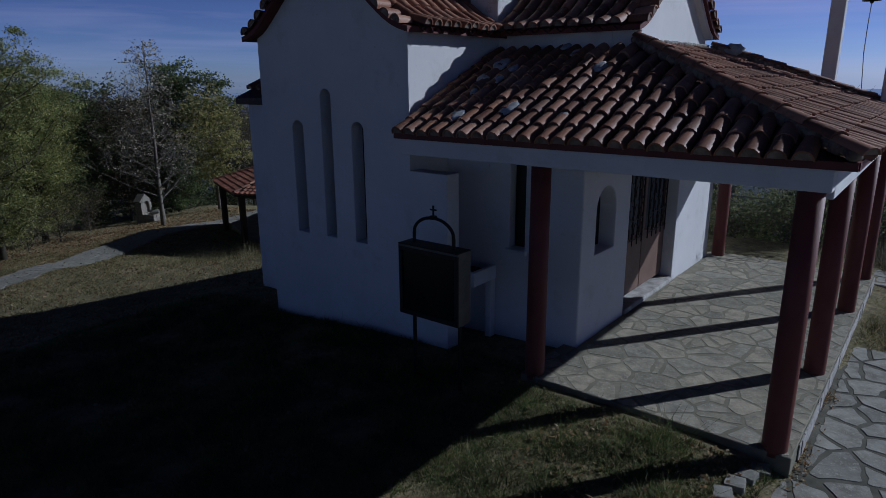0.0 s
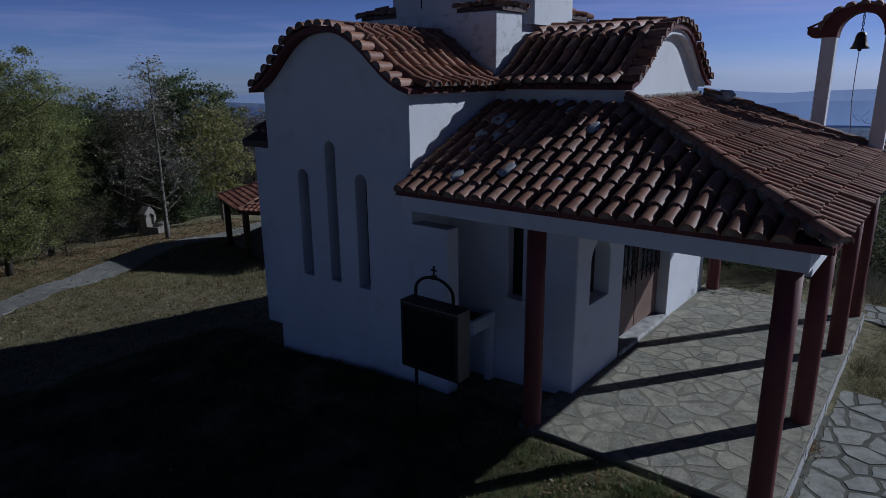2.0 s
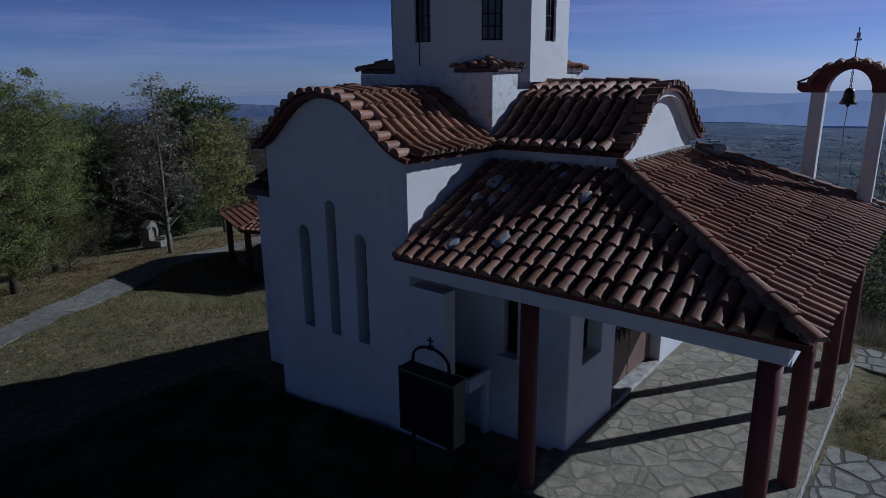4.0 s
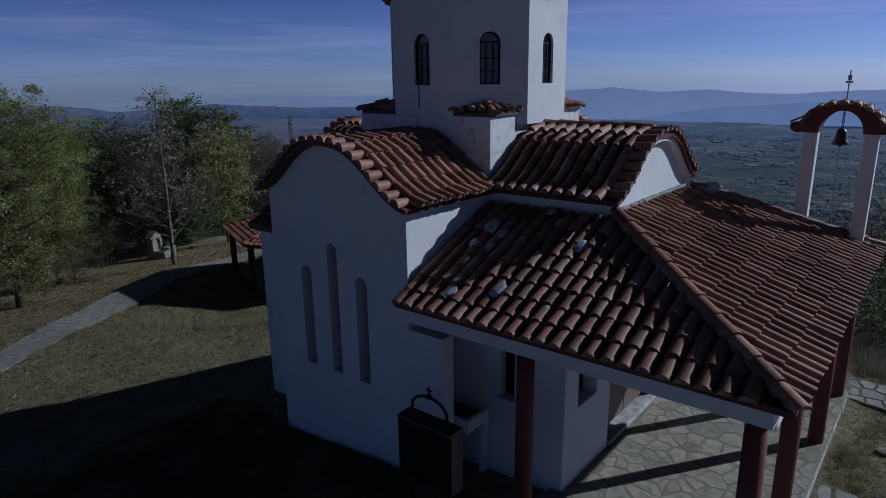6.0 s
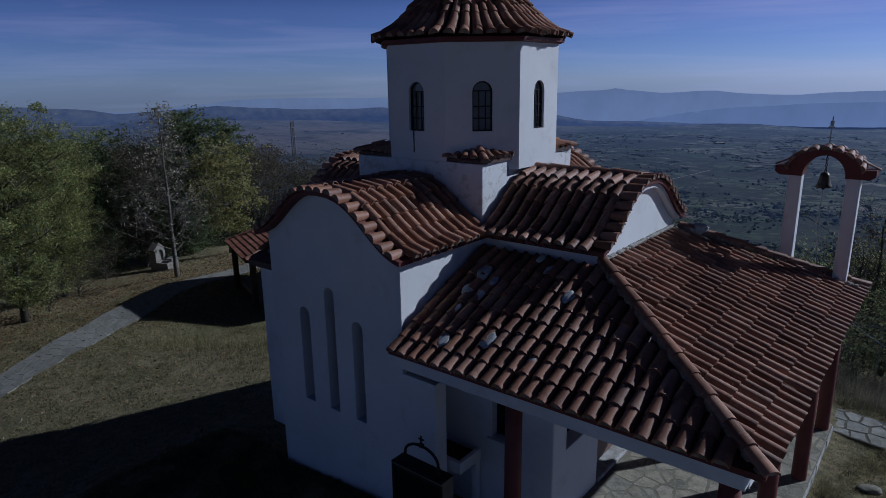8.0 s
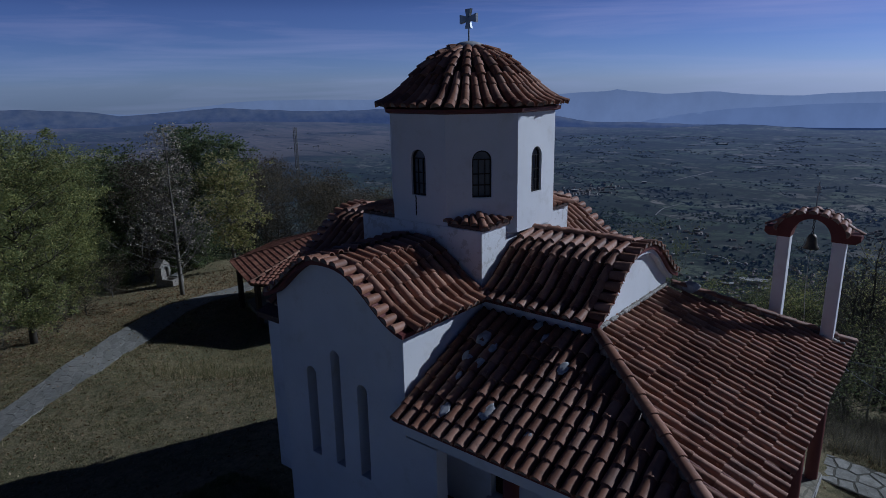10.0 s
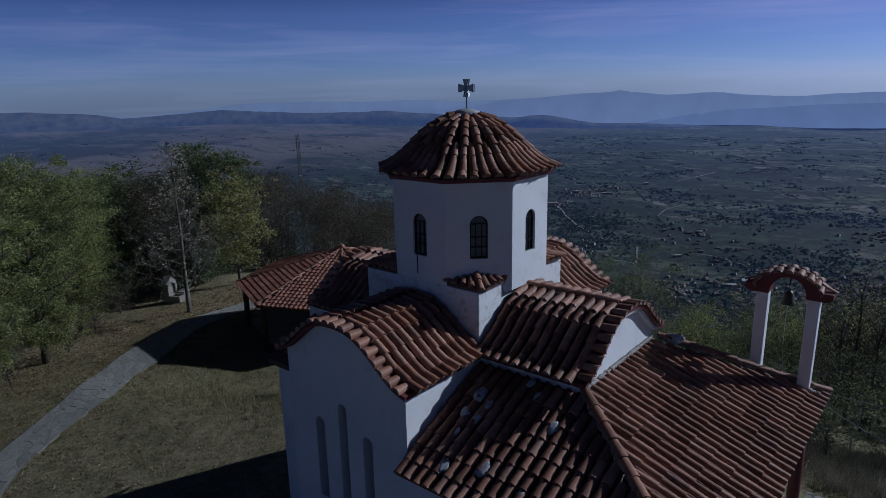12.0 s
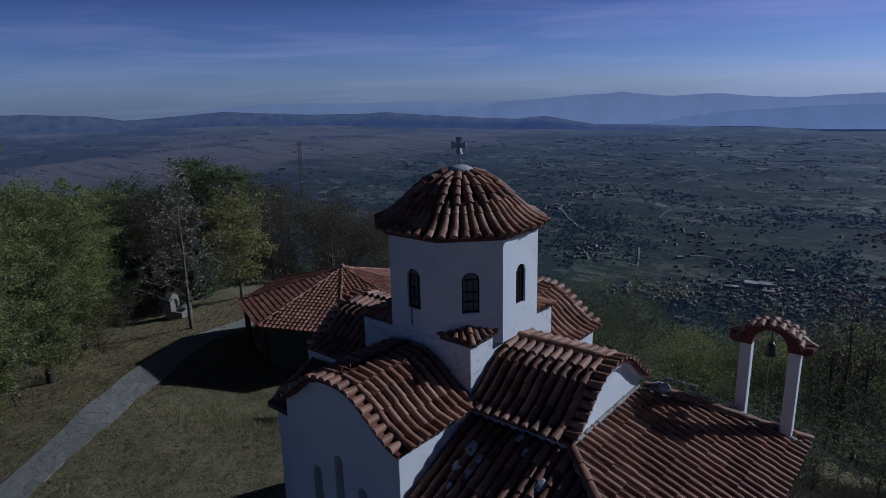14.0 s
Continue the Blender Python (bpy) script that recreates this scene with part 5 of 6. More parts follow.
# path that curves off down the hill
PATH_L = [(-12.9, -6.5), (-16.3, -3.25), (-18.9, -0.85), (-21.5, 1.1), (-23.9, 3.4), (-25.5, 5.5), (-26.5, 7.5), (-27.1, 9.8), (-27.8, 13.0), (-29.0, 17)]
PATH_R = [(-9.8, -6.0), (-14.2, -3.3), (-15.9, -1.7), (-17.7, 0.4), (-20.4, 2.4), (-22.0, 4.6), (-23.9, 6.9), (-25.3, 9.2), (-26.2, 12.4), (-27.2, 16.6)]


def along(poly, t):
    i = min(int(t), len(poly) - 2)
    f = t - i
    return (poly[i][0] + f * (poly[i + 1][0] - poly[i][0]), poly[i][1] + f * (poly[i + 1][1] - poly[i][1]))


bm = bmesh.new()
rows = []
for k in range(91):
    l, r = along(PATH_L, k * 0.1), along(PATH_R, k * 0.1)
    row = []
    for j in range(6):
        x, y = l[0] + (r[0] - l[0]) * j / 5, l[1] + (r[1] - l[1]) * j / 5
        row.append(bm.verts.new((x, y, land_z(x, y) + 0.03)))
    rows.append(row)
for a, b in zip(rows, rows[1:]):
    for j in range(5):
        bm.faces.new((a[j], a[j + 1], b[j + 1], b[j]))
hill_path = part("path", bm, PATH_BED, None, smooth=True)
tagged(hill_path, "flagstone path curving down the hill towards the trees", "path", kind="structure")


def path_to_xy(t, f):
    l, r = along(PATH_L, t), along(PATH_R, t)
    return (l[0] + (r[0] - l[0]) * f, l[1] + (r[1] - l[1]) * f)


cells = crazy_paving(lambda x, y: 0 < x < 26 and 0 < y < 2.1, 0, 26, 0, 2.1, 0.50, 0.035, pr, [((0, 1), 2.1), ((0, -1), 0.0)])
bm_all = bmesh.new()
for n, (cx, cy, poly) in enumerate(cells):
    world_poly = [path_to_xy(min(8.99, max(0, x / 26 * 9)), y / 2.1) for x, y in poly]
    wx, wy = path_to_xy(min(8.99, cx / 26 * 9), cy / 2.1)
    stone_bm(bm_all, wx, wy, world_poly, 0.03, 0.006, lambda X, Y: land_z(X, Y) + 0.038, False)
part("flagstones", bm_all, STONE_FAR, hill_path, kind="stuff", label="grey path flagstones")


# ---- plants ----
def leaf_mesh(name, centres, size, material, rnd, flat=0.0):
    """Small four-sided leaves with a fold, scattered at centres."""
    c = np.asarray(centres, float)
    n = len(c)
    d = rnd.normal(size=(n, 3))
    d[:, 2] *= 0.6
    d /= np.linalg.norm(d, axis=1)[:, None]
    e = np.cross(d, rnd.normal(size=(n, 3)))
    e /= np.linalg.norm(e, axis=1)[:, None] + 1e-9
    s = (size * rnd.uniform(0.6, 1.4, n))[:, None]
    v = np.stack([c - d * s, c + e * s * 0.55, c + d * s, c - e * s * 0.55], 1).reshape(-1, 3)
    me = bpy.data.meshes.new(name)
    me.vertices.add(4 * n)
    me.vertices.foreach_set("co", v.ravel())
    me.loops.add(4 * n)
    me.loops.foreach_set("vertex_index", np.arange(4 * n))
    me.polygons.add(n)
    me.polygons.foreach_set("loop_start", np.arange(0, 4 * n, 4))
    me.polygons.foreach_set("loop_total", np.full(n, 4))
    me.update()
    me.materials.append(material)
    return me


def limbs(rnd, height, spread, levels=3, trunk_r=0.12, first=0.18, count=14, up=0.55, droop=0.0, conic=False, thick=0.38):
    """Trunk and boughs as rows of (points, radii); gives also the twig ends."""
    out, tips = [], []
    lean = Vector((rnd.uniform(-.04, .04), rnd.uniform(-.04, .04), 0)) * (0.2 if conic else 1.0)
    n = 9
    trunk = [Vector((lean.x * height * (k / n) + 0.04 * rnd.uniform(-1, 1), lean.y * height * (k / n) + 0.04 * rnd.uniform(-1, 1), height * k / n)) for k in range(n + 1)]
    trunk[0] = Vector((0, 0, -0.3))
    out.append((trunk, [trunk_r * (1 - 0.92 * k / n) + 0.006 for k in range(n + 1)]))

    def grow(p, d, length, r, level):
        m = 5
        pts, q = [p.copy()], p.copy()
        dd = d.copy()
        for k in range(m):
            dd = (dd + Vector((rnd.uniform(-.22, .22), rnd.uniform(-.22, .22), rnd.uniform(-.12, .2) - droop))).normalized()
            q = q + dd * length / m
            pts.append(q.copy())
        out.append((pts, [r * (1 - 0.85 * k / m) + 0.003 for k in range(m + 1)]))
        tips.extend(pts[2:])
        if level < levels:
            for k in range(4 if level == 1 else 3):
                i = rnd.randrange(1, m + 1)
                side = Vector((rnd.uniform(-1, 1), rnd.uniform(-1, 1), rnd.uniform(-.3, .7))).normalized()
                grow(pts[i], (dd * 0.5 + side * 0.8).normalized(), length * rnd.uniform(.35, .6), r * 0.45, level + 1)

    for k in range(count):
        f = first + (0.97 - first) * (k + rnd.random()) / count
        i = f * n
        p = trunk[int(i)].lerp(trunk[min(n, int(i) + 1)], i - int(i))
        a = k * 2.4 + rnd.uniform(-.5, .5)
        ln = spread * (0.35 + 0.75 * math.sin(math.pi * min(1.0, (1 - f) * 0.95 + 0.12))) * rnd.uniform(.7, 1.15)
        if conic:
            ln = spread * (1.12 - f) * rnd.uniform(.75, 1.15)
        grow(p, Vector((math.cos(a), math.sin(a), up)).normalized(), ln, trunk_r * thick * (1.1 - f), 1)
    return out, tips


def wood_bm(bm, rows, sides=5):
    for pts, rad in rows:
        tube(bm, pts, rad, sides if rad[0] > 0.02 else 4)
    return bm


def tree(name, label, x, y, height, spread, seed, leaf_mat, n_leaf, leaf_size, bark, levels=2, count=16, trunk_r=0.14, first=0.15, blob=0.5, up=0.55, category="tree", sink=0.0, conic=False, per=90):
    rnd = random.Random(seed)
    nr = np.random.default_rng(seed)
    t = thing(name, label, category, at=(x, y, land_z(x, y) - sink))
    rows, tips = limbs(rnd, height, spread, levels, trunk_r, first, count, up, conic=conic, thick=0.2 if conic else 0.38)
    part("trunk", wood_bm(bmesh.new(), rows), bark, t, smooth=True)
    if n_leaf:
        tp = np.array([(p.x, p.y, p.z) for p in tips])
        n_tuft = max(30, n_leaf // per)
        tuft = tp[nr.integers(0, len(tp), n_tuft)] + nr.normal(size=(n_tuft, 3)) * blob
        wide = blob * nr.uniform(0.35, 0.95, n_tuft)
        own = nr.integers(0, n_tuft, n_leaf)
        c = tuft[own] + nr.normal(size=(n_leaf, 3)) * wide[own][:, None] * np.array([1, 1, 0.55])
        keep = c[:, 2] > 0.15
        ob = new("crown", leaf_mesh("crown", c[keep], leaf_size, leaf_mat, nr))
        ob.parent = t
    return t


tree("tree", "young bare-branched autumn tree with a few pale leaves", -28.45, 9.32, 9.3, 3.3, 24, LEAF_PALE, 1700, 0.06, BARK_PALE, 4, 50, 0.125, 0.12, 0.16, up=0.42, conic=True, per=3)
big = [(-22.3, -2.3, 7.6, 2.6, 31), (-26.6, -3.8, 8.6, 3.2, 32), (-26.9, 1.4, 8.4, 2.6, 33), (-31.2, 4.6, 6.9, 2.4, 34), (-24.4, -6.4, 7.0, 2.8, 35), (-31.5, -0.4, 8.0, 3.0, 36), (-35.5, 6.0, 7.4, 2.6, 37)]
for k, (x, y, h, s, seed) in enumerate(big):
    tree("tree", "leafy green tree with some yellowing leaves beside the path", x, y, h, s, seed, LEAF_GREEN, 70000, 0.041, BARK_DARK, 2, 50, 0.17, 0.10, 0.32, per=130)
for x, y, h, s, seed in ((-24.9, -0.6, 1.7, 1.2, 157), (-27.6, 2.6, 1.6, 1.2, 151), (-30.2, 4.9, 1.8, 1.3, 152), (-33.4, 7.6, 1.8, 1.3, 153), (-22.6, -3.2, 1.5, 1.2, 158)):
    tree("shrub", "bare grey twiggy brush under the trees", x, y, h, s, seed, LEAF_DRY, 1500, 0.03, BARK_DARK, 3, 30, 0.035, 0.02, 0.22, category="shrub", per=8)
for x, y, h, s, seed in ((-36.2, 9.2, 3.4, 1.7, 154), (-36.4, 12.2, 3.6, 1.8, 155), (-36.0, 14.4, 2.6, 1.5, 156)):
    tree("shrub", "dark leafy bush under the trees", x, y, h, s, seed, LEAF_DARK, 12000, 0.06, BARK_DARK, 2, 26, 0.06, 0.02, 0.3, category="shrub")
tree("tree", "thin tree with yellowing autumn leaves", -32.4, 15.2, 6.3, 2.2, 41, LEAF_YELLOW, 7500, 0.085, BARK_PALE, 2, 30, 0.13, 0.16, 0.26, per=12)
tree("tree", "dense rounded dark green tree at the wood's edge", -37.5, 16.0, 8.3, 2.5, 51, LEAF_DARK, 34000, 0.085, BARK_DARK, 2, 30, 0.2, 0.12, 0.4)
wood = [(-46, 24, 8.0, 3.0, 52), (-39.5, 10.0, 6.8, 2.4, 53), (-43, 12, 7.6, 2.8, 54), (-40, 14, 6.8, 2.6, 59), (-43, 7.5, 6.5, 2.8, 60)]
for x, y, h, s, seed in wood:
    tree("tree", "dense dark green tree at the wood's edge", x, y, h, s, seed, LEAF_DARK, 20000, 0.09, BARK_DARK, 2, 24, 0.2, 0.08, 0.5)
for x, y, h, s, seed in ((-37, 21, 6.4, 2.2, 61), (-42, 31, 7.6, 2.4, 62), (-38, 34, 7.2, 2.4, 63), (-34.5, 25, 6.0, 2.2, 64), (-44, 28, 7.6, 2.4, 65), (-33, 31, 6.4, 2.2, 66), (-35, 10.8, 6.8, 2.0, 67), (-37, 12.5, 7.0, 2.2, 68), (-36, 29, 6.2, 2.2, 69), (-40, 22, 6.6, 2.3, 70), (-41, 25, 6.4, 2.4, 55), (-39, 31, 6.2, 2.4, 56), (-36, 33, 6.4, 2.4, 57), (-38, 27, 6.4, 2.4, 58)):
    tree("tree", "bare grey-brown autumn tree in the wood", x, y, h, s, seed, LEAF_BROWN, 9000, 0.055, BARK, 3, 24, 0.11, 0.06, 0.42, per=25)
# scrub on the slope behind the porch
scrub = [(-3.4, 18.5, 2.2, 1.6, 71), (-0.6, 19.0, 2.4, 1.7, 72), (2.0, 18.6, 3.0, 1.8, 73), (4.8, 17.5, 2.8, 1.8, 74), (7.6, 16.6, 3.2, 1.9, 75), (-6.4, 19.5, 3.2, 2.2, 76), (3.4, 22, 3.6, 2.2, 77), (-2, 23, 3.3, 2.2, 78), (10.0, 17.6, 3.6, 2.0, 79), (0.8, 15.6, 2.0, 1.4, 80), (4.2, 14.2, 1.9, 1.3, 81), (-9.5, 20, 2.2, 1.6, 82), (-2.2, 15.4, 1.5, 1.2, 83), (7.4, 13.2, 2.0, 1.4, 84)]
for k, (x, y, h, s, seed) in enumerate(scrub):
    tree("shrub", "tangled olive-green shrub on the slope behind the chapel", x, y, h, s, seed, LEAF_SCRUB if k % 3 else LEAF_GREEN, 15000 if k % 2 else 10000, 0.034, BARK, 3, 26, 0.07, 0.03, 0.34, category="shrub", per=60)
low = [(-1.6, 6.2, 0.86), (-0.5, 6.0, 1.01), (0.5, 6.1, 0.38), (1.5, 5.9, 0.37), (2.2, 6.5, 1.12), (-1.0, 8.4, 0.99), (0.4, 7.6, 0.51), (1.7, 8.1, 1.3), (2.9, 7.9, 1.04), (4.1, 9.0, 1.27), (-2.4, 8.6, 1.01), (0.9, 9.9, 0.84), (2.5, 10.2, 1.92), (4.4, 10.4, 1.69), (6.0, 11.0, 1.89), (-0.9, 10.6, 0.83), (-3.0, 11.0, 1.81), (3.4, 12.0, 2.03), (5.6, 11.8, 1.78), (1.2, 12.2, 1.96)]
for k, (x, y, h) in enumerate(low):
    tree("shrub", "low twiggy olive shrub at the slope's edge", x, y, h, min(1.1, 0.4 + 0.5 * h), 101 + k, LEAF_SCRUB, 700 if y > 9.5 and x > 1 else 2400, 0.028, BARK_DARK if y > 9.5 and x > 1 else BARK, 3, 24, 0.03, 0.02, 0.2, category="shrub", per=10)
# unseen tree added behind the chapel's east end to shade the lawn
tree("tree", "dense dark green tree hidden behind the chapel, added for its shadow", -8.4, 11.0, 3.4, 1.6, 141, LEAF_DARK, 14000, 0.10, BARK_DARK, 2, 22, 0.12, 0.05, 0.4)
for x, y, h, s, seed in ((2.2, 16.2, 3.6, 1.5, 93), (2.3, 14.4, 3.0, 1.3, 91), (3.1, 15.2, 3.6, 1.5, 92), (3.4, 17.2, 4.2, 1.6, 94), (1.4, 17.6, 3.4, 1.4, 95), (4.2, 18.6, 4.6, 1.7, 96), (0.2, 16.8, 2.6, 1.3, 97), (5.6, 14.6, 4.2, 1.6, 98)):
    tree("shrub", "bare twiggy dark shrub at the slope's edge", x, y, h, s, seed, LEAF_YELLOW, 900, 0.035, BARK_DARK, 3, 24, 0.06, 0.05, 0.3, category="shrub", per=4)

for x, y, h, s, seed in ((2.71, 13.5, 4.6, 1.6, 301), (3.15, 13.5, 4.3, 1.5, 302), (2.39, 13.5, 3.5, 1.2, 303)):
    tree("tree", "bare dark autumn tree with few leaves beside the porch", x, y, h, s, seed, LEAF_YELLOW, 260, 0.035, BARK_DARK, 4, 20, 0.07, 0.15, 0.2, up=0.9, per=2)

# ---- gazebo down the path ----
GX, GY, GR, GE, GA = -18.81, 12.53, 5.2, -1.19, 0.28
gz = land_z(GX, GY)
gaz = thing("gazebo", "open timber gazebo with a low eight-sided terracotta tiled roof", "gazebo", at=(GX, GY, gz))
turn0 = radians(-89)
corners = [(GR * math.cos(turn0 + math.pi / 4 * k), GR * math.sin(turn0 + math.pi / 4 * k)) for k in range(8)]
groof = new("roof")
groof.parent = gaz
apex = Vector((0, 0, GA - gz))
for k in range(8):
    a, b = Vector((*corners[k], GE - gz)), Vector((*corners[(k + 1) % 8], GE - gz))
    e = (b - a).normalized()
    mid = (a + b) / 2
    down = (mid - apex)
    L, W = down.length, (b - a).length
    dn = down.normalized()
    nrm = e.cross(dn)
    if nrm.z < 0:
        nrm.negate()
    bm = bmesh.new()
    pitch, courses = 0.21, 20
    cols = int(W / pitch)
    for i in range(cols):
        u0 = -W / 2 + W * i / cols
        for j in range(courses):
            v0, v1 = L * j / courses, L * (j + 1) / courses + 0.03
            um = abs(u0 + W / cols / 2)
            if um > W / 2 * ((v0 + v1) / 2) / L:
                continue
            lift0, lift1 = 0.0, 0.035
            pr0 = []
            for v, lf in ((v0, lift0), (v1, lift1)):
                base = apex + dn * v
                row = []
                for q in range(5):
                    u = u0 + W / cols * q / 4
                    hgt = 0.055 * math.sin(math.pi * q / 4)
                    row.append(bm.verts.new(base + e * u + nrm * (hgt + lf)))
                pr0.append(row)
            for q in range(4):
                bm.faces.new((pr0[0][q], pr0[0][q + 1], pr0[1][q + 1], pr0[1][q]))
            low = [bm.verts.new(v.co - nrm * 0.07) for v in pr0[1]]
            for q in range(4):
                bm.faces.new((pr0[1][q], pr0[1][q + 1], low[q + 1], low[q]))
    part("tile_field", bm, TILE_FAR, groof, "orange-brown interlocking roof tiles", kind="stuff")
    bm = bmesh.new()
    vs = [bm.verts.new(p - nrm * 0.02) for p in (apex, a, b)]
    lo = [bm.verts.new(p - nrm * 0.12) for p in (apex, a, b)]
    bm.faces.new(vs)
    bm.faces.new(lo[::-1])
    for q in range(3):
        bm.faces.new((lo[q], lo[(q + 1) % 3], vs[(q + 1) % 3], vs[q]))
    part("roof_boarding", bm, WOOD, groof)
    ridge_caps(groof, apex + Vector((0, 0, 0.02)), a + Vector((0, 0, 0.05)), lift=0.02, step=0.4)
    bm = bmesh.new()
    c = a * 0.93
    cx, cy = a.x * 0.93, a.y * 0.93
    box(bm, cx - 0.1, cx + 0.1, cy - 0.1, cy + 0.1, -0.7, GE - gz - 0.02)
    part("post", bm, WOOD, gaz, "dark square timber post", bevel=0.01)
    bm = bmesh.new()
    a9, b9 = Vector((a.x * 0.93, a.y * 0.93, GE - gz - 0.16)), Vector((b.x * 0.93, b.y * 0.93, GE - gz - 0.16))
    tube(bm, [a9, b9], 0.075, 4)
    part("beam", bm, WOOD, gaz)
bm = bmesh.new()
bmesh.ops.create_icosphere(bm, subdivisions=2, radius=0.16, matrix=Matrix.Translation(apex + Vector((0, 0, 0.08))))
part("finial", bm, TILE_FAR, groof, smooth=True)
bm = bmesh.new()
lathe(bm, [(4.6, -0.9), (4.6, 0.12)], 8, (0, 0, 0), True, turn0)
part("floor", bm, JOINT, gaz, "grey stone gazebo floor")

# ---- little stone shrine fountain by the path ----
sx, sy = -32.55, 10.55
sz = land_z(sx, sy) + 0.06
shrine = thing("stone_shrine", "small arched masonry wayside shrine with a stone trough", "shrine", at=(sx, sy, sz))
shrine.rotation_euler = (0, 0, radians(115))
shrine.scale = (0.9, 0.9, 0.92)
srnd = random.Random(77)


def rubble(bm, x0, x1, y0, y1, z0, z1, course):
    """Courses of rough blocks with small steps between them, as a masonry pier."""
    n = max(1, round((z1 - z0) / course))
    for k in range(n):
        za, zb = z0 + (z1 - z0) * k / n, z0 + (z1 - z0) * (k + 1) / n
        cuts = [x0 + (x1 - x0) * (m + (0.5 if k % 2 and 0 < m < 3 else 0) * 0.5) / 3 for m in range(4)]
        for a, b in zip(cuts, cuts[1:]):
            o = srnd.uniform(0, 0.022)
            box(bm, a + (0.006 if a > x0 else -o), b - (0.006 if b < x1 else -o), y0 - srnd.uniform(0, 0.022), y1 + o, za + 0.006, zb - 0.006)


bm = bmesh.new()
prism(bm, [(-0.46, -0.4), (0.46, -0.4), (0.46, 1.12), (0.36, 1.36), (0.18, 1.53), (0.0, 1.58), (-0.18, 1.53), (-0.36, 1.36), (-0.46, 1.12)], front(0.0), 0.45, [arch(-0.27, 0.27, 0.5, 1.26, 12)])
for k in range(8):
    for x in (-0.48, 0.3):
        box(bm, x - srnd.uniform(0, 0.02), x + 0.18, -srnd.uniform(0.008, 0.03), 0.47, -0.35 + 0.185 * k, -0.18 + 0.185 * k)
part("wall", bm, SHRINE, shrine, "rough grey stone masonry", bevel=0.012)
bm = bmesh.new()
for k in range(11):
    a = math.pi * (k + 0.5) / 11
    st = bmesh.new()
    box(st, -0.06, 0.06, -0.03, 0.2, 0.28, 0.41 + srnd.uniform(0, 0.03))
    st.transform(Matrix.Translation((0, 0, 0.99)) @ Matrix.Rotation(math.pi / 2 - a, 4, "Y"))
    me = bpy.data.meshes.new("stone")
    st.to_mesh(me)
    st.free()
    bm.from_mesh(me)
part("arch_stones", bm, STONE_FAR, shrine, "ring of paler arch stones")
bm = bmesh.new()
prism(bm, arch(-0.28, 0.28, 0.45, 1.27, 12), front(0.14), 0.12)
part("niche", bm, SHRINE, shrine)
bm = bmesh.new()
prism(bm, [(-0.56, 1.3), (-0.5, 1.22), (0.0, 1.6), (0.5, 1.22), (0.56, 1.3), (0.0, 1.74)], front(0.02), 0.5)
part("cap", bm, SHRINE, shrine, "rough sloping stone cap", bevel=0.02)
bm = bmesh.new()
rubble(bm, -0.5, 0.26, -0.85, -0.72, -0.5, 0.5, 0.2)
rubble(bm, -0.5, -0.38, -0.716, -0.05, -0.5, 0.5, 0.2)
rubble(bm, 0.14, 0.26, -0.716, -0.05, -0.5, 0.5, 0.2)
box(bm, -0.37, 0.13, -0.71, -0.05, -0.5, 0.28)
part("trough", bm, SHRINE, shrine, bevel=0.008)
bm = bmesh.new()
rubble(bm, 0.3, 0.95, -0.6, -0.05, -0.5, 0.5, 0.2)
block = part("stone_block", bm, SHRINE, shrine, bevel=0.008)
bm = bmesh.new()
box(bm, 0.275, 0.99, -0.65, -0.05, 0.51, 0.57)
part("slab", bm, STONE_FAR, block, "pale stone slab", bevel=0.015)

# ---- lattice mast beyond the trees ----
md = Vector((-0.789, 0.612)).normalized()
mx, my = 3.9 + md.x * 130, -7.3 + md.y * 130
mtop, mbase = 3.4 - 0.035 * 130, land_z(mx, my)
mast = thing("radio_mast", "slender lattice steel radio mast with small antennas", "radio mast", at=(mx, my, mbase))
H = mtop - mbase
bm = bmesh.new()
leg = [(0.36 * math.cos(a), 0.36 * math.sin(a)) for a in (0.3, 2.4, 4.5)]
for x, y in leg:
    tube(bm, [(x, y, -1), (x, y, H)], 0.06, 5)
part("legs", bm, STEEL, mast)
bm = bmesh.new()
z, k = 0.0, 0
while z < H - 0.8:
    for q in range(3):
        p, r = leg[q], leg[(q + 1) % 3]
        tube(bm, [(p[0], p[1], z), (r[0], r[1], z + 0.8)], 0.026, 4)
        tube(bm, [(p[0], p[1], z), (r[0], r[1], z)], 0.026, 4)
    z += 0.8
part("bracing", bm, STEEL, mast)
for dz, r in ((-1.2, 1.0), (-3.2, -1.0), (-8, 0.9)):
    bm = bmesh.new()
    tube(bm, [(0.3 * r, -0.5 * r, H + dz), (1.1 * r, -1.0 * r, H + dz)], 0.05, 5)
    lathe(bm, [(0.1, 0), (0.42, 0.1), (0.42, 0.18), (0.1, 0.3)], 12, (1.2 * r, -1.1 * r, H + dz - 0.15))
    part("antenna", bm, GALV, mast)

# ---- far below: trees and houses of the plain ----
vr = np.random.default_rng(5)


def valley_pos(az, r):
    x, y = r * math.cos(radians(az)), r * math.sin(radians(az))
    return x, y, land_z(x, y)


ico = bmesh.new()
for v in ((1, 0, 0), (0, 1, 0), (-1, 0, 0), (0, -1, 0), (0, 0, 1), (0, 0, -0.6)):
    ico.verts.new(v)
ico.verts.index_update()
ico.verts.ensure_lookup_table()
for k in range(4):
    ico.faces.new((ico.verts[k], ico.verts[(k + 1) % 4], ico.verts[4]))
    ico.faces.new((ico.verts[(k + 1) % 4], ico.verts[k], ico.verts[5]))
IV = np.array([v.co[:] for v in ico.verts])
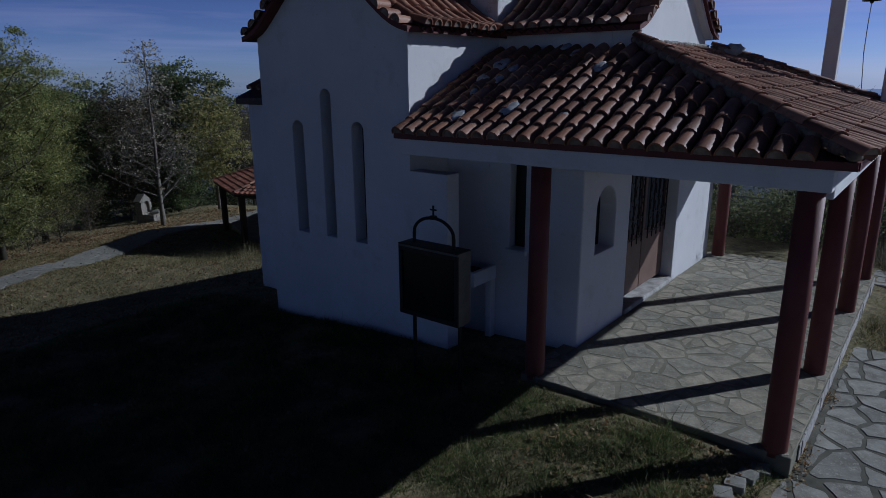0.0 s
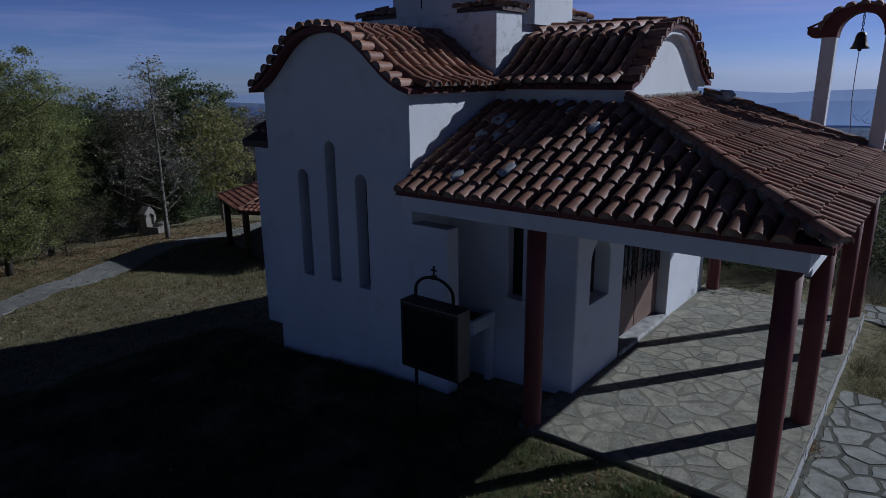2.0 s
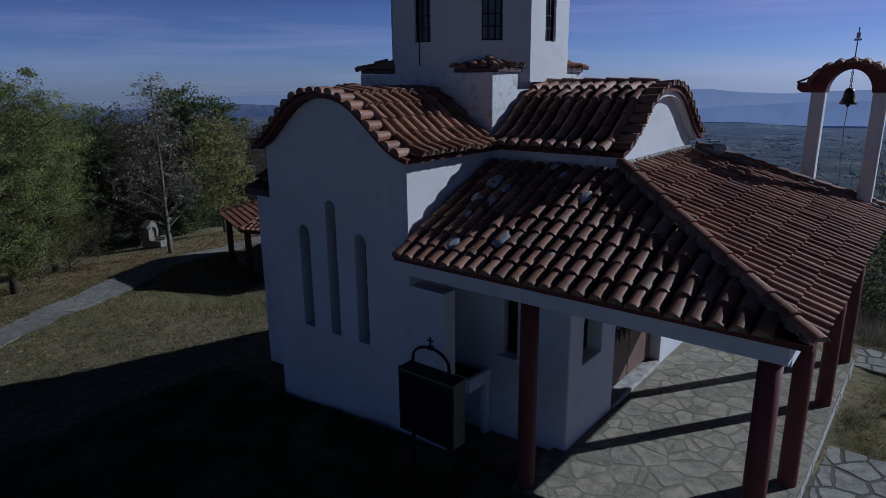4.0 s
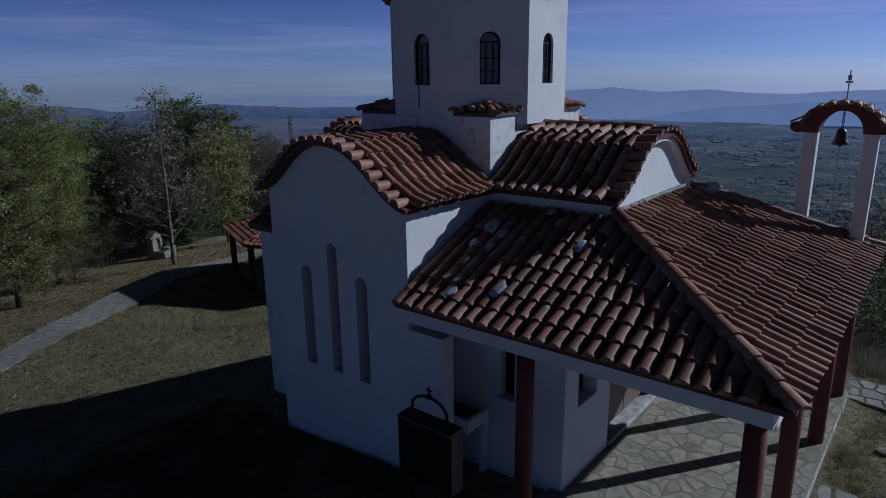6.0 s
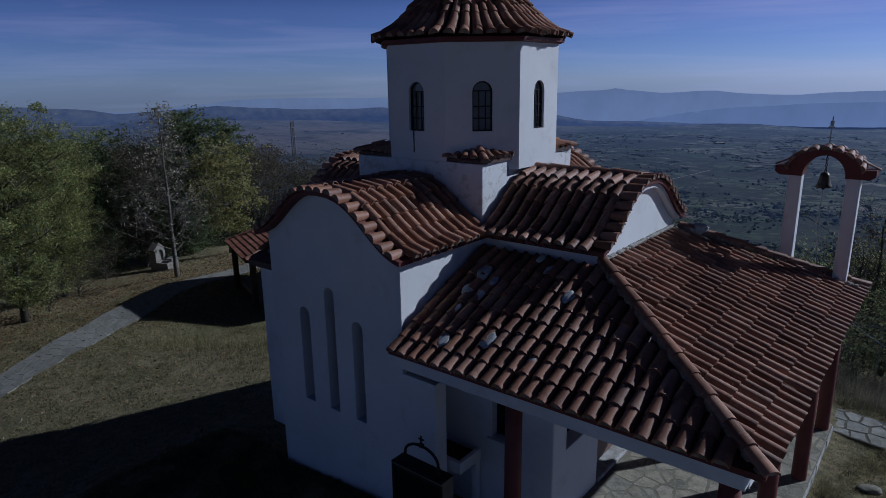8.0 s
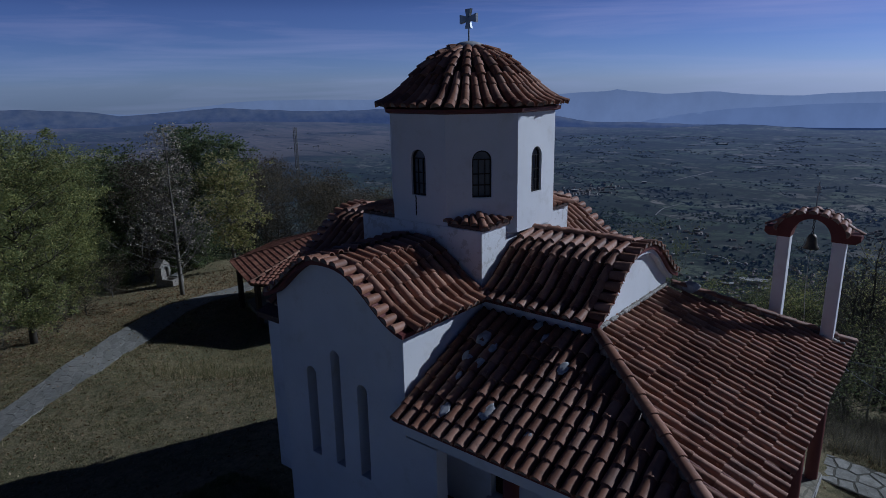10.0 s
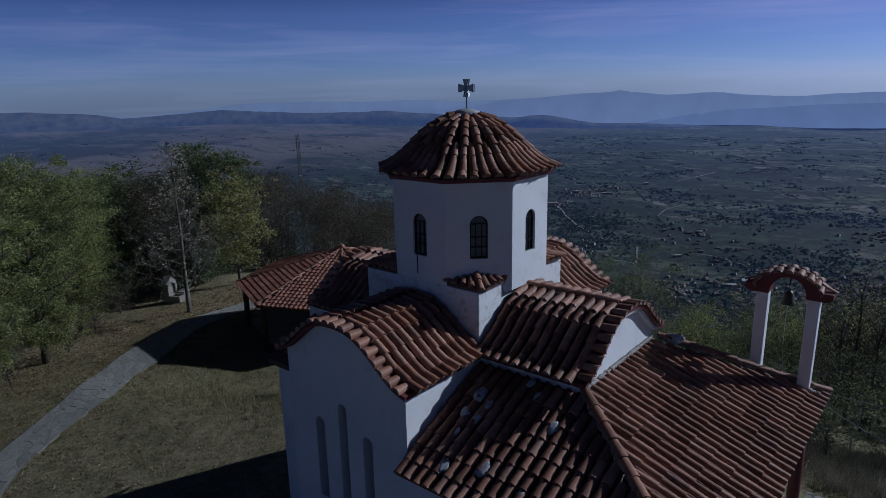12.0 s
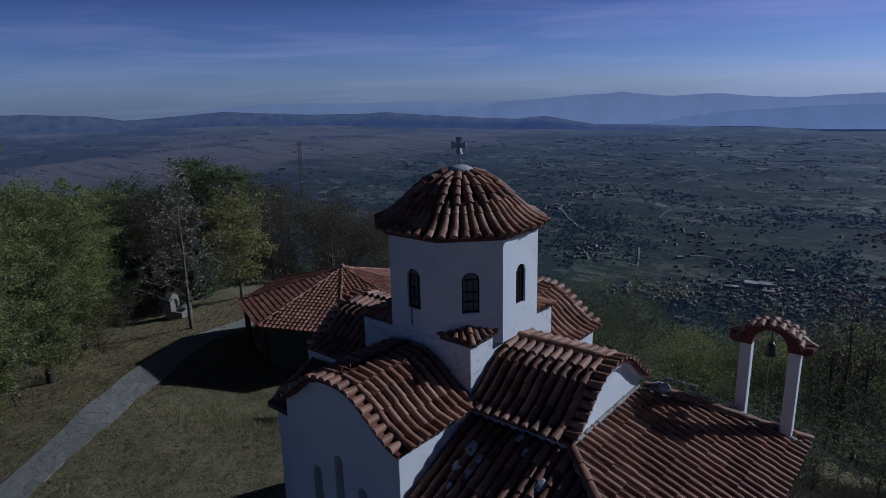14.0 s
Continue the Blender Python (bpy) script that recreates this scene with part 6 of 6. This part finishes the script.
IF = np.array([[v.index for v in f.verts] for f in ico.faces])
ico.free()


def clumps(name, label, pts, sizes, material):
    verts, faces = [], []
    for k, ((x, y, z), s) in enumerate(zip(pts, sizes)):
        w = IV * np.array([s * vr.uniform(.8, 1.4), s * vr.uniform(.8, 1.4), s * vr.uniform(.6, 1.0)]) * vr.uniform(0.75, 1.25, (len(IV), 1)) + np.array([x, y, z + s * 0.4])
        verts.append(w)
        faces.append(IF + k * len(IV))
    me = bpy.data.meshes.new(name)
    me.from_pydata(np.concatenate(verts).tolist(), [], np.concatenate(faces).tolist())
    me.materials.append(material)
    return tagged(new(name, me), label, "woods", kind="stuff")


pts, sizes = [], []
for k in range(30000):
    az, r = vr.uniform(82, 172), 600 * (6.3 ** vr.random())
    x, y, z = valley_pos(az, r)
    if 1.1 * noise.noise((x * 0.004, y * 0.004, 2.0)) + 0.6 * noise.noise((x * 0.015, y * 0.015, 5.0)) < vr.uniform(-0.25, 0.65):
        continue
    hedge, turn = vr.random() < 0.45, vr.choice([0.45, 2.0]) + vr.normal() * 0.2
    if (x < -1900 and vr.random() < 0.8) or (r > 1550 and vr.random() < 0.45):
        continue
    for q in range(int(vr.integers(2, 9))):
        u, v = (vr.uniform(-28, 28), vr.normal() * 1.5) if hedge else (vr.normal() * 8, vr.normal() * 8)
        px, py = x + u * math.cos(turn) - v * math.sin(turn), y + u * math.sin(turn) + v * math.cos(turn)
        pts.append((px, py, land_z(px, py)))
        sizes.append(vr.uniform(1.6, 3.6) * (0.75 if hedge else 1.0) * (1.0 if r < 1550 else 1.15))
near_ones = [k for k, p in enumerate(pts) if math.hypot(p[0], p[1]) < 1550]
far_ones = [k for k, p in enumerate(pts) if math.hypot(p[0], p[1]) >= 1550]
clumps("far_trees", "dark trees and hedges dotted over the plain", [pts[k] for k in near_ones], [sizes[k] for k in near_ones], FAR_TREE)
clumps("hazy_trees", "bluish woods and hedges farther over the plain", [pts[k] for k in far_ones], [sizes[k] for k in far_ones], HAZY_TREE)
sc, big_leaf = [], []
for k in range(3600):
    a, s = vr.uniform(66, 176), 15 * (22 ** vr.random())
    x, y = s * math.cos(radians(a)), s * math.sin(radians(a))
    if y < 12.5 or (x > -36 and a > 133) or (s < 27 and x > 0.5 and vr.random() < 0.75):
        continue
    z = land_z(x, y)
    w = vr.uniform(0.5, 1.1) * (0.55 + s / 75)
    sc.append(np.array([x, y, z + w * 0.5]) + vr.normal(size=(130, 3)) * np.array([w, w, w * 0.55]) * 0.6)
    big_leaf.append(np.full(130, 0.032 + 0.0011 * s))
ob = new("hillside_scrub", leaf_mesh("hillside_scrub", np.concatenate(sc), np.concatenate(big_leaf), LEAF_HILL, vr))
tagged(ob, "dark scrub covering the hillside below", "scrub", kind="stuff")


def house(bm, x, y, z, w, d, h, a, roof):
    m = Matrix.Translation((x, y, z)) @ Matrix.Rotation(a, 4, "Z")
    if not roof:
        box(bm, -w / 2, w / 2, -d / 2, d / 2, -5, h, m)
    else:
        v = [bm.verts.new(m @ Vector(p)) for p in ((-w / 2 - .3, -d / 2 - .3, h), (w / 2 + .3, -d / 2 - .3, h), (w / 2 + .3, d / 2 + .3, h), (-w / 2 - .3, d / 2 + .3, h), (-w / 2 + d * .25, 0, h + d * .28), (w / 2 - d * .25, 0, h + d * .28))]
        for f in ((0, 1, 5, 4), (2, 3, 4, 5), (1, 2, 5), (3, 0, 4), (3, 2, 1, 0)):
            bm.faces.new([v[k] for k in f])


towns = [(101.0, 1000, 5.5, 120, 240), (95.0, 1010, 4.0, 130, 170), (110.5, 960, 3.0, 60, 90), (116.6, 1170, 1.4, 50, 36), (117.3, 1800, 1.0, 50, 55), (119.4, 1560, 0.8, 50, 26), (114.8, 1880, 1.4, 70, 34), (107.5, 1340, 2.5, 120, 26), (94.8, 1450, 1.2, 60, 26), (104, 1250, 5, 120, 22), (112.5, 2900, 1.5, 160, 12), (140, 2900, 3.0, 200, 8), (150, 3200, 1.5, 120, 6)]
bw, brf = bmesh.new(), bmesh.new()
for az, r, da, dr, n in towns:
    for k in range(n):
        x, y, z = valley_pos(az + vr.normal() * da * 0.6, r + vr.normal() * dr * 0.6)
        w, d, h, a = vr.uniform(4.5, 9), vr.uniform(4, 6), vr.uniform(2.0, 3.8), vr.choice([0.3, 1.87]) + vr.normal() * 0.25
        house(bw, x, y, z, w, d, h, a, False)
        house(brf, x, y, z, w, d, h, a, True)
for az, r, w, d, h, a in ((102.3, 1040, 40, 16, 7, 0.1), (104.37, 1013, 20, 9, 5, 0.2), (101.5, 1010, 16, 8, 5, 0.1), (105.85, 3300, 44, 26, 9, 0.5), (119.69, 1578, 26, 10, 6, 0.2), (117.6, 1810, 22, 10, 6, 0.1), (107.14, 1355, 12, 10, 6, 0.3), (100.1, 1134, 14, 8, 5, 0.2), (115.08, 1794, 26, 8, 5, 0.0), (111.75, 2003, 14, 10, 5, 0.0), (108.73, 1165, 12, 8, 4, 0.4), (150.0, 2300, 30, 12, 7, 0.1), (144.0, 2400, 26, 12, 7, 0.0)):
    x, y, z = valley_pos(az, r)
    house(bw, x, y, z, w, d, h, radians(az - 90) + a, False)
ob = part("far_house_walls", bw, FAR_WALL, None)
tagged(ob, "pale house walls of the village far below", "village", kind="stuff")
ob = part("far_house_roofs", brf, FAR_ROOF, None)
tagged(ob, "reddish and grey house roofs of the village", "village", kind="stuff")



def ribbon(bm, line, width):
    """A track draped over the plain along (azimuth, distance) pairs."""
    pts = []
    for (a0, r0), (a1, r1) in zip(line, line[1:]):
        for k in range(8):
            f = k / 8
            pts.append(Vector(valley_pos(a0 + (a1 - a0) * f, r0 + (r1 - r0) * f + 6 * math.sin(f * math.pi))) + Vector((0, 0, 1.6)))
    rows = []
    for k, p in enumerate(pts):
        d = pts[min(k + 1, len(pts) - 1)] - pts[max(k - 1, 0)]
        n = Vector((-d.y, d.x, 0)).normalized() * width / 2
        rows.append((bm.verts.new(p - n), bm.verts.new(p + n)))
    for a, b in zip(rows, rows[1:]):
        bm.faces.new((a[0], a[1], b[1], b[0]))
    return bm


bm = bmesh.new()
for line, w in (([(119.3, 1560), (118.51, 1458), (117.47, 1355), (116.17, 1286)], 7), ([(109.31, 2078), (107.43, 2222), (106.13, 2342)], 10),
                ([(108.03, 1180), (105.95, 1177), (104.11, 1147), (102.98, 1127)], 5), ([(112.15, 1222), (112.18, 1099), (114.31, 1115)], 6), ([(110.62, 1506), (109.95, 1598), (108.14, 1688)], 5)):
    ribbon(bm, line, w * 0.5)
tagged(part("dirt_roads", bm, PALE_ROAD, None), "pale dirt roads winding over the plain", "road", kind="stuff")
rock = thing("rock", "flat pale rock lying in the grass beside the porch", "rock", at=(3.75, 2.75, 0.15))
bm = bmesh.new()
bmesh.ops.create_icosphere(bm, subdivisions=3, radius=1.0)
for v in bm.verts:
    v.co *= 1 + 0.3 * noise.noise(v.co * 1.6)
bmesh.ops.transform(bm, matrix=pose(0, 0, 0.03, 0, 0, 25) @ Matrix.Diagonal((0.17, 0.10, 0.045, 1)), verts=bm.verts)
part("stone", bm, STONE, rock, smooth=True)

# ---- grass, fallen leaves ----
gr = np.random.default_rng(17)


def blades(name, label, n, region, hmin, hmax, width, material, lean=0.5):
    xs, ys = region(n)
    keep = np.array([not_paved(x, y) for x, y in zip(xs, ys)])
    xs, ys = xs[keep], ys[keep]
    zs = np.array([land_z(x, y) for x, y in zip(xs, ys)])
    n = len(xs)
    a = gr.uniform(0, 2 * np.pi, n)
    h = gr.uniform(hmin, hmax, n) * np.array([0.35 + 1.5 * max(0.0, 0.5 + noise.noise((x * 1.7, y * 1.7, 3.0)) + 0.5 * noise.noise((x * 5.0, y * 5.0, 8.0))) for x, y in zip(xs, ys)])
    w = width * gr.uniform(.6, 1.4, n)
    base = np.stack([xs, ys, zs - 0.01], 1)
    sidev = np.stack([np.cos(a), np.sin(a), np.zeros(n)], 1) * w[:, None]
    tip = base + np.stack([gr.normal(size=n) * lean * h, gr.normal(size=n) * lean * h, h], 1)
    v = np.stack([base - sidev, base + sidev, tip], 1).reshape(-1, 3)
    me = bpy.data.meshes.new(name)
    me.vertices.add(3 * n)
    me.vertices.foreach_set("co", v.ravel())
    me.loops.add(3 * n)
    me.loops.foreach_set("vertex_index", np.arange(3 * n))
    me.polygons.add(n)
    me.polygons.foreach_set("loop_start", np.arange(0, 3 * n, 3))
    me.polygons.foreach_set("loop_total", np.full(n, 3))
    me.update()
    me.materials.append(material)
    return tagged(new(name, me), label, "grass", kind="stuff")


def in_path(x, y):
    if y < -6 or y > 17:
        return False
    lx = np.interp(y, [p[1] for p in PATH_L], [p[0] for p in PATH_L])
    rx = np.interp(y, [p[1] for p in PATH_R], [p[0] for p in PATH_R])
    return lx - 0.05 < x < rx + 0.05


def not_paved(x, y):
    if -5.3 < x < 3.12 and -2.15 < y < 4.15:
        return x < -0.6 and y < -1.82 or (x < -3.9 and y < -1.1) or (-0.6 < x < 0.54 and y < -1.15)
    if 3.05 < x < 7.2 and -4.9 < y < 1.37 or (2.92 < x < 3.2 and -4.9 < y < -2.2):
        return False
    if 2.7 < x and 4.2 - (x - 2.7) * 0.135 < y < 5.12 - (x - 2.7) * 0.083:
        return False
    return not in_path(x, y)


def lawn(n):
    u = gr.random(n) ** 0.62
    return -3.5 - 23 * u, gr.uniform(-9, 11, n) + u * 2


def nearby(n):
    return gr.uniform(-6, 3.4, n), gr.uniform(-7.5, -1.7, n)


def west_side(n):
    return gr.uniform(3, 9, n), gr.uniform(1.3, 9.5, n)


blades("lawn_grass", "short dry olive-brown grass", 240000, lawn, 0.015, 0.06, 0.009, GRASS, 1.3)
blades("lawn_tufts", "taller dry grass tufts in the lawn", 34000, lawn, 0.03, 0.09, 0.009, GRASS, 0.8)
blades("shade_grass", "short grass and weeds before the chapel", 240000, nearby, 0.02, 0.065, 0.005, GRASS_GREEN, 0.9)
blades("weeds", "thin dry weeds standing by the porch floor", 1500, lambda n: (gr.uniform(-4, 2.6, n), -2.2 - 2.6 * gr.random(n) ** 1.6), 0.08, 0.24, 0.003, GRASS_GREEN, 0.5)
blades("dry_stems", "thin pale dry stems standing by the porch floor", 900, lambda n: (gr.uniform(0.4, 2.9, n), -2.08 - 1.9 * gr.random(n) ** 1.5), 0.07, 0.2, 0.0022, GRASS, 0.6)
blades("lawn_edge_stems", "tall dry stems along the edge of the gazebo's terrace", 5200, lambda n: (gr.uniform(-17.5, -8.5, n), gr.normal(3.4, 1.0, n)), 0.12, 0.34, 0.006, GRASS, 0.3)
blades("dry_weeds", "fuzzy grey-brown dry weeds beyond the path", 26000, lambda n: (gr.uniform(2.2, 10, n), 5.3 + 4.2 * gr.random(n)), 0.14, 0.42, 0.004, WEED, 0.35)
blades("porch_grass", "short dry grass beside the porch", 70000, west_side, 0.03, 0.09, 0.006, GRASS, 0.8)


def litter(name, n, region, size):
    xs, ys = region(n)
    c = np.array([(x, y, land_z(x, y) + 0.02 + (0.05 if in_path(x, y) else 0)) for x, y in zip(xs, ys) if not_paved(x, y) or gr.random() < 0.06])
    return tagged(new(name, leaf_mesh(name, c, size, LITTER, gr)), "brown fallen leaves scattered on the ground", "leaves", kind="stuff")


litter("lawn_leaves", 14000, lawn, 0.035)
litter("path_side_leaves", 17000, lambda n: (gr.normal(-28.2, 3.2, n), gr.uniform(-6, 16, n)), 0.05)
litter("porch_leaves", 2600, west_side, 0.022)
litter("shade_leaves", 900, nearby, 0.022)
c = np.column_stack([3.065 + 0.11 * gr.random(260) ** 2, np.concatenate([gr.normal(-0.35, 0.12, 90), gr.normal(-1.75, 0.25, 100), gr.uniform(-2.0, 1.3, 70)]), gr.uniform(0.195, 0.21, 260)])
tagged(new("crack_leaves", leaf_mesh("crack_leaves", c, 0.013, LITTER, gr)), "dry leaves and crumbs caught along the porch floor's edge", "leaves", kind="stuff")
litter("porch_edge_leaves", 900, lambda n: (gr.uniform(1.2, 3.0, n), -2.1 - 2.2 * gr.random(n) ** 1.4), 0.02)

# ---- rail with floodlights behind the porch ----
rail = thing("pipe_rail", "thin metal pipe rail with posts at the slope's edge", "railing", at=(0.8, 9.3, -0.5))
rz = rail.location.z
bm = bmesh.new()
tube(bm, [(-3.2, 0, 0.95), (4.5, 0, 0.95)], 0.025, 6)
part("top_rail", bm, GALV, rail)
for k in range(5):
    bm = bmesh.new()
    tube(bm, [(-3.1 + 1.85 * k, 0, -1.4), (-3.1 + 1.85 * k, 0, 0.95)], 0.025, 6)
    part("post", bm, GALV, rail)
lamp0 = None
for x in (-1.12, -0.79, -0.44):
    m = Matrix.Translation((x, 9.3, rz + 0.97))
    if lamp0 is None:
        lamp0 = thing("floodlight", "small grey square floodlight on the pipe rail", "floodlight", group="floodlights on the rail")
        lamp0.matrix_world = m
        bm = bmesh.new()
        box(bm, -0.12, 0.12, -0.05, 0.05, 0.06, 0.24)
        part("housing", bm, GALV, lamp0, bevel=0.012)
        bm = bmesh.new()
        box(bm, -0.1, 0.1, -0.056, -0.051, 0.08, 0.22)
        part("lens", bm, GLASS, lamp0)
        bm = bmesh.new()
        tube(bm, [(-0.13, 0, 0.14), (-0.13, 0, 0.0), (0.13, 0, 0.0), (0.13, 0, 0.14)], 0.01, 5)
        part("bracket", bm, IRON, lamp0)
    else:
        copy_thing(lamp0, m)
cable = thing("cable", "thin pale cable slanting down beside the porch", "cable", at=(3.1, 7.0, 0.9))
bm = bmesh.new()
tube(bm, [(-0.9, -1.4, 1.35), (-0.34, 0, 0.36), (0.0, 0.3, 0.02), (0.9, 1.4, -0.9)], 0.008, 5)
part("wire", bm, GALV, cable)
